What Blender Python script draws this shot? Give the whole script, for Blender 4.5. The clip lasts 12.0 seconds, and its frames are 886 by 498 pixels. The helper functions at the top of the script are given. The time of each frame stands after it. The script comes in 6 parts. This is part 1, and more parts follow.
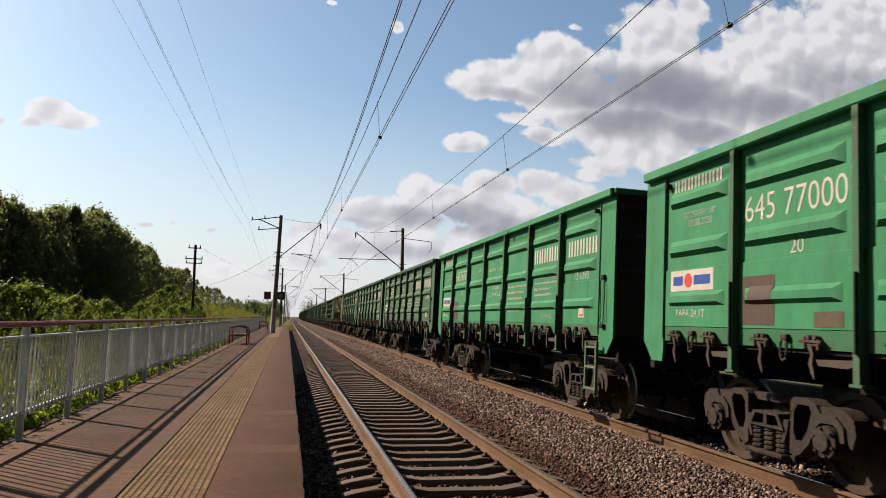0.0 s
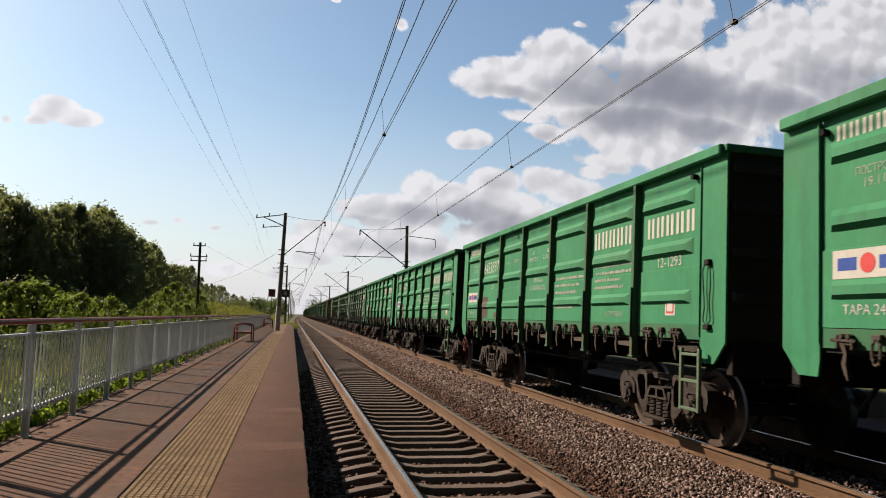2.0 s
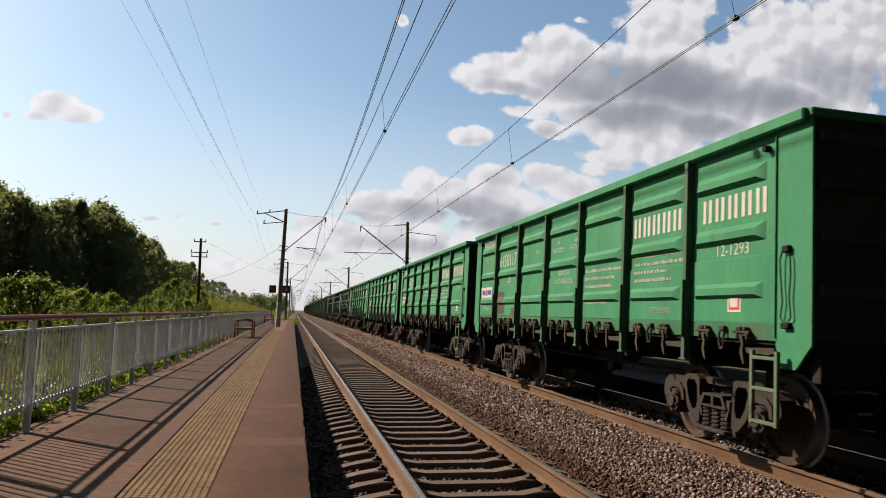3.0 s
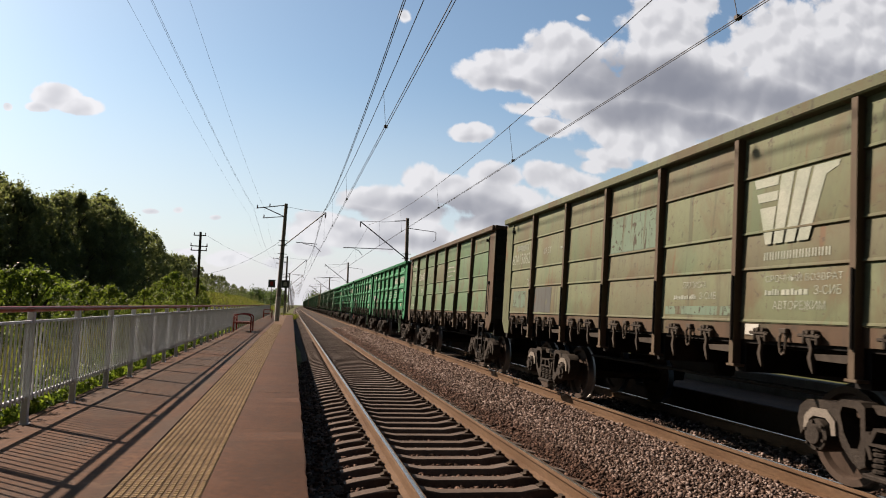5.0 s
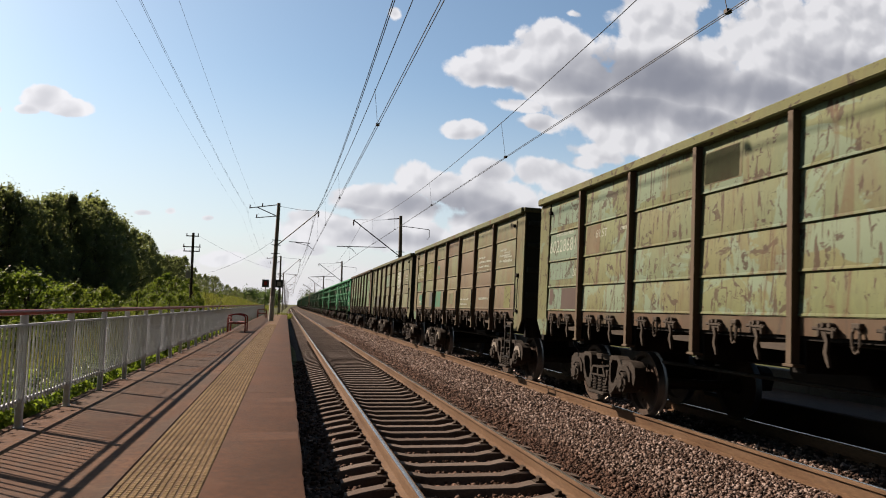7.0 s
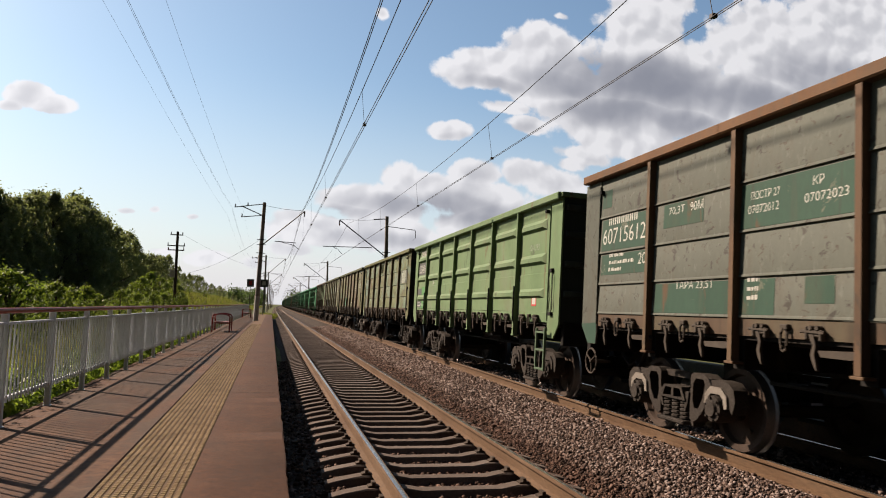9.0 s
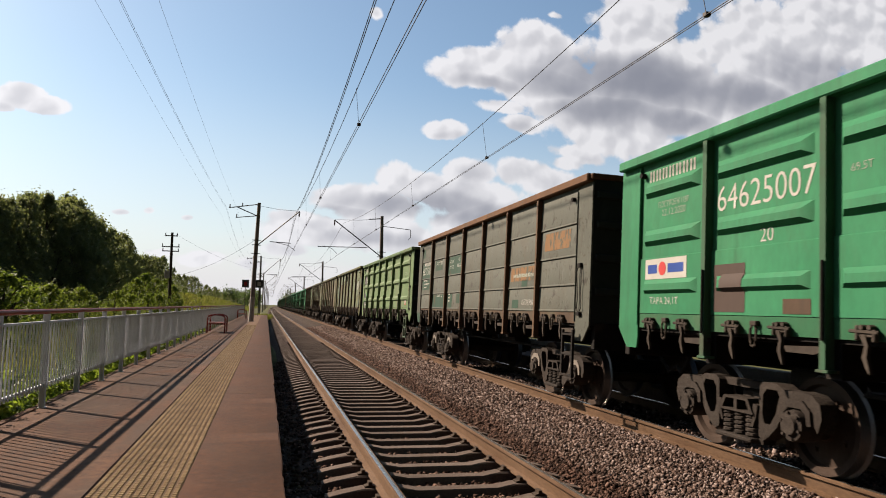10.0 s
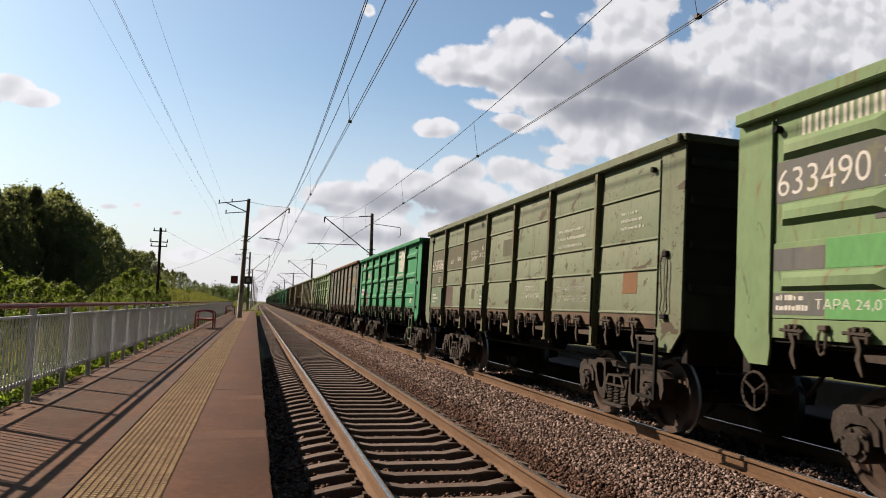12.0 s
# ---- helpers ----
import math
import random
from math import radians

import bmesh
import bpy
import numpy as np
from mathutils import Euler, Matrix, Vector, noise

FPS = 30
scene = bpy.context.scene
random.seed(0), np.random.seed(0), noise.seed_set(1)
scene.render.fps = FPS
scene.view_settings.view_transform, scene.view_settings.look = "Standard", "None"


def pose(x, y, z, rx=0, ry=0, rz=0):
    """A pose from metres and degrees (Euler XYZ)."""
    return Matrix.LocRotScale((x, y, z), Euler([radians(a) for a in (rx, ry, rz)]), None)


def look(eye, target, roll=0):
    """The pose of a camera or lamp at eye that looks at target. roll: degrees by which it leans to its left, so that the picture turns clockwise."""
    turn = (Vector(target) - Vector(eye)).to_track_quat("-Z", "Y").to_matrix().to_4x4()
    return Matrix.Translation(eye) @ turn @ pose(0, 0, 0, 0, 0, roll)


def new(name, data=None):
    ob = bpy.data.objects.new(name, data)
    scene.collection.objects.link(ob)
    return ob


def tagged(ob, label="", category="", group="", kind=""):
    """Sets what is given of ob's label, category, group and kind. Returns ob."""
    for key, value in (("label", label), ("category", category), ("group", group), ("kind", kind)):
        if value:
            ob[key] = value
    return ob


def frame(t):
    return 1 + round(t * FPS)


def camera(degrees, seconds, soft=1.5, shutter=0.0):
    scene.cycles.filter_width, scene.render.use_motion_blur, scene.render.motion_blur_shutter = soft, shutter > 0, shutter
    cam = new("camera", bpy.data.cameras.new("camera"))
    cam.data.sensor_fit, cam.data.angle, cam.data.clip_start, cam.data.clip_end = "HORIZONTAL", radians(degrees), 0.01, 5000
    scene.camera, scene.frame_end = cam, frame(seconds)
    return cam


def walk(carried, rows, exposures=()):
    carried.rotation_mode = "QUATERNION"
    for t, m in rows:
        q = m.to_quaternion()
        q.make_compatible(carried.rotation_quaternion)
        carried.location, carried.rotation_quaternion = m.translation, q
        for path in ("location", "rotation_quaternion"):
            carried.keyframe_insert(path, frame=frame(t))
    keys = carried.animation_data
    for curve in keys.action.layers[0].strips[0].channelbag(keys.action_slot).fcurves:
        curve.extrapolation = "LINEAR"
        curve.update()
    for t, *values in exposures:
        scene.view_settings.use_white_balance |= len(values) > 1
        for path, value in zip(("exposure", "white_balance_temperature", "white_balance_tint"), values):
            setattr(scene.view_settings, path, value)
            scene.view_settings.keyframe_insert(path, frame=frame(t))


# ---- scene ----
EYE = (0.0, 0.0, 1.4)
# seconds, bearing to the right of the track, upward tilt, lean (degrees)
VIEW = [
    (0.0, 11.88, 5.63, 1.55), (0.5, 11.67, 5.63, 1.52), (1.0, 11.60, 5.57, 1.60), (1.5, 11.61, 5.51, 1.53),
    (2.0, 11.55, 5.43, 1.58), (2.5, 11.46, 5.33, 1.75), (3.0, 11.51, 5.13, 1.61), (5.0, 11.55, 4.85, 2.27),
    (5.5, 11.72, 4.76, 2.08), (6.0, 11.91, 4.73, 1.80), (6.5, 11.93, 4.67, 1.66), (7.0, 12.06, 4.66, 1.45),
    (9.0, 13.16, 4.75, 1.77), (9.5, 13.32, 4.76, 1.60), (10.0, 13.54, 4.72, 1.42), (10.5, 13.74, 4.73, 1.42),
    (11.0, 13.88, 4.65, 1.65), (11.5, 14.10, 4.67, 1.91), (12.0, 14.35, 4.60, 1.97)]


def view_pose(yaw, tilt, lean):
    a, b = radians(yaw), radians(tilt)
    way = Vector((math.sin(a) * math.cos(b), math.cos(a) * math.cos(b), math.sin(b)))
    return look(EYE, Vector(EYE) + way * 10, lean)


cam = camera(62.8, 12.0, soft=1.0, shutter=0.06)
walk(cam, [(t, view_pose(a, b, c)) for t, a, b, c in VIEW], [(0.0, 1.16, 7000, 20.5), (7.0, 1.18, 7000, 20.5), (12.0, 1.23, 7000, 20.5)])

# ---- world, sun, exposure ----
scene.view_settings.exposure = 0.0
SUN_WAY = Vector((-1.05, 0.90, 1.0)).normalized()       # towards the sun


class Nodes:
    """A small builder for node trees."""

    def __init__(self, tree):
        self.tree = tree
        tree.nodes.clear()

    def add(self, kind, inputs=None, **props):
        n = self.tree.nodes.new(kind)
        for k, v in props.items():
            setattr(n, k, v)
        for k, v in (inputs or {}).items():
            if isinstance(v, bpy.types.NodeSocket):
                self.tree.links.new(v, n.inputs[k])
            else:
                n.inputs[k].default_value = v
        return n

    def math(self, op, a, b=0.0, c=0.0):
        return self.add("ShaderNodeMath", {0: a, 1: b, 2: c}, operation=op).outputs[0]

    def mix(self, fac, a, b, blend="MIX"):
        n = self.add("ShaderNodeMix", data_type="RGBA", blend_type=blend)
        for k, v in ((0, fac), (6, a), (7, b)):
            if isinstance(v, bpy.types.NodeSocket):
                self.tree.links.new(v, n.inputs[k])
            else:
                n.inputs[k].default_value = v if k == 0 else (*v[:3], 1)
        return n.outputs[2]

    def ramp(self, fac, stops, ease="LINEAR"):
        n = self.add("ShaderNodeValToRGB", {0: fac})
        n.color_ramp.interpolation = ease
        while len(n.color_ramp.elements) < len(stops):
            n.color_ramp.elements.new(0.5)
        for e, (p, c) in zip(n.color_ramp.elements, stops):
            e.position = p
            e.color = (*c[:3], 1) if isinstance(c, (tuple, list)) else (c, c, c, 1)
        return n.outputs[0]

    def noise(self, vec, scale, detail=4.0, rough=0.55, dist=0.0):
        n = self.add("ShaderNodeTexNoise", {"Vector": vec, "Scale": scale, "Detail": detail, "Roughness": rough, "Distortion": dist})
        return n.outputs[0]

    def smooth(self, v, lo, hi):
        return self.add("ShaderNodeMapRange", {0: v, 1: lo, 2: hi, 3: 0.0, 4: 1.0}, interpolation_type="SMOOTHSTEP").outputs[0]


def build_world():
    world = bpy.data.worlds.new("sky")
    scene.world = world
    world.use_nodes = True
    n = Nodes(world.node_tree)
    sky = n.add("ShaderNodeTexSky", sky_type="NISHITA", sun_disc=False, sun_elevation=radians(35.8),
                sun_rotation=radians(-49.4), air_density=1.0, dust_density=1.2, ozone_density=1.6)
    co = n.add("ShaderNodeTexCoord").outputs["Generated"]
    xyz = n.add("ShaderNodeSeparateXYZ", {0: co})
    y = n.math("MAXIMUM", xyz.outputs[1], 0.03)
    u = n.math("DIVIDE", xyz.outputs[0], y)
    w = n.math("DIVIDE", xyz.outputs[2], y)
    flat = n.add("ShaderNodeCombineXYZ", {0: u, 1: w, 2: 0.0}).outputs[0]
    warp = n.add("ShaderNodeTexNoise", {"Vector": flat, "Scale": 9.0, "Detail": 5.0})
    flat2 = n.add("ShaderNodeVectorMath", {0: flat, 1: n.add("ShaderNodeVectorMath", {0: n.add("ShaderNodeVectorMath", {0: warp.outputs[1], 1: (0.5, 0.5, 0.5)}, operation="SUBTRACT").outputs[0], 3: 0.032}, operation="SCALE").outputs[0]}, operation="ADD").outputs[0]

    def heaps(p):
        """Soft ellipses, one for each heap of cumulus."""
        s = n.add("ShaderNodeSeparateXYZ", {0: p})
        out = None
        for a, b, ra, rb, lift in CLOUDS:
            da = n.math("DIVIDE", n.math("SUBTRACT", s.outputs[0], a), ra)
            db = n.math("DIVIDE", n.math("SUBTRACT", s.outputs[1], b), rb)
            d = n.math("SUBTRACT", lift, n.math("SQRT", n.math("ADD", n.math("MULTIPLY", da, da), n.math("MULTIPLY", db, db))))
            out = d if out is None else n.math("MAXIMUM", out, d)
        return out

    def billows(p, detail):
        """Rounded puffs of several sizes."""
        v = n.add("ShaderNodeTexVoronoi", {"Vector": p, "Scale": 26.0, "Detail": detail, "Roughness": 0.5, "Lacunarity": 2.2, "Smoothness": 0.35}, voronoi_dimensions="2D", feature="SMOOTH_F1", normalize=True)
        puff = n.math("MULTIPLY", n.math("SUBTRACT", 0.30, v.outputs["Distance"]), 1.1)
        return n.math("ADD", puff, n.math("MULTIPLY", n.math("SUBTRACT", n.noise(p, 13.0, detail + 3.0, 0.58), 0.5), 1.25))

    shape = heaps(flat2)
    b0 = billows(flat2, 3.0)
    toward = n.add("ShaderNodeVectorMath", {0: flat2, 1: (-0.0075, 0.0105, 0)}, operation="ADD").outputs[0]
    s0, s1 = billows(flat2, 0.0), billows(toward, 0.0)
    c0 = n.math("SUBTRACT", n.math("ADD", n.math("MULTIPLY", shape, 1.9), n.math("MULTIPLY", b0, 1.2)), 0.12)
    body = n.smooth(c0, -0.06, 0.40)
    thick = n.smooth(c0, 0.15, 1.6)
    # the dense undersides of the heaps lie in their own shade
    s = n.add("ShaderNodeSeparateXYZ", {0: flat2})
    deep = None
    for a, b, ra, rb, k in UNDERSIDES:
        da = n.math("DIVIDE", n.math("SUBTRACT", s.outputs[0], a), ra)
        db = n.math("DIVIDE", n.math("SUBTRACT", s.outputs[1], b), rb)
        d = n.math("MULTIPLY", k, n.smooth(n.math("SQRT", n.math("ADD", n.math("MULTIPLY", da, da), n.math("MULTIPLY", db, db))), 1.5, 0.2))
        deep = d if deep is None else n.math("MAXIMUM", deep, d)
    puff = n.noise(flat2, 8.0, 6.0, 0.56)
    deep = n.math("MULTIPLY", deep, n.math("ADD", 0.60, n.math("MULTIPLY", puff, 0.75)))
    grey = n.math("ADD", n.math("MULTIPLY", thick, n.math("MULTIPLY", n.smooth(puff, 0.25, 0.70), 0.34)), n.math("MULTIPLY", deep, 1.75))
    # summer haze: pale towards the sun and ahead, deeper behind
    facing = n.add("ShaderNodeVectorMath", {0: co, 1: tuple(SUN_WAY)}, operation="DOT_PRODUCT").outputs["Value"]
    ahead = n.add("ShaderNodeVectorMath", {0: co, 1: (-0.08, 0.86, 0.50)}, operation="DOT_PRODUCT").outputs["Value"]
    glow = n.add("ShaderNodeMapRange", {0: ahead, 1: -0.15, 2: 0.66, 3: 0.14, 4: 1.42}, interpolation_type="SMOOTHSTEP").outputs[0]
    relief = n.smooth(n.math("SUBTRACT", s1, s0), -0.30, 0.30)
    grey = n.math("ADD", grey, n.math("MULTIPLY", n.math("SUBTRACT", relief, 0.44), 0.42))
    sunny = n.add("ShaderNodeMapRange", {0: facing, 1: 0.35, 2: 0.9, 3: 1.0, 4: 1.22}).outputs[0]
    grey = n.math("MULTIPLY", grey, n.math("SUBTRACT", 2.7, n.math("MULTIPLY", sunny, 1.7)))
    grey = n.math("SUBTRACT", 1.0, n.math("EXPONENT", n.math("MULTIPLY", n.math("MAXIMUM", grey, 0.0), -1.25)))
    lit = n.mix(grey, (8.0, 8.9, 9.4), (2.40, 2.85, 3.55))
    lit = n.mix(1.0, lit, n.add("ShaderNodeCombineXYZ", {0: sunny, 1: sunny, 2: sunny}).outputs[0], "MULTIPLY")
    # thin haze low over the horizon
    haze = n.math("MULTIPLY", n.smooth(w, 0.13, 0.0), n.smooth(n.noise(n.add("ShaderNodeVectorMath", {0: flat, 1: (1.0, 3.2, 1.0)}, operation="MULTIPLY").outputs[0], 7.0, 6.0, 0.6), 0.36, 0.66))
    blue = n.mix(1.0, sky.outputs[0], n.add("ShaderNodeCombineXYZ", {0: n.math("MULTIPLY", glow, 0.90), 1: n.math("MULTIPLY", glow, 1.10), 2: n.math("MULTIPLY", glow, 1.085)}).outputs[0], "MULTIPLY")
    blue = n.mix(n.math("MULTIPLY", n.smooth(w, 0.34, 0.02), 0.62), blue, (8.1, 9.2, 9.8))
    base = n.mix(n.math("MULTIPLY", haze, 0.75), blue, (8.9, 9.25, 9.6))
    base = n.mix(n.math("MULTIPLY", n.smooth(w, 0.10, -0.01), 0.9), base, (7.9, 8.65, 9.35))
    front = n.smooth(xyz.outputs[1], 0.05, 0.25)
    col = n.mix(n.math("MULTIPLY", body, front), base, lit)
    bg = n.add("ShaderNodeBackground", {0: col, 1: 0.039})
    n.add("ShaderNodeOutputWorld", {0: bg.outputs[0]})


# bearing and height of each heap as slopes, its half width and half height, its lift
HIGH_HEAPS = [
    (0.608, 0.318, 0.15, 0.052, 1), (0.49, 0.32, 0.09, 0.05, 1),
    (0.272, 0.346, 0.064, 0.029, 1), (0.302, 0.368, 0.076, 0.026, 1), (0.377, 0.389, 0.075, 0.049, 1), (0.408, 0.445, 0.036, 0.014, 0.35),
    (0.4, 0.345, 0.113, 0.057, 1), (0.325, 0.298, 0.057, 0.017, 0.8), (0.445, 0.305, 0.096, 0.066, 1), (0.543, 0.444, 0.088, 0.073, 1),
    (0.572, 0.375, 0.164, 0.081, 1), (0.602, 0.497, 0.059, 0.045, 0.7), (0.799, 0.434, 0.174, 0.106, 1), (0.941, 0.497, 0.189, 0.123, 1),
    (0.776, 0.357, 0.176, 0.056, 1), (0.446, 0.239, 0.058, 0.022, 0.9), (0.529, 0.277, 0.103, 0.049, 1), (0.719, 0.329, 0.061, 0.02, 0.7),
    (1.109, 0.456, 0.235, 0.151, 1), (0.361, 0.273, 0.058, 0.022, 0.8),
]
LOW_BANK = [
    (0.094, 0.147, 0.052, 0.024, 1), (0.171, 0.182, 0.04, 0.032, 1), (0.141, 0.142, 0.088, 0.034, 1), (0.222, 0.173, 0.074, 0.029, 1),
    (0.278, 0.195, 0.051, 0.025, 1), (0.289, 0.161, 0.093, 0.035, 1), (0.357, 0.2, 0.061, 0.025, 0.95), (0.401, 0.19, 0.062, 0.03, 1),
    (0.428, 0.222, 0.047, 0.021, 0.7), (0.033, 0.115, 0.044, 0.019, 0.9), (0.072, 0.101, 0.1, 0.025, 1), (0.167, 0.099, 0.12, 0.032, 0.9),
    (0.02, 0.076, 0.06, 0.018, 0.7), (0.307, 0.114, 0.136, 0.041, 0.9),
]
SMALL_HEAPS = [
    (0.234, 0.258, 0.039, 0.017, 1), (0.134, 0.42, 0.018, 0.016, 0.75), (0.039, 0.438, 0.012, 0.007, 0.6), (-0.308, 0.259, 0.028, 0.016, 1.2),
    (-0.283, 0.25, 0.028, 0.014, 1.15), (-0.33, 0.244, 0.021, 0.008, 0.85), (-0.368, 0.239, 0.009, 0.007, 0.85), (-0.187, 0.115, 0.015, 0.005, 0.75),
    (-0.153, 0.118, 0.012, 0.008, 0.6), (-0.106, 0.108, 0.011, 0.006, 0.75), (-0.139, 0.066, 0.039, 0.012, 0.6), (-0.083, 0.059, 0.058, 0.018, 0.6),
    (-0.024, 0.055, 0.044, 0.018, 0.6), (-0.164, 0.056, 0.028, 0.01, 0.3),
]
CLOUDS = HIGH_HEAPS + LOW_BANK + SMALL_HEAPS
# the same for their shaded undersides, and how deep the shade is
UNDERSIDES = [
    (0.427, 0.343, 0.086, 0.023, 0.65), (0.553, 0.359, 0.143, 0.036, 1.0), (0.501, 0.309, 0.089, 0.025, 0.85), (0.705, 0.352, 0.121, 0.028, 0.75),
    (0.307, 0.335, 0.054, 0.011, 0.5), (0.872, 0.403, 0.102, 0.038, 0.55), (0.615, 0.302, 0.068, 0.02, 0.6), (0.165, 0.143, 0.06, 0.016, 0.60),
    (0.235, 0.146, 0.062, 0.018, 0.72), (0.298, 0.135, 0.064, 0.016, 0.60), (0.094, 0.129, 0.041, 0.01, 0.4), (0.143, 0.094, 0.079, 0.01, 0.32),
    (0.347, 0.266, 0.035, 0.008, 0.21), (0.249, 0.25, 0.025, 0.006, 0.15), (-0.296, 0.237, 0.033, 0.005, 0.12),
]
build_world()
sun_data = bpy.data.lights.new("sun", "SUN")
sun_data.energy, sun_data.angle, sun_data.color = 5.0, radians(0.7), (1.0, 0.90, 0.74)
sun = new("sun", sun_data)
sun.matrix_world = look(SUN_WAY * 100, (0, 0, 0))


# ---- materials ----
def material(name, colours, scale=4.0, rough=(0.6, 0.85), metal=0.0, bump=0.0, bump_scale=60.0, fine=0.25, vary=0.0,
             stretch=(1, 1, 1), dirt=None, dirt_amount=0.4, dirt_scale=2.0, world_space=False, island=0.0, marks=(), gloss=0.12, bands=()):
    """A worn surface: colours laid out by broad noise, fine grain on top, stains, bump."""
    m = bpy.data.materials.new(name)
    m.use_nodes = True
    n = Nodes(m.node_tree)
    co = n.add("ShaderNodeNewGeometry").outputs["Position"] if world_space else n.add("ShaderNodeTexCoord").outputs["Object"]
    rnd = n.add("ShaderNodeObjectInfo").outputs["Random"]
    if not world_space:
        off = n.math("MULTIPLY", rnd, 37.0)
        co = n.add("ShaderNodeVectorMath", {0: co, 1: n.add("ShaderNodeCombineXYZ", {0: off, 1: off, 2: off}).outputs[0]}, operation="ADD").outputs[0]
    st = n.add("ShaderNodeVectorMath", {0: co, 1: stretch}, operation="MULTIPLY").outputs[0]
    big = n.noise(st, scale, 5.0, 0.6, 0.3)
    grain = n.noise(st, scale * 14, 3.0, 0.7)
    pick = big
    if vary:
        pick = n.math("ADD", n.math("MULTIPLY", big, 1 - vary), n.math("MULTIPLY", rnd, vary))
    if island:
        isl = n.add("ShaderNodeNewGeometry").outputs["Random Per Island"]
        pick = n.math("ADD", n.math("MULTIPLY", pick, 1 - island), n.math("MULTIPLY", isl, island))
    k = len(colours)
    lo, hi = (0.32, 0.68) if not (vary or island) else (0.15, 0.85)
    col = n.ramp(pick, [(lo + (hi - lo) * i / max(1, k - 1), c) for i, c in enumerate(colours)])
    g = n.ramp(grain, [(0.3, 1 - fine), (0.7, 1 + fine * 0.6)])
    col = n.mix(1.0, col, g, "MULTIPLY")
    if dirt:
        d = n.smooth(n.noise(st, dirt_scale, 8.0, 0.68, 0.6), 0.50, 0.68)
        col = n.mix(n.math("MULTIPLY", d, dirt_amount), col, dirt)
    for tint, amount, mscale, mstretch, lo, hi in marks:
        mv = n.add("ShaderNodeVectorMath", {0: co, 1: mstretch}, operation="MULTIPLY").outputs[0]
        col = n.mix(n.math("MULTIPLY", n.smooth(n.noise(mv, mscale, 7.0, 0.62, 0.8), lo, hi), amount), col, tint)
    if bands:
        px = n.add("ShaderNodeSeparateXYZ", {0: co}).outputs[0]
        px = n.math("ADD", px, n.math("MULTIPLY", n.math("SUBTRACT", n.noise(co, 1.6, 4.0, 0.6), 0.5), 0.7))
    for middle, half, tint, amount in bands:
        away = n.math("ABSOLUTE", n.math("SUBTRACT", px, middle))
        col = n.mix(n.math("MULTIPLY", n.smooth(away, half * 1.25, half * 0.6), amount), col, n.mix(1.0, col, tint, "MULTIPLY"))
    r = n.math("MULTIPLY_ADD", grain, rough[1] - rough[0], rough[0])
    ins = {"Base Color": col, "Roughness": r, "Metallic": metal, "Specular IOR Level": gloss}
    b = n.add("ShaderNodeBsdfPrincipled", ins)
    if bump:
        bn = n.noise(co, bump_scale, 4.0, 0.65)
        m.node_tree.links.new(n.add("ShaderNodeBump", {"Height": bn, "Strength": bump, "Distance": 0.02}).outputs[0], b.inputs["Normal"])
    n.add("ShaderNodeOutputMaterial", {0: b.outputs[0]})
    return m


def leafy(name, colours, shine=0.25, through_light=0.52):
    """Leaves: light also comes through them."""
    m = bpy.data.materials.new(name)
    m.use_nodes = True
    n = Nodes(m.node_tree)
    isl = n.add("ShaderNodeNewGeometry").outputs["Random Per Island"]
    rnd = n.add("ShaderNodeObjectInfo").outputs["Random"]
    f = n.math("ADD", n.math("MULTIPLY", isl, 0.6), n.math("MULTIPLY", rnd, 0.4))
    col = n.ramp(f, [(i / (len(colours) - 1), c) for i, c in enumerate(colours)])
    a = n.add("ShaderNodeBsdfPrincipled", {"Base Color": col, "Roughness": 0.55, "Specular IOR Level": shine})
    t = n.add("ShaderNodeBsdfTranslucent", {0: n.mix(1.0, col, (1.15, 1.2, 0.6), "MULTIPLY")})
    s = n.add("ShaderNodeMixShader", {0: through_light, 1: a.outputs[0], 2: t.outputs[0]})
    n.add("ShaderNodeOutputMaterial", {0: s.outputs[0]})
    return m


# brown brake dust and rust lies on the stones round the near rails
BRAKE_DUST = [(3.12, 0.66, (0.50, 0.37, 0.30), 0.95), (2.0, 0.85, (0.70, 0.55, 0.45), 0.9), (0.75, 0.45, (0.7, 0.56, 0.46), 0.8)]

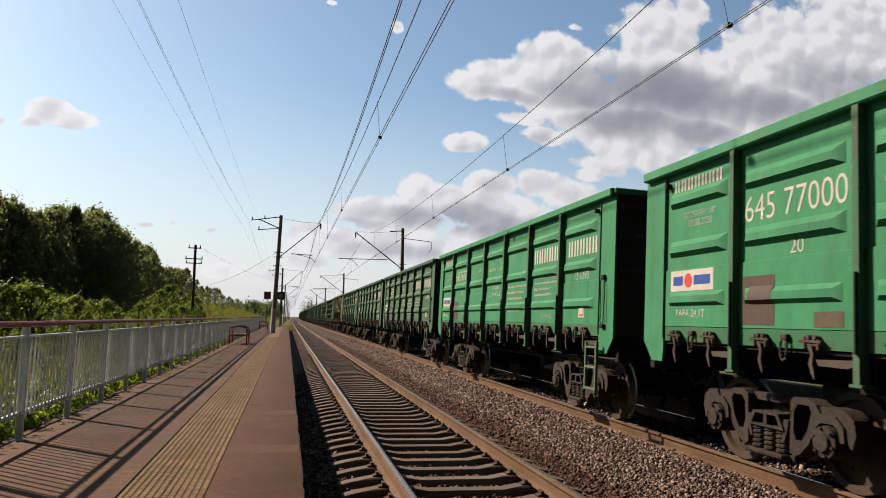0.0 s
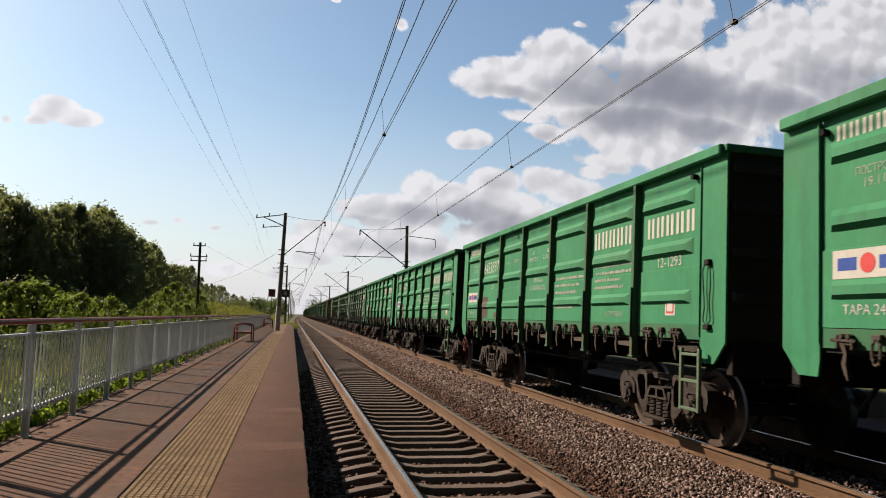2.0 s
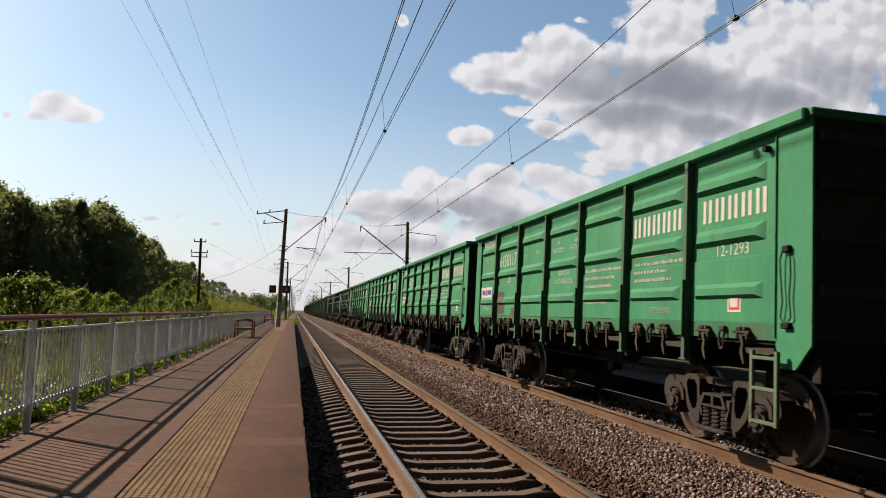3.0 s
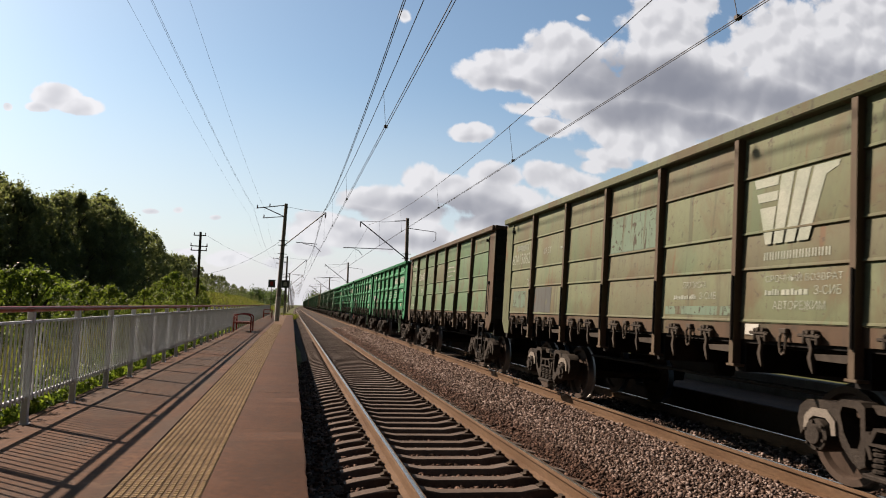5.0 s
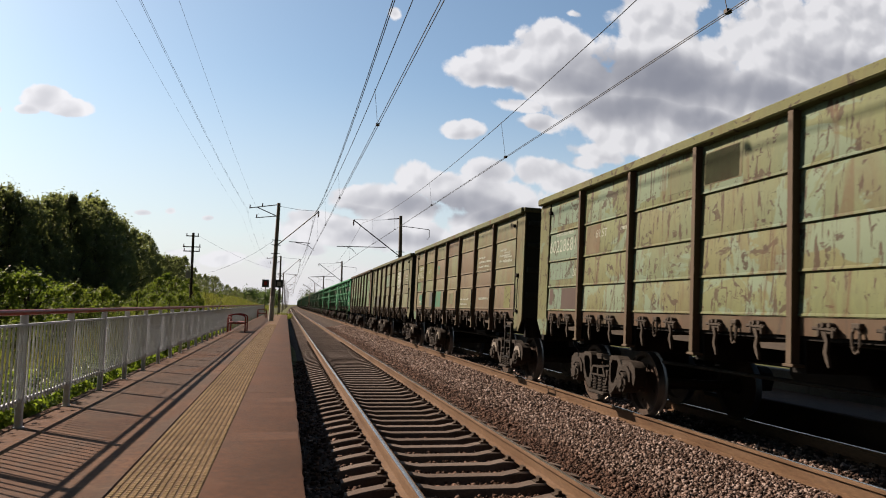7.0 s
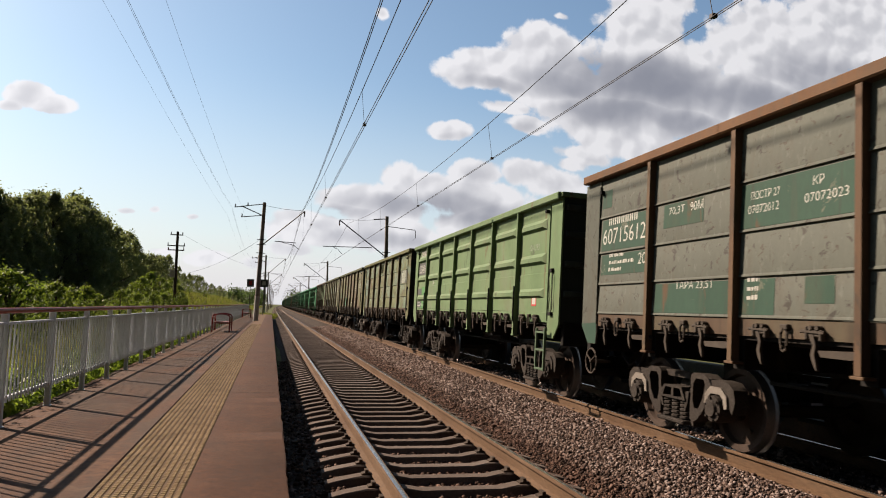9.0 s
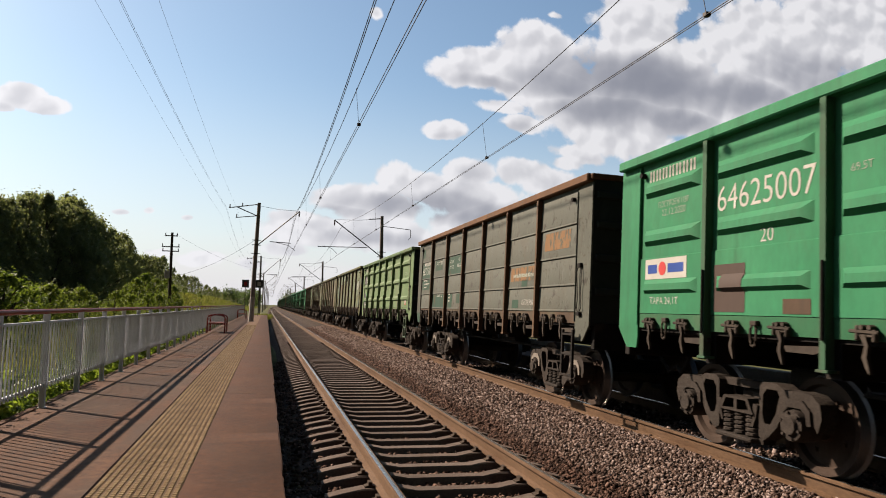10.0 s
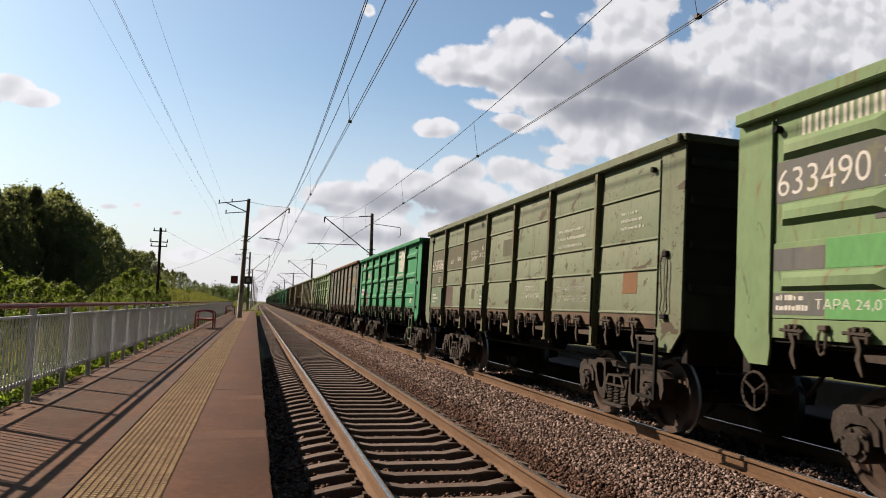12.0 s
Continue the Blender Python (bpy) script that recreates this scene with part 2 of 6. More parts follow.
M = {
    "platform": material("platform_asphalt", [(0.0594, 0.02751, 0.0151), (0.07722, 0.03675, 0.01999), (0.09009, 0.04515, 0.0255)], 0.8, (0.8, 0.95), fine=0.45, bump=0.3, bump_scale=160, dirt=(0.040, 0.0240, 0.0162), dirt_amount=0.5, dirt_scale=0.7, world_space=True, marks=[((0.050, 0.0340, 0.0250), 0.7, 0.45, (1.0, 0.5, 1.0), 0.42, 0.58), ((0.110, 0.0640, 0.0410), 0.4, 1.9, (1, 1, 1), 0.56, 0.68), ((0.030, 0.019, 0.013), 0.5, 6.0, (1, 1, 1), 0.62, 0.66)]),
    "platform_edge": material("platform_edge_slab", [(0.05228, 0.02135, 0.009805), (0.06546, 0.02745, 0.01292), (0.07328, 0.03305, 0.01655)], 0.9, (0.75, 0.92), fine=0.4, bump=0.15, bump_scale=150, dirt=(0.0272, 0.0142, 0.00872), dirt_amount=0.5, dirt_scale=0.9, world_space=True, marks=[((0.036, 0.0215, 0.0142), 0.5, 0.5, (1.0, 0.35, 1.0), 0.44, 0.66), ((0.0773, 0.0383, 0.0212), 0.35, 2.2, (1, 1, 1), 0.56, 0.70)]),
    "concrete": material("aged_concrete", [(0.11, 0.0952, 0.0798), (0.15, 0.13, 0.11), (0.18, 0.16, 0.139)], 2.5, (0.8, 0.95), bump=0.25, dirt=(0.0699, 0.0549, 0.045), vary=0.25),
    "sleeper": material("sleeper_concrete", [(0.060, 0.043, 0.034), (0.092, 0.069, 0.056), (0.120, 0.094, 0.080)], 3.0, (0.8, 0.95), bump=0.3, dirt=(0.055, 0.036, 0.027), dirt_amount=0.7, dirt_scale=3.0, vary=0.35),
    "tactile": material("worn_tactile_base", [(0.058, 0.033, 0.0155), (0.076, 0.044, 0.020), (0.098, 0.060, 0.029)], 2.0, (0.75, 0.9), dirt=(0.042, 0.024, 0.013), dirt_amount=0.6, vary=0.3),
    "tactile_stud": material("worn_yellow_studs", [(0.1419, 0.08944, 0.043), (0.2021, 0.1333, 0.06536), (0.2752, 0.1909, 0.09976)], 6.0, (0.6, 0.85), dirt=(0.07, 0.043, 0.022), dirt_amount=0.7, dirt_scale=9.0, vary=0.25),
    "tactile_far": material("distant_tactile_strip", [(0.088, 0.049, 0.024), (0.108, 0.062, 0.031)], 2.0, (0.7, 0.9), dirt=(0.055, 0.031, 0.017), dirt_amount=0.6, world_space=True),
    "fence": material("grey_fence_paint", [(0.427, 0.445, 0.472), (0.498, 0.52, 0.544)], 3.0, (0.4, 0.6), fine=0.1, dirt=(0.261, 0.247, 0.239), dirt_amount=0.25),
    "handrail": material("red_brown_handrail", [(0.172, 0.0259, 0.0151), (0.226, 0.0391, 0.0227)], 2.0, (0.35, 0.6), dirt=(0.226, 0.0922, 0.054), dirt_amount=0.5, stretch=(1, 0.3, 1)),
    "rail": material("rusty_rail", [(0.0632, 0.0337, 0.0177), (0.0869, 0.0501, 0.0277), (0.0999, 0.0602, 0.0355)], 3.0, (0.7, 0.9), stretch=(1, 0.25, 1), bump=0.1),
    "rail_top": material("polished_rail_head", [(0.30, 0.275, 0.25), (0.38, 0.35, 0.32)], 5.0, (0.20, 0.32), metal=0.9, stretch=(1, 0.1, 1)),
    "fixing": material("rail_fastening", [(0.0292, 0.0205, 0.0146), (0.0585, 0.041, 0.0292)], 8.0, (0.7, 0.9)),
    "ballast": material("ballast_bed", [(0.0212, 0.0131, 0.00844), (0.0354, 0.0228, 0.0153), (0.0532, 0.036, 0.0255)], 9.0, (0.85, 0.95), bump=1.0, bump_scale=22, fine=0.5, world_space=True, bands=BRAKE_DUST),
    "stone": material("crushed_stone", [(0.030, 0.0185, 0.0135), (0.060, 0.0365, 0.027), (0.092, 0.059, 0.046), (0.140, 0.098, 0.081), (0.215, 0.165, 0.145)], 6.0, (0.8, 0.95), island=0.85, world_space=True, bands=BRAKE_DUST),
    "earth": material("meadow_ground", [(0.0372, 0.0457, 0.0106), (0.052, 0.0582, 0.0151), (0.0693, 0.0657, 0.0208)], 0.5, (0.9, 1.0), bump=0.6, bump_scale=6, dirt=(0.0792, 0.0743, 0.0265), dirt_amount=0.4, dirt_scale=0.3, world_space=True),
    "mast": material("weathered_mast", [(0.138, 0.115, 0.101), (0.206, 0.178, 0.161)], 1.5, (0.75, 0.9), stretch=(1, 1, 0.3), dirt=(0.138, 0.115, 0.103)),
    "mast_foot": material("pale_mast_foot", [(0.328, 0.312, 0.289), (0.406, 0.39, 0.359)], 1.5, (0.75, 0.9), dirt=(0.195, 0.179, 0.156)),
    "steel": material("dark_steel", [(0.041, 0.041, 0.041), (0.0702, 0.0673, 0.0644)], 3.0, (0.5, 0.7), metal=0.4),
    "wire": material("overhead_wire", [(0.0292, 0.0264, 0.0264), (0.0468, 0.041, 0.038)], 3.0, (0.5, 0.6), metal=0.5),
    "porcelain": material("insulator", [(0.0761, 0.041, 0.0292), (0.117, 0.0644, 0.0468)], 3.0, (0.2, 0.3)),
    "wood": material("pole_timber", [(0.0351, 0.0264, 0.0205), (0.0644, 0.0497, 0.038)], 2.0, (0.85, 0.95), stretch=(1, 1, 0.15)),
    "bench": material("bench_frame_paint", [(0.16, 0.026, 0.026), (0.22, 0.036, 0.034)], 4.0, (0.4, 0.6)),
    "bench_seat": material("bench_seat_paint", [(0.254, 0.0878, 0.0741), (0.351, 0.137, 0.113)], 4.0, (0.4, 0.6)),
    "brake_red": material("red_paint", [(0.078, 0.0156, 0.01404), (0.1092, 0.0234, 0.02028)], 4.0, (0.4, 0.6)),
    "bark": material("bark", [(0.0292, 0.0234, 0.0175), (0.0702, 0.0585, 0.0468)], 3.0, (0.9, 1.0), stretch=(1, 1, 0.3)),
    "birch": material("birch_bark", [(0.146, 0.129, 0.111), (0.293, 0.274, 0.252)], 3.0, (0.8, 0.95), stretch=(1, 1, 2.5)),
    # greyed and lightened so the leaf colour carries aerial haze and sky fill
    "wood_leaf": leafy("woodland_leaves", [(0.100, 0.118, 0.078), (0.138, 0.158, 0.096), (0.190, 0.205, 0.116)], 0.12, 0.54),
    "far_leaf": leafy("far_woodland_leaves", [(0.048, 0.0751, 0.0383), (0.0684, 0.0958, 0.0466)]),
    "bush_leaf": leafy("bush_leaves", [(0.052, 0.080, 0.016), (0.098, 0.136, 0.027), (0.160, 0.188, 0.044)]),
    "weed_leaf": leafy("weed_leaves", [(0.070, 0.112, 0.018), (0.125, 0.175, 0.032), (0.200, 0.240, 0.055)]),
    "grass": leafy("grass_blades", [(0.05981, 0.0737, 0.02065), (0.09923, 0.1078, 0.03483), (0.1389, 0.1127, 0.05805)], 0.15),
    # near-black base with browner dirt patches
    "underframe": material("near_black_underframe", [(0.00562, 0.00499, 0.00468), (0.0112, 0.00967, 0.00842)], 3.0, (0.75, 0.9), dirt=(0.0437, 0.0312, 0.0218), dirt_amount=0.4),
    "bogie": material("dusty_cast_steel", [(0.0205, 0.016, 0.013), (0.036, 0.0288, 0.0235)], 3.0, (0.75, 0.9), dirt=(0.0224, 0.0156, 0.0125), dirt_amount=0.5, bump=0.5, bump_scale=28, fine=0.5),
    "wheel": material("wheel_steel", [(0.034, 0.0225, 0.0165), (0.056, 0.039, 0.030)], 3.0, (0.65, 0.85), metal=0.2),
    "tread": material("polished_tread", [(0.17, 0.17, 0.173), (0.185, 0.185, 0.185)], 5.0, (0.4, 0.5), metal=0.9),
    "latch": material("dirty_latch", [(0.022, 0.017, 0.0135), (0.066, 0.053, 0.042)], 9.0, (0.6, 0.85), metal=0.2, vary=0.3),
    "inside": material("coal_dusted_inside", [(0.0117, 0.0111, 0.0105), (0.0234, 0.0205, 0.0175)], 3.0, (0.85, 0.95)),
    "white": material("white_stencil", [(0.286, 0.275, 0.246), (0.327, 0.317, 0.286)], 6.0, (0.6, 0.8), fine=0.1, dirt=(0.204, 0.215, 0.183), dirt_amount=0.3),
    "faint": material("faded_stencil", [(0.183, 0.202, 0.165), (0.243, 0.255, 0.213)], 6.0, (0.6, 0.8), dirt=(0.152, 0.183, 0.133)),
    "logo_red": material("sticker_red", [(0.321, 0.0351, 0.0351), (0.351, 0.0468, 0.041)], 5.0, (0.4, 0.6), fine=0.05),
    "logo_blue": material("sticker_blue", [(0.0175, 0.041, 0.164), (0.0234, 0.0527, 0.194)], 5.0, (0.4, 0.6), fine=0.05),
    "sign": material("sign_back", [(0.0585, 0.0585, 0.0585), (0.0878, 0.0878, 0.0878)], 4.0, (0.5, 0.7)),
}

# ---- shape helpers ----
class Geo:
    """Vertices and faces gathered for one mesh; each face may have a material slot."""

    def __init__(self):
        self.v, self.f, self.s = [], [], []

    def add(self, verts, faces, slot=0, m=None):
        k = len(self.v)
        self.v += [tuple(m @ Vector(p)) if m else tuple(p) for p in verts]
        self.f += [tuple(i + k for i in f) for f in faces]
        self.s += [slot] * len(faces)
        return self

    def box(self, x0, x1, y0, y1, z0, z1, b=0.0, slot=0, m=None):
        if not b:
            v = [(x, y, z) for z in (z0, z1) for y in (y0, y1) for x in (x0, x1)]
            f = [(0, 2, 3, 1), (4, 5, 7, 6), (0, 1, 5, 4), (2, 6, 7, 3), (0, 4, 6, 2), (1, 3, 7, 5)]
            return self.add(v, f, slot, m)
        v, f = [], []
        for sz in (0, 1):                                     # chamfered block: 24 corners
            for sy in (0, 1):
                for sx in (0, 1):
                    X, Y, Z = (x1 if sx else x0), (y1 if sy else y0), (z1 if sz else z0)
                    i, j, k = (-b if sx else b), (-b if sy else b), (-b if sz else b)
                    v += [(X, Y + j, Z + k), (X + i, Y, Z + k), (X + i, Y + j, Z)]
        c = lambda sx, sy, sz, a: 3 * (sx + 2 * sy + 4 * sz) + a
        for s in (0, 1):
            q = [c(s, 0, 0, 0), c(s, 1, 0, 0), c(s, 1, 1, 0), c(s, 0, 1, 0)]
            f.append(tuple(q if s else q[::-1]))
            q = [c(0, s, 0, 1), c(0, s, 1, 1), c(1, s, 1, 1), c(1, s, 0, 1)]
            f.append(tuple(q if s else q[::-1]))
            q = [c(0, 0, s, 2), c(1, 0, s, 2), c(1, 1, s, 2), c(0, 1, s, 2)]
            f.append(tuple(q if s else q[::-1]))
        for p in (0, 1):
            for q in (0, 1):
                f.append((c(p, q, 0, 0), c(p, q, 1, 0), c(p, q, 1, 1), c(p, q, 0, 1)))
                f.append((c(p, 0, q, 0), c(p, 1, q, 0), c(p, 1, q, 2), c(p, 0, q, 2)))
                f.append((c(0, p, q, 1), c(1, p, q, 1), c(1, p, q, 2), c(0, p, q, 2)))
                for r in (0, 1):
                    f.append((c(p, q, r, 0), c(p, q, r, 1), c(p, q, r, 2)))
        return self.add(v, f, slot, m)

    def tube(self, points, radius, sides=8, slot=0, m=None, close=True):
        """A round bar along a line of points; radius may be one number or one a point."""
        pts = [Vector(p) for p in points]
        rad = radius if isinstance(radius, (list, tuple)) else [radius] * len(pts)
        v, f = [], []
        for i, p in enumerate(pts):
            d = (pts[min(i + 1, len(pts) - 1)] - pts[max(i - 1, 0)]).normalized()
            ref = Vector((0, 0, 1)) if abs(d.z) < 0.9 else Vector((1, 0, 0))
            a = d.cross(ref).normalized()
            b = d.cross(a)
            for j in range(sides):
                t = 2 * math.pi * (j + 0.5) / sides
                v.append(p + (a * math.cos(t) + b * math.sin(t)) * rad[i])
        for i in range(len(pts) - 1):
            for j in range(sides):
                k = (j + 1) % sides
                f.append((i * sides + j, i * sides + k, (i + 1) * sides + k, (i + 1) * sides + j))
        if close:
            f.append(tuple(range(sides))[::-1])
            f.append(tuple((len(pts) - 1) * sides + j for j in range(sides)))
        return self.add(v, f, slot, m)

    def lathe(self, profile, sides=20, slot=0, m=None):
        """Turns (x, r) pairs round the x axis."""
        v, f = [], []
        for x, r in profile:
            for j in range(sides):
                t = 2 * math.pi * j / sides
                v.append((x, r * math.cos(t), r * math.sin(t)))
        for i in range(len(profile) - 1):
            for j in range(sides):
                k = (j + 1) % sides
                f.append((i * sides + j, i * sides + k, (i + 1) * sides + k, (i + 1) * sides + j))
        return self.add(v, f, slot, m)

    def slab(self, outline, x0, x1, slot=0, m=None):
        """A plate cut to an outline of (y, z) points, from x0 to x1."""
        k = len(outline)
        v = [(x0, y, z) for y, z in outline] + [(x1, y, z) for y, z in outline]
        f = [tuple(range(k)), tuple(range(2 * k - 1, k - 1, -1))]
        f += [(i, k + i, k + (i + 1) % k, (i + 1) % k) for i in range(k)]
        return self.add(v, f, slot, m)

    def stroke(self, path, wide, x0, x1, slot=0, m=None):
        """A bar of given width along (y, z) points, from x0 to x1."""
        p = [Vector(q) for q in path]
        w = wide if isinstance(wide, (list, tuple)) else [wide] * len(p)
        left, right = [], []
        for i in range(len(p)):
            d = (p[min(i + 1, len(p) - 1)] - p[max(i - 1, 0)]).normalized()
            nrm = Vector((-d.y, d.x)) * w[i] / 2
            left.append(p[i] + nrm)
            right.append(p[i] - nrm)
        k = len(p)
        v = [(x, *q) for x in (x0, x1) for q in left + right]
        f = [(0, 2 * k, 3 * k, k), (k - 1, 2 * k - 1, 4 * k - 1, 3 * k - 1)]
        for i in range(k - 1):
            f += [(i, i + 1, k + i + 1, k + i), (2 * k + i, 3 * k + i, 3 * k + i + 1, 2 * k + i + 1),
                  (i, 2 * k + i, 2 * k + i + 1, i + 1), (k + i, k + i + 1, 3 * k + i + 1, 3 * k + i)]
        return self.add(v, f, slot, m)

    def pierced(self, loops, x0, x1, slot=0):
        """A thick plate in the y-z plane: the first loop is its outline, the others are holes."""
        bm = bmesh.new()
        edges = []
        for lp in loops:
            vs = [bm.verts.new((0, y, z)) for y, z in lp]
            edges += [bm.edges.new((vs[i], vs[(i + 1) % len(vs)])) for i in range(len(vs))]
        bmesh.ops.triangle_fill(bm, edges=edges, use_beauty=True)
        bm.verts.index_update()
        pts = [v.co.copy() for v in bm.verts]
        n = len(pts)
        f = [tuple(v.index for v in t.verts) for t in bm.faces]
        f += [tuple(i + n for i in reversed(t)) for t in f]
        bm.free()
        k = 0
        for lp in loops:
            m = len(lp)
            f += [(k + i, k + (i + 1) % m, n + k + (i + 1) % m, n + k + i) for i in range(m)]
            k += m
        return self.add([(x0, p.y, p.z) for p in pts] + [(x1, p.y, p.z) for p in pts], f, slot)

    def mesh(self, name, *mats):
        me = bpy.data.meshes.new(name)
        me.from_pydata(self.v, [], self.f)
        for q in mats:
            me.materials.append(q)
        if len(mats) > 1:
            me.polygons.foreach_set("material_index", self.s)
        bm = bmesh.new()
        bm.from_mesh(me)
        if len(self.f) < 6000:
            bmesh.ops.recalc_face_normals(bm, faces=bm.faces)
        bm.to_mesh(me)
        bm.free()
        me.shade_smooth()
        me.set_sharp_from_angle(angle=radians(34))
        return me


def part(name, geo, mat, parent, label="", at=None):
    """One mesh object under a thing or a part. geo: a Geo or a ready mesh."""
    mats = mat if isinstance(mat, (list, tuple)) else [mat]
    me = geo.mesh(name, *mats) if isinstance(geo, Geo) else geo
    ob = new(name, me)
    ob.parent = parent
    if at is not None:
        ob.matrix_basis = at
    return tagged(ob, label)


def thing(name, label, category, group="", kind="", at=None, geo=None, mat=None):
    me = None
    if geo is not None:
        me = geo.mesh(name, *(mat if isinstance(mat, (list, tuple)) else [mat])) if isinstance(geo, Geo) else geo
    ob = new(name, me)
    if me is None:
        ob.empty_display_size = 0.2
    if at is not None:
        ob.matrix_basis = at
    return tagged(ob, label, category, group, kind)


def text_mesh(words, height, mat, width=None):
    """Flat lettering, its left foot at the origin, reading along -y and standing up z, seen from -x."""
    cu = bpy.data.curves.new("words", "FONT")
    cu.body, cu.size, cu.resolution_u, cu.offset = words, 1.0, 3, -0.007
    ob = bpy.data.objects.new("words", cu)
    me = bpy.data.meshes.new_from_object(ob)
    co = np.empty(len(me.vertices) * 3)
    me.vertices.foreach_get("co", co)
    co = co.reshape(-1, 3)
    bpy.data.objects.remove(ob)
    lo, hi = co.min(0), co.max(0)
    sy = height / (hi[1] - lo[1])
    sx = width / (hi[0] - lo[0]) if width else sy
    out = np.zeros_like(co)
    out[:, 1] = -(co[:, 0] - lo[0]) * sx
    out[:, 2] = (co[:, 1] - lo[1]) * sy
    me.vertices.foreach_set("co", out.ravel())
    me.materials.clear()
    me.materials.append(mat)
    me.update()
    return me


def bend(y):
    """How far the line has swung to the right at y."""
    return 1.6e-5 * max(0.0, y - 90.0) ** 2


def turn(y):
    return -math.degrees(math.atan(3.2e-5 * max(0.0, y - 90.0)))


RAIL_NEAR, RAIL_FAR = -0.215, -0.128        # heights of the two rail heads
AXIS_NEAR, AXIS_FAR = 1.997, 6.06
CANT = 1.5                                  # the far track leans, degrees
FENCE_X, EDGE_X = -2.76, 0.205
BACK, FRONT = -190.0, 900.0


# ---- ground, ballast, platform ----
def ground_height(x, y):
    h = -0.62 + 0.10 * noise.noise((x * 0.08, y * 0.05, 0.3))
    if x < -3:                                              # meadow bank on the fence's far side
        h += 3.5 * math.exp(-((x + 19) / 8.5) ** 2) * min(1.0, max(0.0, (y - 80) / 60)) * max(0.0, 1 - max(0.0, y - 260) / 200)
        h += 0.42 * min(1.0, (-3 - x) / 0.6)
    return h


def build_ground():
    xs = [-4200, -1500, -600, -250, -120, -70] + [-50 + 2.0 * i for i in range(24)] + [-3.0, 0.1, 9.0, 14, 25, 60, 150, 500, 1500, 4200]
    ys = [-4200, -1500, -500, -200, -80, -30] + [-10 + 6.0 * i for i in range(60)] + [420, 520, 700, 1000, 1800, 4600]
    g = Geo()
    v = [(x, y, ground_height(x, y) if abs(x) < 100 else -0.6) for y in ys for x in xs]
    k = len(xs)
    f = [(j * k + i, j * k + i + 1, (j + 1) * k + i + 1, (j + 1) * k + i) for j in range(len(ys) - 1) for i in range(k - 1)]
    g.add(v, f)
    ob = thing("ground", "flat green meadow ground beside the railway line", "ground", kind="structure", geo=g, mat=M["earth"])
    for p in ob.data.polygons:
        p.use_smooth = True


BED = [(0.10, -0.66), (0.40, -0.59), (0.62, -0.545), (3.22, -0.535), (3.50, -0.44), (3.80, -0.385), (4.40, -0.315), (4.95, -0.285), (5.30, -0.31), (6.80, -0.34), (7.15, -0.36), (7.75, -0.45)]


def build_ballast():
    prof = BED
    ys = [BACK, -60, 0] + [20.0 * i for i in range(1, 46)]
    g = Geo()
    v = [(x + bend(y), y, z) for y in ys for x, z in prof]
    k = len(prof)
    g.add(v, [(j * k + i, j * k + i + 1, (j + 1) * k + i + 1, (j + 1) * k + i) for j in range(len(ys) - 1) for i in range(k - 1)])
    thing("ballast", "brown crushed stone bed under both tracks", "ballast", kind="structure", geo=g, mat=M["ballast"])


def height_of_bed(x):
    return float(np.interp(x, [p[0] for p in BED], [p[1] for p in BED]))


def build_stones():
    """Loose crushed stone, denser towards the viewer."""
    rng = np.random.default_rng(4)
    rock = np.array([(x, y, z) for z in (-1, 1) for y in (-1, 1) for x in (-1, 1)]) * 0.62
    quad = np.array([(0, 2, 3, 1), (4, 5, 7, 6), (0, 1, 5, 4), (2, 6, 7, 3), (0, 4, 6, 2), (1, 3, 7, 5)])
    zones = [(0.22, 0.75, 4.0, 26.0, 3600, 0.024, 0.0), (0.70, 3.00, 4.5, 13.0, 19000, 0.021, 0.030), (0.70, 3.00, 13.0, 34.0, 11000, 0.028, 0.030),
             (3.0, 3.35, 4.5, 20.0, 3500, 0.020, 0.008), (3.30, 5.20, 4.5, 10.5, 23000, 0.0175, 0.0), (3.30, 5.20, 10.5, 20.0, 20000, 0.021, 0.0), (3.25, 5.20, 20.0, 34.0, 14000, 0.028, 0.0),
             (3.25, 5.20, 34.0, 62.0, 9000, 0.040, 0.0), (5.20, 6.75, 2.5, 26.0, 7000, 0.024, 0.01), (0.70, 5.20, -6.0, 4.5, 5000, 0.028, 0.008)]
    P, S = [], []
    for x0, x1, y0, y1, count, size, sink in zones:
        u = rng.random(count)
        y = y0 + (y1 - y0) * u ** 1.1
        x = x0 + (x1 - x0) * rng.random(count)
        z = np.array([height_of_bed(q) for q in x]) + sink
        P.append(np.stack([x, y, z + rng.normal(0, 0.009, count)], 1))
        S.append(size * np.clip(rng.lognormal(0, 0.32, count), 0.5, 1.9))
    P, S = np.concatenate(P), np.concatenate(S)
    k = len(P)
    jit = 1 + rng.normal(0, 0.34, (k, 8, 3))
    sc = np.stack([np.ones(k), 0.75 + 0.5 * rng.random(k), 0.55 + 0.4 * rng.random(k)], 1)[:, None, :]
    a = rng.random(k) * 6.283
    b = rng.normal(0, 0.9, k)
    ca, sa, cb, sb = np.cos(a), np.sin(a), np.cos(b), np.sin(b)
    R = np.stack([np.stack([ca, -sa * cb, sa * sb], 1), np.stack([sa, ca * cb, -ca * sb], 1), np.stack([np.zeros(k), sb, cb], 1)], 1)
    V = np.einsum("kij,knj->kni", R, rock[None] * jit * sc) * S[:, None, None] + P[:, None, :]
    F = (quad[None] + 8 * np.arange(k)[:, None, None]).reshape(-1, 4)
    ob = thing("loose_ballast", "loose brown and grey crushed stones between the tracks", "gravel", kind="stuff", geo=array_mesh("loose_ballast", V.reshape(-1, 3), F, M["stone"]))
    return ob


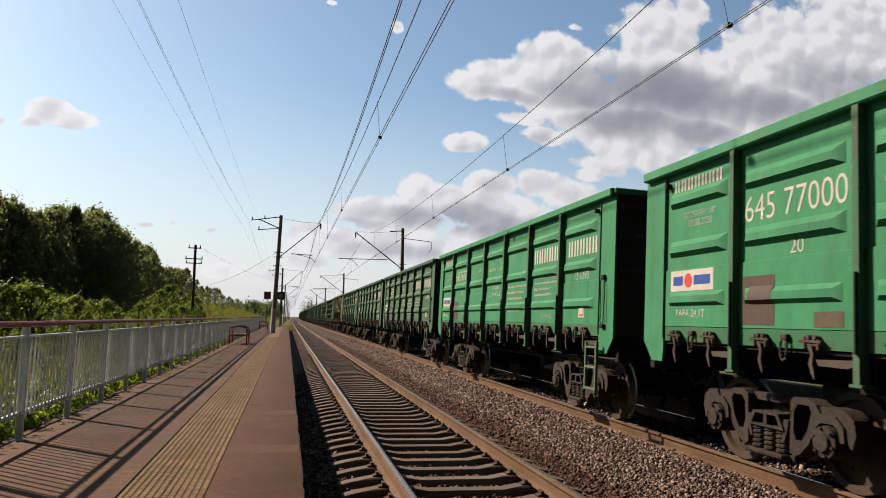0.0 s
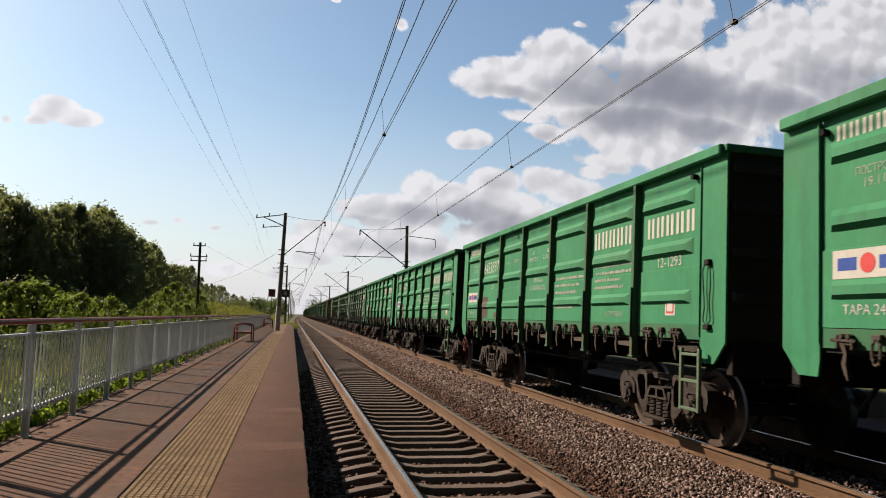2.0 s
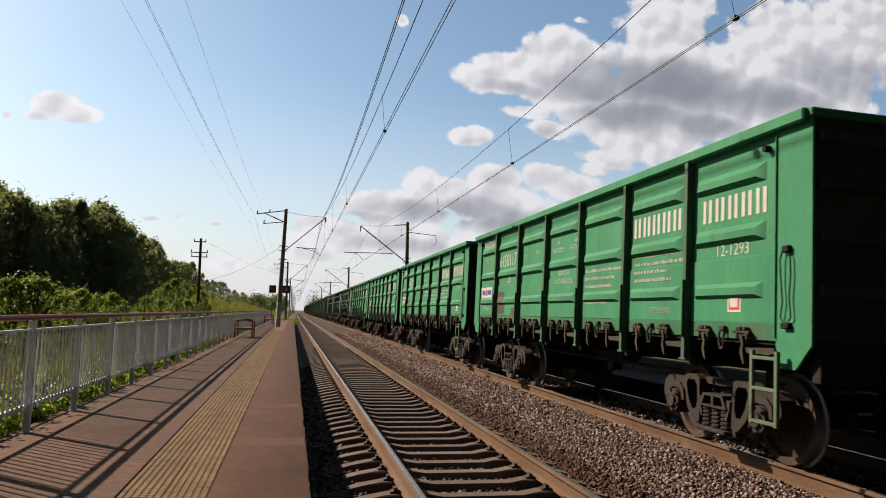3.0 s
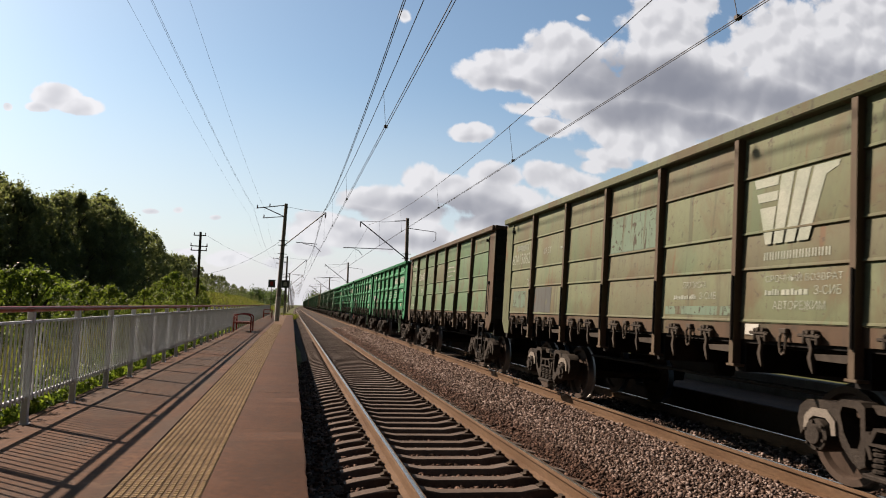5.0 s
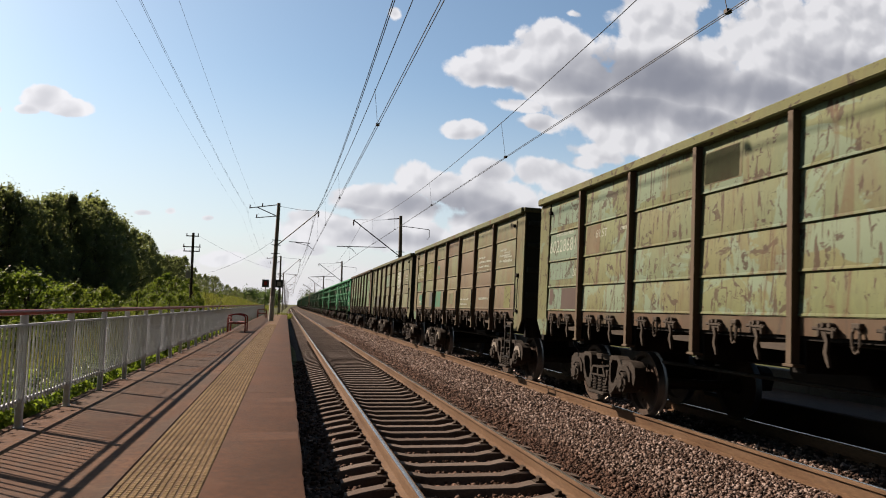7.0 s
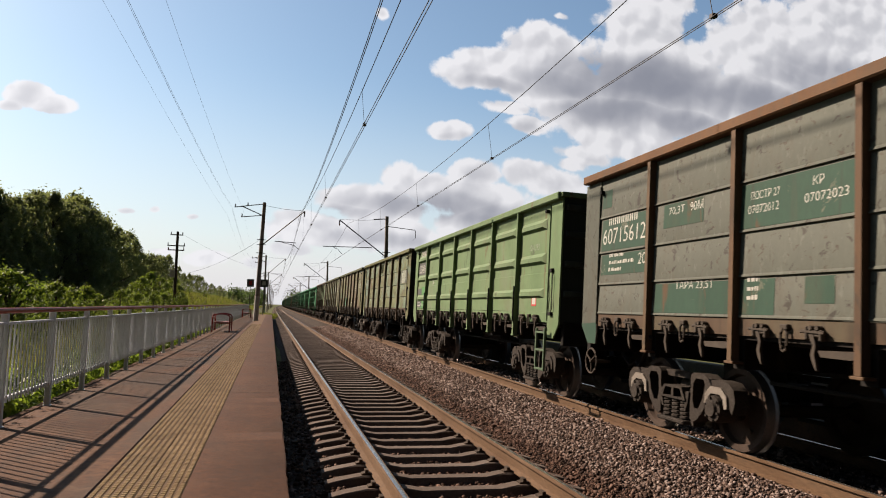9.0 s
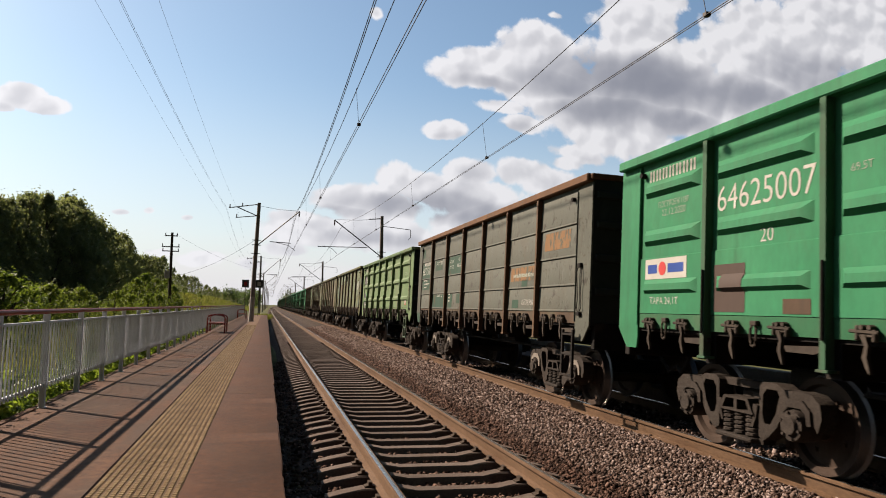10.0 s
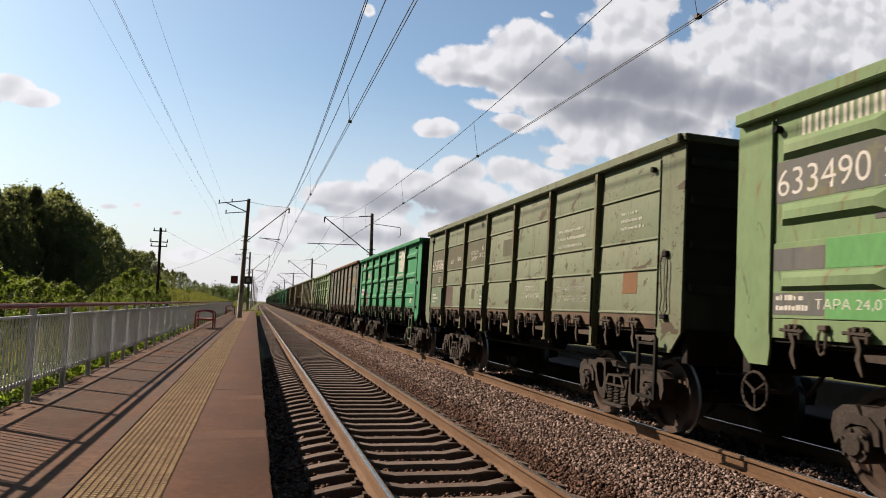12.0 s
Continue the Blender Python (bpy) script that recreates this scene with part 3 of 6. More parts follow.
def array_mesh(name, V, F, mat):
    """A mesh straight from arrays of corners and equal-sided faces."""
    me = bpy.data.meshes.new(name)
    n, k = F.shape
    me.vertices.add(len(V))
    me.vertices.foreach_set("co", np.ascontiguousarray(V, dtype=np.float32).ravel())
    me.loops.add(n * k)
    me.loops.foreach_set("vertex_index", np.ascontiguousarray(F, dtype=np.int32).ravel())
    me.polygons.add(n)
    me.polygons.foreach_set("loop_start", np.arange(0, n * k, k, dtype=np.int32))
    me.update(calc_edges=True)
    me.materials.append(mat)
    return me


PLAT_END = 100.0


def edge_slab_geo(y0, y1, rng):
    """A slab with a worn, slightly wavy outer edge."""
    ys = [y0 + (y1 - y0) * i / 160 for i in range(161)]
    v = []
    for y in ys:
        d = 0.010 * noise.noise((y * 0.9, 3.1, 0)) + 0.006 * noise.noise((y * 6.0, 1.3, 0)) - max(0.0, noise.noise((y * 2.3, 7.7, 0)) - 0.35) * 0.05
        x = EDGE_X + d
        drop = 0.006 + rng.uniform(0, 0.008)
        v += [(-0.56, y, -0.16), (-0.56, y, 0.0), (x - 0.02, y, -0.001), (x - 0.004, y, -drop), (x, y, -0.03 - drop), (x - 0.012, y, -0.16)]
    f = [(6 * i + j, 6 * i + (j + 1) % 6, 6 * i + 6 + (j + 1) % 6, 6 * i + 6 + j) for i in range(160) for j in range(6)]
    return Geo().add(v, f + [tuple(range(6)), tuple(range(965, 959, -1))])


def build_platform():
    top = thing("platform", "low reddish-brown asphalt railway platform", "platform", kind="structure")
    g = Geo()
    g.box(-2.80, -1.20, BACK, PLAT_END, -0.75, 0.0, 0.02)
    part("walkway", g, M["platform"], top)
    g = Geo().box(-1.20, -0.56, BACK, PLAT_END, -0.75, -0.012)
    part("strip_bed", g, M["platform"], top)
    # long edge slabs, their outer arris chipped
    rng = random.Random(3)
    for a, b in ((-60.0, -12.0), (-12.0, 12.0), (12.0, 36.0), (36.0, 60.0), (60.0, PLAT_END)):
        part("edge_slab", edge_slab_geo(a + 0.004, b - 0.004, rng), M["platform_edge"], top)
    part("joint_crack", Geo().box(-0.56, -0.10, 11.985, 12.015, -0.01, 0.0025), M["fixing"], top)
    part("side_wall", Geo().box(-0.56, EDGE_X - 0.07, BACK, PLAT_END, -0.75, -0.165, 0.01), M["concrete"], top)
    part("kerb", Geo().box(-2.93, -2.805, BACK, PLAT_END, -0.75, -0.004, 0.02), M["platform"], top)
    # yellow studded tiles
    tile = Geo()
    n, s = 6, 0.3195
    tile.box(-s / 2 + 0.001, s / 2 - 0.001, -s / 2 + 0.001, s / 2 - 0.001, -0.02, 0.002, 0.002)
    for i in range(n):
        for j in range(n):
            cx, cy = (i + 0.5) * s / n - s / 2, (j + 0.5) * s / n - s / 2
            a, b = 0.0185, 0.0150
            v = [(cx - a, cy - a, 0.002), (cx + a, cy - a, 0.002), (cx + a, cy + a, 0.002), (cx - a, cy + a, 0.002),
                 (cx - b, cy - b, 0.0085), (cx + b, cy - b, 0.0085), (cx + b, cy + b, 0.0085), (cx - b, cy + b, 0.0085)]
            tile.add(v, [(4, 5, 6, 7), (0, 1, 5, 4), (1, 2, 6, 5), (2, 3, 7, 6), (3, 0, 4, 7)], 1)
    me = tile.mesh("tactile_tile", M["tactile"], M["tactile_stud"])
    for r in range(150):
        for c in (0, 1):
            part("tactile_tile", me, None, top, at=pose(-1.04 + 0.32 * c, 3.2 + 0.32 * r, rng.uniform(-0.001, 0.002), 0, 0, rng.uniform(-0.5, 0.5)))
    far = Geo().box(-1.20, -0.56, 51.2, PLAT_END, -0.011, 0.003)
    part("far_tactile_strip", far, M["tactile_far"], top)
    part("far_tactile_strip", Geo().box(-1.20, -0.56, BACK, 3.03, -0.011, 0.003), M["tactile_far"], top)


def build_unseen_platform():
    """An added, unseen platform whose wall hides the sunlit ground behind the train."""
    top = thing("unseen_far_platform", "added unseen platform with a low wall that screens the ground behind the train", "platform", kind="structure")
    part("deck", Geo().box(7.95, 9.3, BACK, 330, -0.75, 0.02, 0.02), M["platform"], top)
    part("low_wall", Geo().box(9.3, 9.5, BACK, 330, -0.75, 0.405, 0.02), M["concrete"], top)


def build_fence():
    top = thing("platform_railing", "grey steel railing with a red-brown handrail along the platform", "railing")
    step, first, count = 1.745, 1.73, 56
    y_end = first + step * (count - 1)
    post = Geo().box(-0.035, 0.035, -0.035, 0.035, 0.0, 1.21, 0.006).box(-0.048, 0.048, -0.048, 0.048, 0.0, 0.01).mesh("post", M["fence"])
    bar = Geo().box(-0.010, 0.010, -0.007, 0.007, 0.255, 1.10, 0.0).mesh("baluster", M["fence"])
    rng = random.Random(8)
    for i in range(count):
        part("post", post, None, top, at=pose(FENCE_X, first + step * i, 0, 0, rng.uniform(-0.7, 0.3), 0))
        a, b = first + step * (i - 1) + 0.036, first + step * i - 0.036
        if i == 0:
            a = first - step + 0.036
        part("top_bar", Geo().box(FENCE_X - 0.02, FENCE_X + 0.02, a, b, 1.088, 1.118, 0.004), M["fence"], top)
        part("bottom_bar", Geo().box(FENCE_X - 0.02, FENCE_X + 0.02, a, b, 0.275, 0.31, 0.004), M["fence"], top)
    spots = [first + step * (i - 1) + step * (j + 0.5) / 14 for i in range(count) for j in range(14)]
    rest = Geo()
    for k, y in enumerate(spots):
        if k < 299:
            part("baluster", bar, None, top, at=pose(FENCE_X + 0.035, y, 0, rng.uniform(-0.4, 0.4), 0, 0))
        else:
            rest.box(FENCE_X + 0.024, FENCE_X + 0.046, y - 0.0075, y + 0.0075, 0.255, 1.10)
    tagged(part("baluster_row", rest, M["fence"], top), kind="stuff")
    part("handrail", Geo().tube([(FENCE_X, first - step + 1.5 * k, 1.241) for k in range(66)], 0.032, 12), M["handrail"], top, "red-brown painted handrail")


# ---- tracks ----
RAIL_PROFILE = [(-0.021, 0.0), (0.021, 0.0), (0.033, -0.003), (0.0365, -0.012), (0.0365, -0.035), (0.009, -0.048), (0.009, -0.150), (0.066, -0.168), (0.066, -0.180), (-0.066, -0.180), (-0.066, -0.168), (-0.009, -0.150), (-0.009, -0.048), (-0.0365, -0.035), (-0.0365, -0.012), (-0.033, -0.003)]


def rail_geo(x, z, lean=0.0):
    g = Geo()
    ys = [BACK] + [20.0 * i for i in range(0, 46)]
    k = len(RAIL_PROFILE)
    v = [(x + bend(y) + px, y, z + pz) for y in ys for px, pz in RAIL_PROFILE]
    f, s = [], []
    for j in range(len(ys) - 1):
        for i in range(k):
            f.append((j * k + i, j * k + (i + 1) % k, (j + 1) * k + (i + 1) % k, (j + 1) * k + i))
            s.append(1 if i == 0 else 0)
    g.add(v, f)
    g.s = s
    return g


def sleeper_mesh():
    g = Geo()
    xs = [-1.35, -1.20, -0.98, -0.60, -0.42, 0.42, 0.60, 0.98, 1.20, 1.35]
    hs = [-0.085, -0.050, -0.012, -0.012, -0.045, -0.045, -0.012, -0.012, -0.050, -0.085]
    v, f = [], []
    for x, h in zip(xs, hs):
        v += [(x, -0.130, -0.24), (x, -0.094, h - 0.014), (x, -0.080, h), (x, 0.080, h), (x, 0.094, h - 0.014), (x, 0.130, -0.24)]
    for i in range(len(xs) - 1):
        for j in range(5):
            f.append((6 * i + j, 6 * i + 6 + j, 6 * i + 7 + j, 6 * i + 1 + j))
    f += [tuple(range(5, -1, -1)), tuple(6 * 9 + j for j in range(6))]
    return g.add(v, f)


def clip_geo():
    """A rail clip with its bolt, in one piece."""
    o = [(-0.055, 0.0), (0.055, 0.0), (0.055, 0.016), (0.018, 0.024), (0.018, 0.055), (-0.018, 0.055), (-0.018, 0.024), (-0.055, 0.016)]
    k = len(o)
    v = [(x, -0.05, z) for x, z in o] + [(x, 0.05, z) for x, z in o]
    return Geo().add(v, [tuple(range(k)), tuple(range(2 * k - 1, k - 1, -1))] + [(i, k + i, k + (i + 1) % k, (i + 1) % k) for i in range(k)])


def build_track(axis, z, lean, label, singles, y0, y1):
    top = thing("railway_track", label, "railway track", "parallel tracks")
    s = math.sin(radians(lean)) * 0.795
    for sx in (-1, 1):
        part("rail", rail_geo(axis + sx * 0.795, z - sx * s), [M["rail"], M["rail_top"]], top, "rusty steel rail with a polished head")
    me = sleeper_mesh().mesh("sleeper", M["sleeper"])
    clip = clip_geo().mesh("rail_clip", M["fixing"])
    step = 0.545
    rng = random.Random(int(axis * 10))
    rest = Geo()
    y = y0
    i = 0
    while y < y1:
        m = pose(axis + bend(y), y + rng.uniform(-0.02, 0.02), z - 0.168, 0, lean, turn(y) + rng.uniform(-0.5, 0.5))
        if i < singles:
            sl = part("sleeper", me, None, top, at=m)
            if i < 60:
                for dx in (-0.91, -0.68, 0.68, 0.91)[1 if lean else 0:]:
                    part("rail_clip", clip, None, sl, at=pose(dx, 0, -0.012))
        else:
            c = Vector((axis + bend(y), y, z - 0.168))
            rest.box(c.x - 1.35, c.x + 1.35, c.y - 0.11, c.y + 0.11, c.z - 0.2, c.z - 0.02)
        y += step
        i += 1
    if rest.v:
        tagged(part("sleeper_row", rest, M["sleeper"], top), kind="stuff")


build_ground()
build_ballast()
build_platform()
build_fence()
build_unseen_platform()
build_track(AXIS_NEAR, RAIL_NEAR, 0.0, "near railway track with rusty rails on concrete sleepers", 290, 3.6, 420)
build_track(AXIS_FAR, RAIL_FAR, CANT, "second railway track that carries the coal train", 60, 3.0, 300)
build_stones()


# ---- overhead line ----
def bar_between(g, a, b, r, sides=6):
    g.tube([a, b], r, sides)


def build_mast(x, y, height, lean, side, feeder=True, foot=True):
    """A concrete catenary mast; side +1: its bracket reaches to the right."""
    y0 = y
    bx = x + bend(y)
    top = thing("catenary_mast", "dark weathered concrete mast with a sloping bracket", "catenary mast", "catenary masts", at=pose(bx, y0, 0, 0, lean, 0))
    base = -0.6
    part("shaft", Geo().tube([(0, 0, base), (0, 0, height)], [0.20, 0.135], 14), M["mast"], top)
    if foot:
        part("painted_foot", Geo().tube([(0, 0, -0.3), (0, 0, 2.0)], [0.205, 0.195], 14), M["mast_foot"], top, "pale painted foot of the mast")
    for z in (height - 3.1, height - 3.5, height - 4.2):
        part("band", Geo().tube([(0, 0, z), (0, 0, z + 0.06)], 0.185, 12).box(-0.36, 0.36, -0.03, 0.03, z, z + 0.05), M["steel"], top)
    s = side
    reach = 3.28 if s > 0 else 4.0
    foot_z, tip_z = (height - 3.45, height - 0.45) if s > 0 else (height - 3.40, height - 0.48)
    g = Geo()
    bar_between(g, (s * 0.12, 0, foot_z), (s * reach, 0, tip_z), 0.045)
    part("bracket", g, M["steel"], top)
    g = Geo()
    g.tube([(s * 0.1, 0, height - 0.25), (s * reach * 0.5, 0, height - 0.42), (s * reach, 0, tip_z + 0.03)], 0.014, 5)
    part("stay_rod", g, M["steel"], top)
    g = Geo()
    g.lathe([(0, 0.02)] + [(0.03 + 0.05 * k + 0.025 * j, (0.075, 0.035)[j]) for k in range(8) for j in (0, 1)] + [(0.48, 0.02)], 8, m=Matrix.Translation((s * reach, 0, tip_z)) @ Matrix.Rotation(radians(90), 4, "Y"))
    part("insulator", g, M["porcelain"], top)
    z = foot_z + (0.33 if s > 0 else 0.68)
    part("steady_arm", Geo().tube([(s * (1.05 if s > 0 else 1.2), 0, z), (s * (2.75 if s > 0 else 5.35), 0, z - 0.02)], 0.032, 6), M["steel"], top)
    part("registration_arm", Geo().tube([(s * (1.6 if s > 0 else 4.5), 0, z - 0.05), (s * (2.6 if s > 0 else 4.1), 0, z - 0.22), (s * (3.1 if s > 0 else 3.75), 0, z - 0.60)], 0.02, 6), M["steel"], top)
    if feeder:
        g = Geo()
        g.tube([(0, 0, height - 0.12), (-2.35, 0, height - 0.58)], 0.04, 6)
        part("feeder_arm", g, M["steel"], top)
        part("arm_strut", Geo().tube([(-1.75, 0, height - 0.46), (-0.1, 0, height - 1.08)], 0.04, 6), M["steel"], top)
        part("lower_arm", Geo().tube([(-0.1, 0, height - 1.08), (-1.78, 0, height - 1.34)], 0.035, 6), M["steel"], top)
        for dx, dz in ((2.28, -0.56), (1.3, -0.38), (1.7, -1.32)):
            g = Geo()
            g.tube([(-dx, 0, height + dz), (-dx, 0, height + dz + 0.10), (-dx, 0, height + dz + 0.13), (-dx, 0, height + dz + 0.26)], [0.03, 0.055, 0.045, 0.05], 8)
            part("insulator", g, M["porcelain"], top)
    return top


def right_arm_geo(top, height):
    """The short outer arm of the masts beyond the train."""
    g = Geo()
    g.tube([(0, 0, height - 0.85), (2.45, 0, height - 1.08), (2.5, 0, height - 1.15), (2.5, 0, height - 1.75), (2.3, 0, height - 1.95)], 0.028, 6)
    part("outer_arm", g, M["steel"], top)
    part("back_arm", Geo().tube([(0, 0, height - 0.2), (-1.1, 0, height - 0.3)], 0.03, 6), M["steel"], top)


MAST_Y = [-28.0, 61.0, 128.0, 195.0, 262.0, 330.0, 400.0, 470.0]
LEFT_MAST = dict(x=-1.15, height=9.7)
RIGHT_MAST = dict(x=9.4, height=9.15)


def build_masts():
    for i, y in enumerate(MAST_Y):
        if i == 0:
            continue
        build_mast(LEFT_MAST["x"], y, LEFT_MAST["height"], 1.4 if i == 1 else (0.4, -0.5, 0.2, 0, 0, 0, 0)[i - 1], 1, foot=i < 4)
        m = build_mast(RIGHT_MAST["x"], y, RIGHT_MAST["height"], -0.8, -1, feeder=False, foot=False)
        right_arm_geo(m, RIGHT_MAST["height"])


def wire(name, label, points, r, category="wire"):
    return thing(name, label, category, "overhead wires", geo=Geo().tube(points, r, 5), mat=M["wire"])


def sagged(a, b, sag, n=14):
    a, b = Vector(a), Vector(b)
    return [a.lerp(b, i / n) - Vector((0, 0, 4 * sag * (i / n) * (1 - i / n))) for i in range(n + 1)]


def spans(first, x, z, sag, n=18):
    """A line hung from mast to mast; first: where its first span begins."""
    ys = [first] + MAST_Y[1:]
    pts = []
    for i in range(len(ys) - 1):
        a, b = ys[i], ys[i + 1]
        pts += sagged((x + bend(a), a, z), (x + bend(b), b, z), sag, n)[:-1]
    return pts


def height_on(first, z, sag, y):
    ys = [first] + MAST_Y[1:]
    for a, b in zip(ys, ys[1:]):
        if a <= y < b:
            f = (y - a) / (b - a)
            return z - 4 * sag * f * (1 - f)
    return z


def build_catenary(label, x, zc, first, zm, sag, ys):
    top = thing("catenary", "dark overhead contact line " + label, "overhead line", "overhead wires")
    cont = [(x + bend(y), y, zc + 0.005 * min(y, 60)) for y in [-70] + [8.0 * i for i in range(0, 59)]]
    part("contact_wire", Geo().tube(cont, 0.0075, 6), M["wire"], top)
    part("second_contact_wire", Geo().tube([(a + 0.048, b, c) for a, b, c in cont], 0.0075, 6), M["wire"], top)
    part("messenger_wire", Geo().tube(spans(first, x, zm, sag), 0.0095, 5), M["wire"], top)
    for y in ys:
        z0, z1 = zc + 0.005 * min(y, 60), height_on(first, zm, sag, y)
        part("dropper", Geo().tube([(x + bend(y) + 0.03, y, z0), (x + bend(y) - 0.03, y + 0.3, z1)], 0.006, 4), M["wire"], top)
        part("clamp", Geo().box(x + bend(y) - 0.01, x + bend(y) + 0.075, y - 0.04, y + 0.04, z0 - 0.01, z0 + 0.05), M["wire"], top)


def build_wires():
    ys = [9.0, 17.2, 30.0, 41.0, 52.0] + [61 + 12.2 * k for k in range(1, 22)]
    build_catenary("over the near track", 1.95, 5.67, -30.0, 8.95, 2.2, ys)
    build_catenary("over the train's track", 6.03, 5.71, -11.0, 8.4, 1.5, [9.1, 20.0, 31.0, 42.0, 53.0] + ys[5:])
    for dx in (0.0, 0.045):
        wire("reinforcing_wire", "thick dark overhead cable above the near track", spans(2.0, 2.12 + dx, 9.15, 0.95), 0.012)
    for dx, z, sag, r in ((-3.50, 9.14, 1.02, 0.0042), (-3.44, 9.16, 1.08, 0.0042), (-2.60, 9.08, 1.02, 0.0034), (-3.82, 8.55, 0.78, 0.003)):
        wire("feeder_wire", "thin dark feeder wire carried on the mast arms", spans(-28.0, dx, z, sag), r)


build_masts()
build_wires()


def build_pole():
    x, y, h = -8.55, 70.0, 7.75
    top = thing("utility_pole", "dark timber pole with two crossarms and a small box", "utility pole", at=pose(x, y, 0, 0, -0.5, 0))
    part("shaft", Geo().tube([(0, 0, -0.5), (0, 0, h)], [0.15, 0.11], 10), M["wood"], top)
    for z, w in ((h - 0.35, 0.62), (h - 1.35, 0.85), (h - 1.75, 0.80)):
        part("crossarm", Geo().box(-w, w * 0.8, -0.05, 0.05, z, z + 0.09, 0.01), M["wood"], top)
        for dx in (-w + 0.06, w * 0.8 - 0.06):
            part("insulator", Geo().tube([(dx, 0, z + 0.09), (dx, 0, z + 0.32)], [0.05, 0.035], 8), M["porcelain"], top)
    part("service_box", Geo().box(-0.5, -0.05, -0.2, 0.1, h - 4.2, h - 3.5, 0.02), M["mast_foot"], top, "pale metal service box")
    wire("service_wire", "thin wire from the timber pole to the mast", sagged((x, y, h - 4.0), (LEFT_MAST["x"], MAST_Y[1], 6.6), 0.5), 0.010)
    wire("service_wire", "thin wire from the timber pole to the mast", sagged((x + 0.5, y, h - 0.3), (LEFT_MAST["x"], MAST_Y[2], 7.4), 0.6), 0.008)


def build_bench(x, y, label):
    top = thing("bench", label, "bench", "platform benches", at=pose(x, y, 0))
    for k in range(4):
        part("seat_slat", Geo().box(-0.34 + 0.175 * k, -0.19 + 0.175 * k, -1.0, 1.0, 0.43, 0.49, 0.006), M["bench_seat"], top)
    for k in range(2):
        part("back_slat", Geo().box(-0.40, -0.37, -1.0, 1.0, 0.60 + 0.14 * k, 0.70 + 0.14 * k, 0.005), M["bench_seat"], top)
    for yy in (-0.96, 0.96):
        pts = [(-0.40, yy, 0), (-0.40, yy, 0.72)] + [(-0.40 + 0.40 * (1 - math.cos(a)), yy, 0.72 + 0.14 * math.sin(a)) for a in (0.5, 1.0, 1.57, 2.1, 2.6, 3.14)] + [(0.40, yy, 0)]
        part("end_frame", Geo().tube(pts, 0.036, 8), M["bench"], top)
        part("cross_bar", Geo().tube([(-0.39, yy, 0.42), (0.39, yy, 0.42)], 0.025, 8), M["bench"], top)


def build_sign(x, y, z, w, h, mark):
    top = thing("platform_sign", "small square platform sign on a thin post", "sign", "signs")
    part("post", Geo().tube([(x, y, -0.3), (x, y, z + h / 2)], 0.035, 8), M["steel"], top)
    part("panel", Geo().box(x - w / 2, x + w / 2, y - 0.06, y - 0.03, z, z + h, 0.008), M["sign"], top)
    part("sign_mark", Geo().box(x - w * 0.22, x + w * 0.22, y - 0.066, y - 0.061, z + h * 0.25, z + h * 0.75), mark, top)


build_pole()
build_bench(-2.27, 37.2, "dark red metal bench with curved end frames")
build_bench(-2.27, 74.0, "distant dark red metal bench on the platform")
build_sign(-2.28, 82.0, 3.2, 0.74, 0.84, M["logo_red"])
build_sign(-0.93, 90.0, 3.38, 0.88, 0.94, M["mast_foot"])


# ---- plants ----
def leaf_cloud(rng, centres, radii, count, size, up=0.3, loose=False, three=False):
    """Small two-sided leaf blades scattered near the skin of several clumps."""
    c = rng.integers(0, len(centres), count)
    d = rng.normal(size=(count, 3))
    d /= np.linalg.norm(d, axis=1, keepdims=True)
    r = np.abs(rng.normal(0, 0.62, count)) if loose else rng.random(count) ** 0.6
    p = centres[c] + d * radii[c] * r[:, None]
    nrm = d + rng.normal(0, 0.7, (count, 3)) + np.array([0, 0, up])
    nrm /= np.linalg.norm(nrm, axis=1, keepdims=True)
    a = np.cross(nrm, rng.normal(size=(count, 3)))
    a /= np.linalg.norm(a, axis=1, keepdims=True)
    b = np.cross(nrm, a)
    s = size * (0.6 + 0.8 * rng.random(count))[:, None]
    tip = p + a * s
    V = np.stack([p - a * s * 0.9, p + b * s * 0.45 - nrm * s * 0.08, tip, p - b * s * 0.45 - nrm * s * 0.08], 1)
    if three:
        return V[:, (0, 1, 3)].reshape(-1, 3), np.arange(count * 3).reshape(-1, 3)
    F = np.arange(count * 4).reshape(-1, 4)
    return V.reshape(-1, 3), F


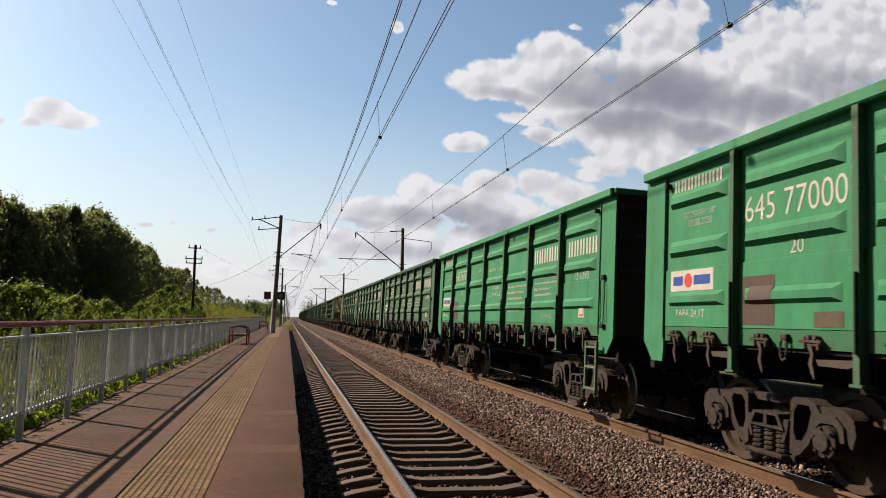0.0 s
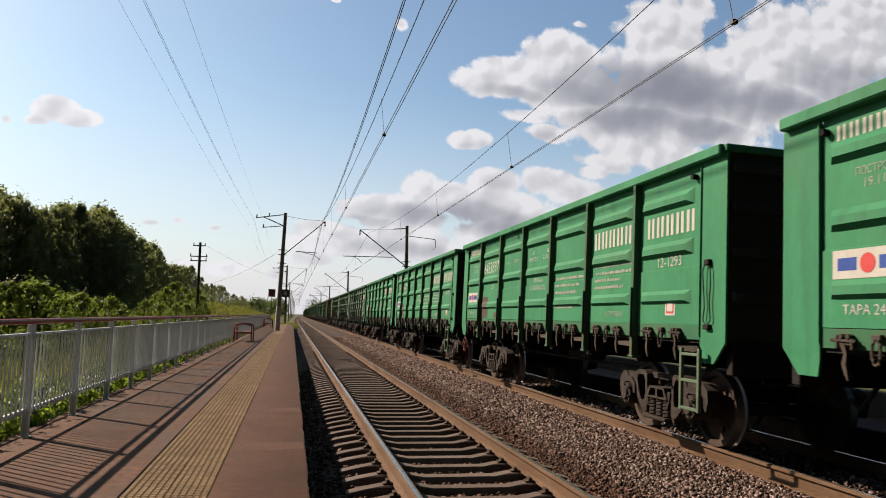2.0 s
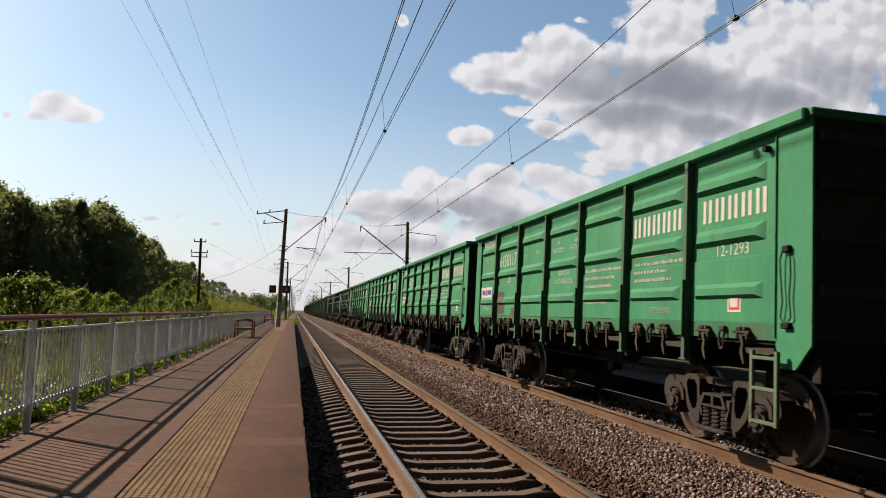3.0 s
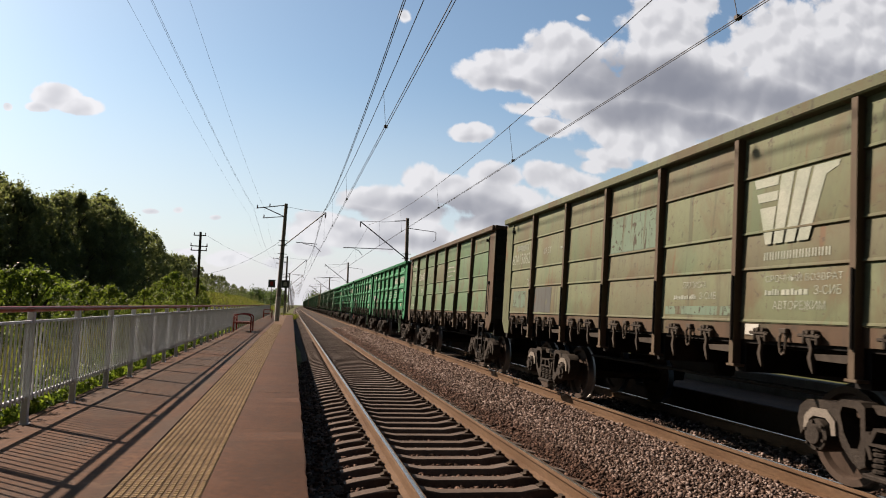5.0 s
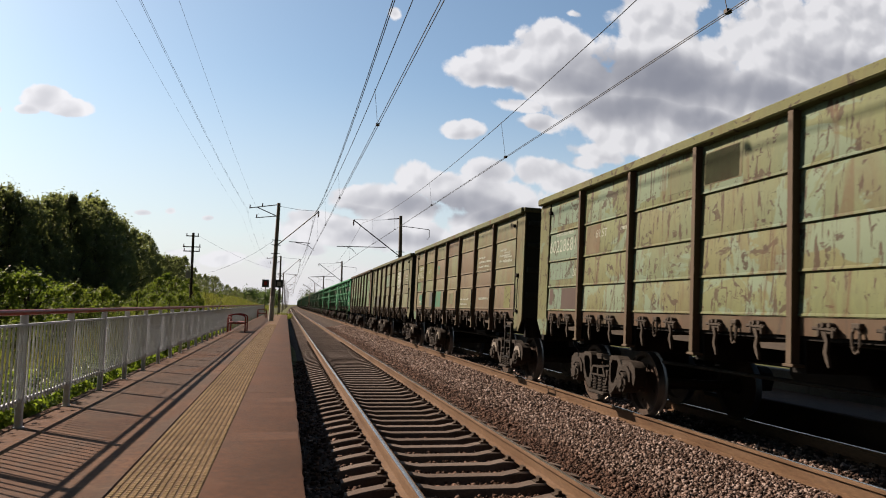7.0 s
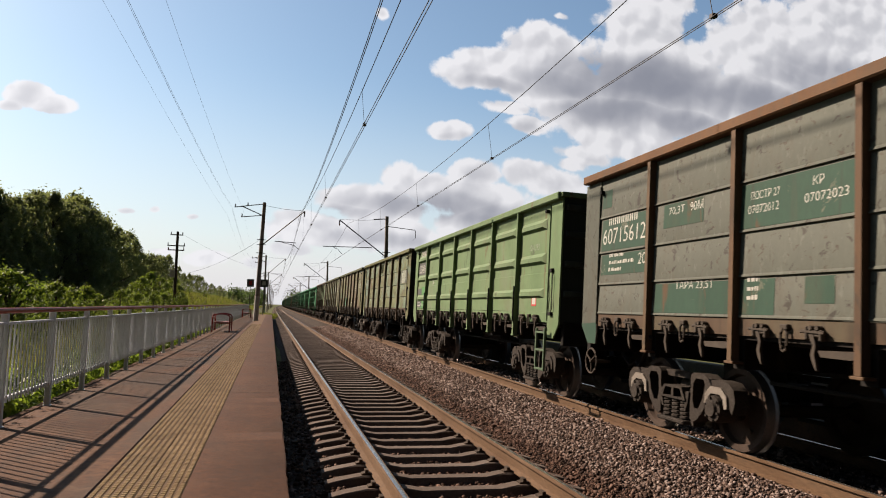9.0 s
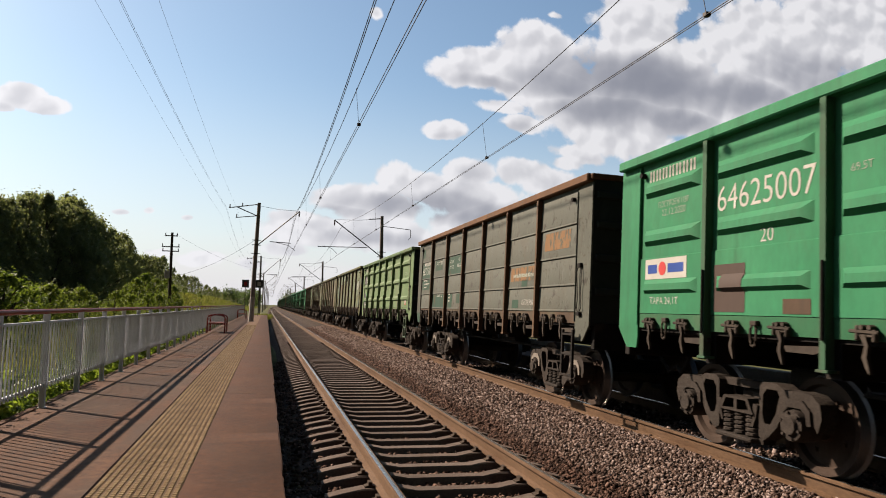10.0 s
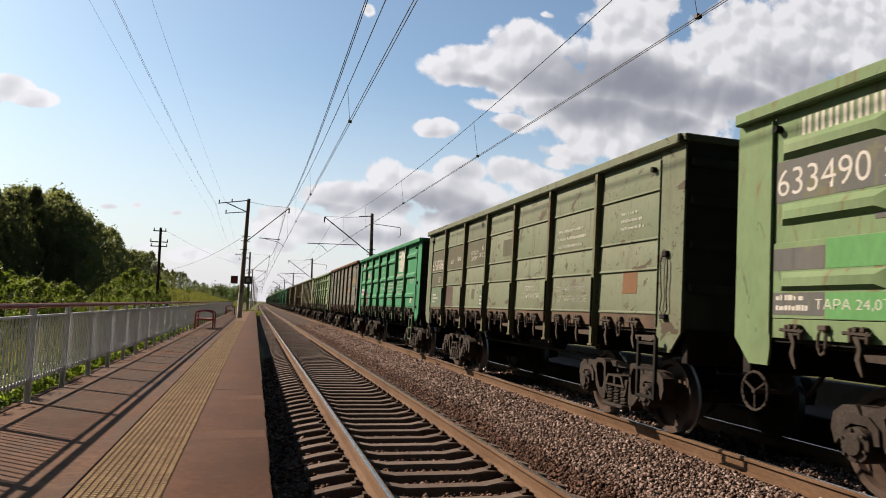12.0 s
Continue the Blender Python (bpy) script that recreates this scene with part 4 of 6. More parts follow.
def tree_variant(seed, height, width, leaves, leaf, conical=0.0, low=0.12, clumps=210, puff=0.13):
    """Trunk, limbs and a ragged crown of many small sprays."""
    rng = np.random.default_rng(seed)
    k = clumps
    rel = rng.random(k) ** 0.85
    z = height * (low + (1 - low) * rel)
    env = width * np.clip(np.sin(np.pi * np.clip(0.14 + 0.84 * rel, 0, 1)) ** 0.7 * (1 - conical * rel), 0.06, 1)
    a = rng.random(k) * 6.283
    env = env * (1 + 0.28 * np.sin(3 * a + seed) * np.sin(6 * rel + seed))
    q = env * rng.random(k) ** 0.42
    centres = np.stack([q * np.cos(a), q * np.sin(a), z], 1)
    centres[:4] = [(width * 0.12 * math.cos(seed + i), width * 0.12 * math.sin(seed + i), height * f) for i, f in enumerate((0.88, 0.91, 0.945, 0.975))]
    rad = width * (0.09 + puff * rng.random(k))[:, None] * np.array([0.72, 0.72, 1.5]) * (1.15 - 0.55 * rel)[:, None]
    rad[:4] = np.array([[0.22], [0.16], [0.10], [0.05]]) * width * np.array([[0.5, 0.5, 1.4]])
    V, F = leaf_cloud(rng, centres, rad, leaves, leaf, loose=True, three=leaf > 0.15)
    trunk = Geo().tube([(0, 0, -0.5), (0.1, 0.05, height * 0.35), (0.0, 0.1, height * 0.7), (0.05, 0, height * 0.95)], [0.2 * width / 3, 0.15 * width / 3, 0.08 * width / 3, 0.02], 8)
    for i in range(4, 18):
        c = Vector(centres[i])
        s = Vector((0, 0, max(0.3, c.z - width * 0.5)))
        trunk.tube([s, s.lerp(c, 0.55) + Vector((0, 0, 0.05 * width)), c], [0.025 * width, 0.015 * width, 0.005 * width], 5)
    return V, F, trunk


def build_trees():
    rng = random.Random(12)
    kinds = []
    for i, (h, w, con) in enumerate(((15.5, 3.9, 0.25), (14.0, 4.2, 0.15), (16.5, 3.4, 0.45), (13.0, 4.0, 0.2), (17.0, 3.0, 0.55), (14.5, 3.6, 0.3))):
        pair = []
        for count, size in ((24000, 0.15), (4200, 0.34)):
            V, F, trunk = tree_variant(30 + i, h, w * 1.22, count, size, con * 0.6, 0.04, 260, 0.14)
            pair.append((trunk.mesh("trunk", M["birch"] if i in (0, 2) else M["bark"]), array_mesh("crown", V, F, M["wood_leaf"])))
        kinds.append(pair)
    def stand(bearing, far, height, pick, near):
        """A tree of that height at a bearing (degrees from the track) and a distance."""
        k = pick % len(kinds)
        tm, crown = kinds[k][0 if near else 1]
        x, yy = far * math.sin(radians(bearing)), far * math.cos(radians(bearing))
        g = ground_height(x, yy)
        q = (height - g) / heights[k]
        m = pose(x, yy, g, 0, 0, rng.uniform(0, 360)) @ Matrix.Diagonal((q, q, q, 1))
        t = thing("tree", "tall dark-green deciduous tree at the edge of the wood", "tree", "trees of the wood", at=m)
        part("trunk", tm, None, t)
        part("crown", crown, None, t)

    # the wood's edge draws back from the line and its tops sink towards a clearing
    heights = (15.5, 14.0, 16.5, 13.0, 17.0, 14.5)
    edge_at = ((-36.0, 74.0), (-21.0, 96.0), (-13.5, 122.0), (-9.6, 158.0), (-9.2, 205.0), (-6.6, 240.0), (-5.0, 320.0), (-2.4, 430.0))
    crest = ((-36.0, 0.150), (-21.0, 0.137), (-19.2, 0.137), (-18.5, 0.124), (-17.6, 0.121), (-16.6, 0.126), (-15.4, 0.122), (-13.4, 0.124), (-12.2, 0.111), (-11.6, 0.097), (-11.1, 0.098), (-9.8, 0.073), (-9.3, 0.060), (-8.8, 0.062), (-7.2, 0.055), (-6.7, 0.041), (-5.3, 0.034), (-3.3, 0.016), (-2.4, 0.008))
    along = lambda table, b: float(np.interp(b, [q[0] for q in table], [q[1] for q in table]))
    b, k = -35.0, 0
    while b < -2.6:
        for row in range(3 if b < -9.4 else 2):
            bb = b + rng.uniform(-0.25, 0.25) + 0.4 * row
            far = along(edge_at, bb) + row * 5.5 + rng.uniform(-1.5, 1.5)
            top = 1.4 + along(crest, bb) * far * (1.0, 0.99, 1.01)[row] * rng.uniform(0.84, 1.05)
            stand(bb, far, max(top, 3.5), rng.randrange(6), row == 0 and b < -9.0)
        b += (1.5 if b < -21 else 0.85 if b < -9.4 else 0.5) * rng.uniform(0.85, 1.15)
    # bushes and saplings before the wood
    bush = []
    for i, (h, w) in enumerate(((2.6, 1.5), (2.1, 1.7), (3.3, 1.4))):
        V, F, trunk = tree_variant(60 + i, h, w, 5200, 0.062, 0.3, 0.03)
        bush.append((trunk.mesh("stem", M["bark"]), array_mesh("foliage", V, F, M["bush_leaf"])))
    # bearing, distance and height above the eye's level of the leafy bushes on the meadow
    spots = [(-19.2, 27.0, 0.68), (-18.3, 30.0, 0.38), (-17.6, 27.5, 0.73), (-16.7, 34.0, 0.23), (-15.6, 33.0, 0.4), (-14.8, 32.0, 0.5), (-13.9, 36.0, 0.38), (-12.9, 38.0, 0.5),
             (-12.2, 41.0, 0.18), (-10.6, 52.0, 0.63), (-8.4, 58.0, 0.43), (-7.7, 60.0, 0.48), (-21.0, 26.0, 0.58), (-23.0, 25.0, 0.78), (-25.5, 24.0, 0.48), (-9.6, 66.0, 0.48)]
    spots += [(-22.0 + 2.1 * k + rng.uniform(-0.6, 0.6), rng.uniform(17.0, 24.0), rng.uniform(-0.7, -0.3)) for k in range(4)]
    for bearing, far, up in spots:
        k = rng.randrange(3)
        tm, crown = bush[k]
        x, yy = far * math.sin(radians(bearing)), far * math.cos(radians(bearing))
        g = ground_height(x, yy) - 0.1
        q = (1.4 + up - g) / (2.6, 2.1, 3.3)[k]
        m = pose(x, yy, g, 0, 0, rng.uniform(0, 360)) @ Matrix.Diagonal((q, q, q, 1))
        t = thing("bush", "bright green leafy bush on the meadow", "bush", "meadow bushes", at=m)
        part("stem", tm, None, t)
        part("foliage", crown, None, t)
    # young trees beside the timber pole
    V, F, trunk = tree_variant(71, 4.6, 2.2, 4200, 0.12, 0.05, 0.03)
    tm, crown = trunk.mesh("trunk", M["bark"]), array_mesh("crown", V, F, M["bush_leaf"])
    for bearing, far, up in ((-9.3, 92.0, 3.0), (-8.7, 96.0, 3.8), (-8.0, 98.0, 3.3), (-7.2, 100.0, 3.5), (-6.8, 92.0, 2.2), (-6.0, 150.0, 3.2), (-4.9, 165.0, 2.8), (-10.2, 88.0, 1.2)):
        x, yy = far * math.sin(radians(bearing)), far * math.cos(radians(bearing))
        g = ground_height(x, yy) - 0.2
        s = (1.4 + 0.85 * up - g) / 4.6
        m = pose(x, yy, g, 0, 0, rng.uniform(0, 360)) @ Matrix.Diagonal((s, s, s, 1))
        t = thing("young_tree", "young broadleaf tree beside the timber pole", "tree", "young trees", at=m)
        part("trunk", tm, None, t)
        part("crown", crown, None, t)
    # woods on the horizon
    r2 = np.random.default_rng(5)
    n = 520
    cx = np.concatenate([r2.uniform(-230, -8, 210), r2.uniform(16, 260, 210), r2.uniform(-46, -7, 50), r2.uniform(17, 52, 50)])
    cy = np.concatenate([r2.uniform(620, 880, 420), r2.uniform(540, 700, 100)])
    ch = np.concatenate([r2.uniform(5, 13, 420), r2.uniform(9, 15, 100)])
    cent = np.stack([cx, cy, ch * 0.55 - 0.5], 1)
    V, F = leaf_cloud(r2, cent, np.stack([r2.uniform(4, 7, n), r2.uniform(4, 7, n), ch * 0.55], 1), 90000, 0.9)
    thing("distant_woods", "hazy distant woods along the horizon", "woods", kind="stuff", geo=array_mesh("distant_woods", V, F, M["far_leaf"]))


def build_grass():
    rng = np.random.default_rng(9)
    zones = [(-6.5, -2.98, 2.0, 34.0, 18000, 0.42, 0.014), (-12, -3.3, 8.0, 75.0, 24000, 0.6, 0.022), (-30, -5, 40.0, 170.0, 30000, 0.34, 0.06), (-34, -4, 120.0, 420.0, 30000, 0.40, 0.16), (-1.6, 0.9, 100.4, 118.0, 1600, 0.6, 0.03)]
    P, H, W = [], [], []
    for x0, x1, y0, y1, c, h, w in zones:
        x = x0 + (x1 - x0) * rng.random(c)
        y = y0 + (y1 - y0) * rng.random(c) ** 1.3
        z = np.array([ground_height(a, b) for a, b in zip(x, y)]) - 0.03
        P.append(np.stack([x, y, z], 1))
        H.append(h * (0.5 + 0.9 * rng.random(c)))
        W.append(np.full(c, w))
    P, H, W = np.concatenate(P), np.concatenate(H), np.concatenate(W)
    k = len(P)
    a = rng.random(k) * 6.283
    lean = rng.normal(0, 0.28, (k, 2)) * H[:, None]
    side = np.stack([np.cos(a), np.sin(a), np.zeros(k)], 1) * W[:, None]
    mid = P + np.concatenate([lean * 0.35, (H * 0.55)[:, None]], 1)
    tip = P + np.concatenate([lean, (H * 0.97)[:, None]], 1)
    V = np.stack([P - side, P + side, mid + side * 0.8, mid - side * 0.8, tip], 1).reshape(-1, 3)
    i = 5 * np.arange(k)[:, None]
    F = np.concatenate([np.concatenate([i, i + 1, i + 2], 1), np.concatenate([i, i + 2, i + 3], 1), np.concatenate([i + 3, i + 2, i + 4], 1)])
    thing("meadow_grass", "tall green grass and weeds beyond the railing", "grass", kind="stuff", geo=array_mesh("meadow_grass", V, F, M["grass"]))


def build_weeds():
    """Broad-leaved weeds crowding the back edge of the platform."""
    rng = np.random.default_rng(21)
    k = 900
    y = 1.5 + 46 * rng.random(k) ** 1.4
    x = -2.97 - 0.80 * rng.random(k) ** 1.2
    h = 0.12 + 0.24 * rng.random(k)
    z = np.array([max(ground_height(a, b), -0.12) for a, b in zip(x, y)])
    cent = np.stack([x, y, z + h * 0.8], 1)
    V, F = leaf_cloud(rng, cent, np.stack([0.13 + 0 * h, 0.16 + 0 * h, h], 1), 34000, 0.055, 0.6)
    thing("edge_weeds", "lush green weeds along the back of the platform", "weeds", kind="stuff", geo=array_mesh("edge_weeds", V, F, M["weed_leaf"]))


build_trees()
build_grass()
build_weeds()


# ---- the coal train ----
HALF, PITCH, SPEED = 6.275, 13.50, 12.157
FIRST = 2.62                                  # middle of wagon 0 at the start
WALL, POST = -1.455, -1.55                    # camera-side sheet and post faces
POSTS = [4.26, 2.52, 0.86, -0.80, -2.49, -4.17]
BAYS = list(zip([5.78] + POSTS, POSTS + [-5.78]))


RUST, SCUFF = (0.0878, 0.0363, 0.0175), (0.0322, 0.0264, 0.0205)
USED = [(RUST, 0.60, 1.2, (3.0, 3.0, 0.6), 0.60, 0.68), (SCUFF, 0.6, 2.2, (2.0, 2.0, 0.8), 0.63, 0.67), (SCUFF, 0.45, 1.0, (5.0, 5.0, 0.3), 0.56, 0.68)]
GOUGED = ((0.035, 0.024, 0.016), 0.8, 5.0, (1.0, 2.0, 1.2), 0.67, 0.69)
MINT = ((0.088, 0.128, 0.094), 0.65, 0.9, (1.0, 1.0, 1.2), 0.52, 0.545)
GASHED = [((0.036, 0.024, 0.015), 0.85, 2.3, (1.0, 1.2, 1.8), 0.605, 0.62), ((0.036, 0.022, 0.014), 0.9, 2.2, (1.0, 6.0, 0.9), 0.575, 0.61), ((0.030, 0.020, 0.013), 0.9, 5.5, (1.0, 1.6, 1.6), 0.61, 0.63), ((0.062, 0.036, 0.018), 0.6, 1.3, (3.0, 3.5, 0.5), 0.55, 0.65)]
SPECKLED = [((0.030, 0.026, 0.021), 0.85, 5.0, (1.0, 1.5, 1.2), 0.60, 0.622), ((0.046, 0.036, 0.026), 0.8, 9.0, (1.0, 1.2, 1.6), 0.615, 0.635), ((0.095, 0.102, 0.085), 0.5, 7.0, (1.0, 2.6, 0.8), 0.59, 0.63)]
# dark blotches that put the end walls' shade into their colour
END_SHADE = [((0.014, 0.014, 0.0125), 0.7, 0.7, (1.0, 1.0, 0.7), 0.28, 0.52)]
BLOTCH = [((0.0673, 0.0456, 0.0264), 0.65, 0.75, (1.0, 1.0, 0.8), 0.50, 0.64), ((0.0585, 0.0878, 0.0497), 0.5, 0.6, (1.0, 1.3, 1.0), 0.55, 0.66)]
DUST = [((0.039, 0.111, 0.0585), 0.45, 0.55, (1.0, 1.0, 0.5), 0.50, 0.72), (SCUFF, 0.40, 3.0, (2.0, 2.0, 0.5), 0.67, 0.72), ((0.0156, 0.0585, 0.0286), 0.35, 1.1, (3.0, 3.0, 0.25), 0.52, 0.70)]


def paint(name, colours, vary=0.0, dirt=(0.0585, 0.0439, 0.0292), amount=0.3, scale=1.2, marks=()):
    return material(name, colours, scale, (0.58, 0.82), fine=0.12, vary=vary, dirt=dirt, dirt_amount=amount, dirt_scale=1.6, stretch=(1, 1, 0.45), bump=0.06, bump_scale=9, marks=marks)


PAINT = {
    "green": paint("bright_green_paint", [(0.0144, 0.117, 0.0528), (0.0186, 0.133, 0.0618), (0.0254, 0.152, 0.0724)], amount=0.10, marks=DUST),
    "grimy_green": paint("grimy_green_paint", [(0.0234, 0.065, 0.0364), (0.0312, 0.0806, 0.0442), (0.0416, 0.078, 0.0468)], dirt=(0.0442, 0.039, 0.0286), amount=0.7, marks=USED),
    "leaf": paint("light_green_paint", [(0.078, 0.122, 0.058), (0.090, 0.138, 0.067), (0.104, 0.146, 0.076)], amount=0.3, dirt=(0.0883, 0.0846, 0.0471), marks=USED[:2] + [((0.115, 0.128, 0.085), 0.4, 0.6, (1.0, 1.0, 0.7), 0.50, 0.70)]),
    # duller green: dust, plus distance haze and post shade put into the colour
    "far_dim_green": paint("dusty_hazed_green_paint", [(0.0220, 0.0620, 0.0360), (0.0285, 0.0710, 0.0415), (0.0360, 0.0740, 0.0440)], 0.4, amount=0.35, marks=DUST),
    "bright": paint("fresh_green_patch", [(0.048, 0.150, 0.050), (0.058, 0.165, 0.058)], amount=0.2),
    "jade": paint("faded_green_paint", [(0.04473, 0.08163, 0.04104), (0.05535, 0.0972, 0.05004), (0.06318, 0.0999, 0.05535), (0.06318, 0.07101, 0.03951)], 0.45, (0.0761, 0.0527, 0.0292), 0.4, marks=BLOTCH + USED + SPECKLED[1:2]),
    "olive": paint("faded_olive_paint", [(0.06777, 0.06193, 0.03656), (0.07664, 0.08549, 0.04713), (0.08842, 0.1001, 0.0577), (0.07069, 0.06193, 0.04008)], 0.55, (0.0702, 0.041, 0.0234), 0.45, marks=BLOTCH + USED + SPECKLED[1:2]),
    "brown": paint("brown_olive_paint", [(0.07205, 0.05303, 0.03459), (0.09222, 0.075, 0.04613), (0.07777, 0.08941, 0.04731), (0.1035, 0.08368, 0.05076)], 0.6, (0.0761, 0.0398, 0.0211), 0.55, marks=BLOTCH + USED + SPECKLED[1:2]),
    "pale": paint("pale_green_paint", [(0.074, 0.086, 0.040), (0.082, 0.094, 0.044), (0.088, 0.089, 0.042), (0.072, 0.096, 0.056)], 0.5, (0.058, 0.040, 0.022), 0.45, marks=[MINT] + GASHED),
    "grey": paint("grey_green_paint", [(0.055, 0.058, 0.046), (0.064, 0.068, 0.055), (0.073, 0.077, 0.063)], 0.30, (0.0606, 0.0423, 0.0281), 0.30, marks=USED[1:2] + [GOUGED] + SPECKLED),
    "khaki": paint("khaki_paint", [(0.0670, 0.0815, 0.0500), (0.0775, 0.0945, 0.0595), (0.0890, 0.1055, 0.0690), (0.0640, 0.0735, 0.0475)], 0.55, (0.0702, 0.0500, 0.0310), 0.35, marks=BLOTCH[1:] + USED[1:] + GASHED[:1] + SPECKLED[1:2]),
    "drab": paint("dark_olive_patch", [(0.046, 0.049, 0.030), (0.056, 0.058, 0.036)], marks=USED),
    "sage": paint("sage_patch", [(0.058, 0.090, 0.056), (0.070, 0.102, 0.064)], marks=USED),
    "rust": paint("rusty_trim", [(0.0796, 0.0365, 0.0158), (0.107, 0.0538, 0.0246)], amount=0.5),
    "dark_rust": paint("dirty_rust_trim", [(0.060, 0.034, 0.020), (0.085, 0.050, 0.029), (0.070, 0.058, 0.036)], 0.5, amount=0.6, dirt=(0.030, 0.022, 0.016), marks=USED),
    "umber": paint("brown_trim", [(0.05887, 0.04161, 0.02798), (0.07845, 0.05771, 0.03973)], amount=0.5, dirt=(0.0348, 0.0479, 0.0246)),
    "moss": paint("yellow_green_trim", [(0.07675, 0.08151, 0.03362), (0.09594, 0.09594, 0.04075)], amount=0.6, dirt=(0.062, 0.038, 0.020), marks=GASHED[:1] + GASHED[2:3]),
    "sill": paint("rust_stained_sill", [(0.048, 0.030, 0.019), (0.066, 0.043, 0.028), (0.060, 0.054, 0.034)], amount=0.6, dirt=(0.030, 0.024, 0.017), marks=USED[1:]),
    # end-wall green darkened so its colour carries the shade between wagons
    "shaded_end": paint("shade_darkened_steel", [(0.034, 0.046, 0.038), (0.048, 0.062, 0.050)], marks=END_SHADE),
    "dusty": paint("dusty_green_sill", [(0.012, 0.080, 0.036), (0.018, 0.085, 0.040), (0.030, 0.080, 0.040)], dirt=(0.055, 0.050, 0.030), amount=0.55, marks=DUST),
    "teal": paint("teal_patch", [(0.030, 0.105, 0.066), (0.038, 0.12, 0.078)], marks=[((0.09, 0.085, 0.05), 0.9, 2.0, (1.0, 1.3, 1.3), 0.55, 0.57)] + USED),
    "mint": paint("mint_patch", [(0.082, 0.118, 0.086), (0.094, 0.130, 0.096)], marks=GASHED),
    "patch": paint("grey_brown_patch", [(0.0439, 0.0304, 0.0251), (0.0556, 0.0398, 0.0328)]),
    "dusk": paint("slate_patch", [(0.052, 0.055, 0.052), (0.070, 0.072, 0.068)], marks=[((0.075, 0.078, 0.048), 0.9, 2.0, (1.0, 1.4, 1.2), 0.60, 0.62)] + USED),
    "orange": paint("orange_patch", [(0.142, 0.076, 0.034), (0.160, 0.088, 0.041)], amount=0.3, marks=[((0.0612, 0.0634, 0.0475), 1.0, 3.0, (1.0, 2.4, 1.0), 0.53, 0.55), (SCUFF, 0.9, 5.0, (1.0, 2.5, 0.8), 0.60, 0.63)]),
    "deep": paint("dark_green_patch", [(0.020, 0.044, 0.030), (0.026, 0.055, 0.038)], marks=[((0.085, 0.088, 0.066), 0.9, 2.2, (1.0, 1.4, 1.2), 0.62, 0.64)] + USED),
}
meshes = {}


def shared(key, mat, make):
    """One mesh for all alike parts of one material."""
    k = (key, mat.name if not isinstance(mat, list) else mat[0].name)
    if k not in meshes:
        meshes[k] = make().mesh(key, *(mat if isinstance(mat, list) else [mat]))
    return meshes[k]


RIB_FEET = (2.955, 2.345, 1.735)


def rib_geo(h, zb):
    """A pressed rib: bevelled upper edge, flat face, short dark under face, slanting ends."""
    y0, y1 = -h + 0.25, h - 0.17
    zt, zu, zm, out = zb + 0.195, zb + 0.125, zb + 0.048, WALL - 0.062
    v = [(WALL, y0 - 0.05, zb), (WALL, y1 + 0.05, zb), (WALL, y0 - 0.05, zt), (WALL, y1 + 0.05, zt),
         (out, y0 + 0.06, zm), (out, y1 - 0.03, zm), (out + 0.006, y0 + 0.06, zu), (out + 0.006, y1 - 0.03, zu)]
    return Geo().add(v, [(0, 1, 5, 4), (4, 5, 7, 6), (6, 7, 3, 2), (0, 4, 6, 2), (1, 3, 7, 5), (0, 2, 3, 1)])


def panel_geo(h):
    """One bay of sheet, a shallow step along its weld."""
    o = [(WALL, 3.40), (WALL, 2.190), (WALL - 0.014, 2.182), (WALL - 0.014, 1.50), (WALL + 0.012, 1.50), (WALL + 0.012, 3.40)]
    k = len(o)
    v = [(x, -h + 0.02, z) for x, z in o] + [(x, h - 0.02, z) for x, z in o]
    return Geo().add(v, [tuple(range(k)), tuple(range(2 * k - 1, k - 1, -1))] + [(i, k + i, k + (i + 1) % k, (i + 1) % k) for i in range(k)])


def sill_geo(h):
    return Geo().box(WALL - 0.012, WALL + 0.012, -h + 0.02, h - 0.02, 1.318, 1.492, 0.003)


def sheet(h, z0, z1):
    """A side sheet lapped like a shingle over the one below."""
    a, b = z0, z1 - 0.001
    o = [(WALL, b), (WALL - 0.006, b - 0.01), (WALL - 0.019, a + 0.034), (WALL - 0.028, a + 0.022), (WALL - 0.029, a + 0.006), (WALL - 0.020, a), (WALL + 0.01, a), (WALL + 0.01, b)]
    k = len(o)
    v = [(x, y, z) for y in (-h + 0.02, h - 0.02) for x, z in o]
    return Geo().add(v, [tuple(range(k)), tuple(range(2 * k - 1, k - 1, -1))] + [(i, k + i, k + (i + 1) % k, (i + 1) % k) for i in range(k)])


def post_geo():
    """A folded section: narrow face, one square flank and one sloping flank."""
    o = [(POST, -0.036), (POST, 0.034), (WALL, 0.080), (WALL, 0.062), (POST + 0.012, 0.022), (POST + 0.012, -0.026), (WALL, -0.026), (WALL, -0.036)]
    k = len(o)
    v = [(x, y, 1.06) for x, y in o] + [(x, y, 3.442) for x, y in o]
    return Geo().add(v, [(0, 1, 4, 5), (k, k + 5, k + 4, k + 1), (1, 2, 3, 4), (5, 6, 7, 0), (k + 1, k + 4, k + 3, k + 2), (k + 5, k, k + 7, k + 6)] + [(i, k + i, k + (i + 1) % k, (i + 1) % k) for i in range(k)])


def post_foot_geo():
    return Geo().box(POST - 0.006, WALL + 0.05, -0.068, 0.075, 1.03, 1.058, 0.005)


def post_rod_geo():
    return Geo().tube([(POST - 0.014, -0.012, 1.30), (POST - 0.014, -0.012, 1.98)], 0.013, 6)


def chord_geo():
    g = Geo().box(POST - 0.012, WALL + 0.06, -HALF + 0.03, HALF - 0.03, 3.395, 3.520, 0.016)
    return g


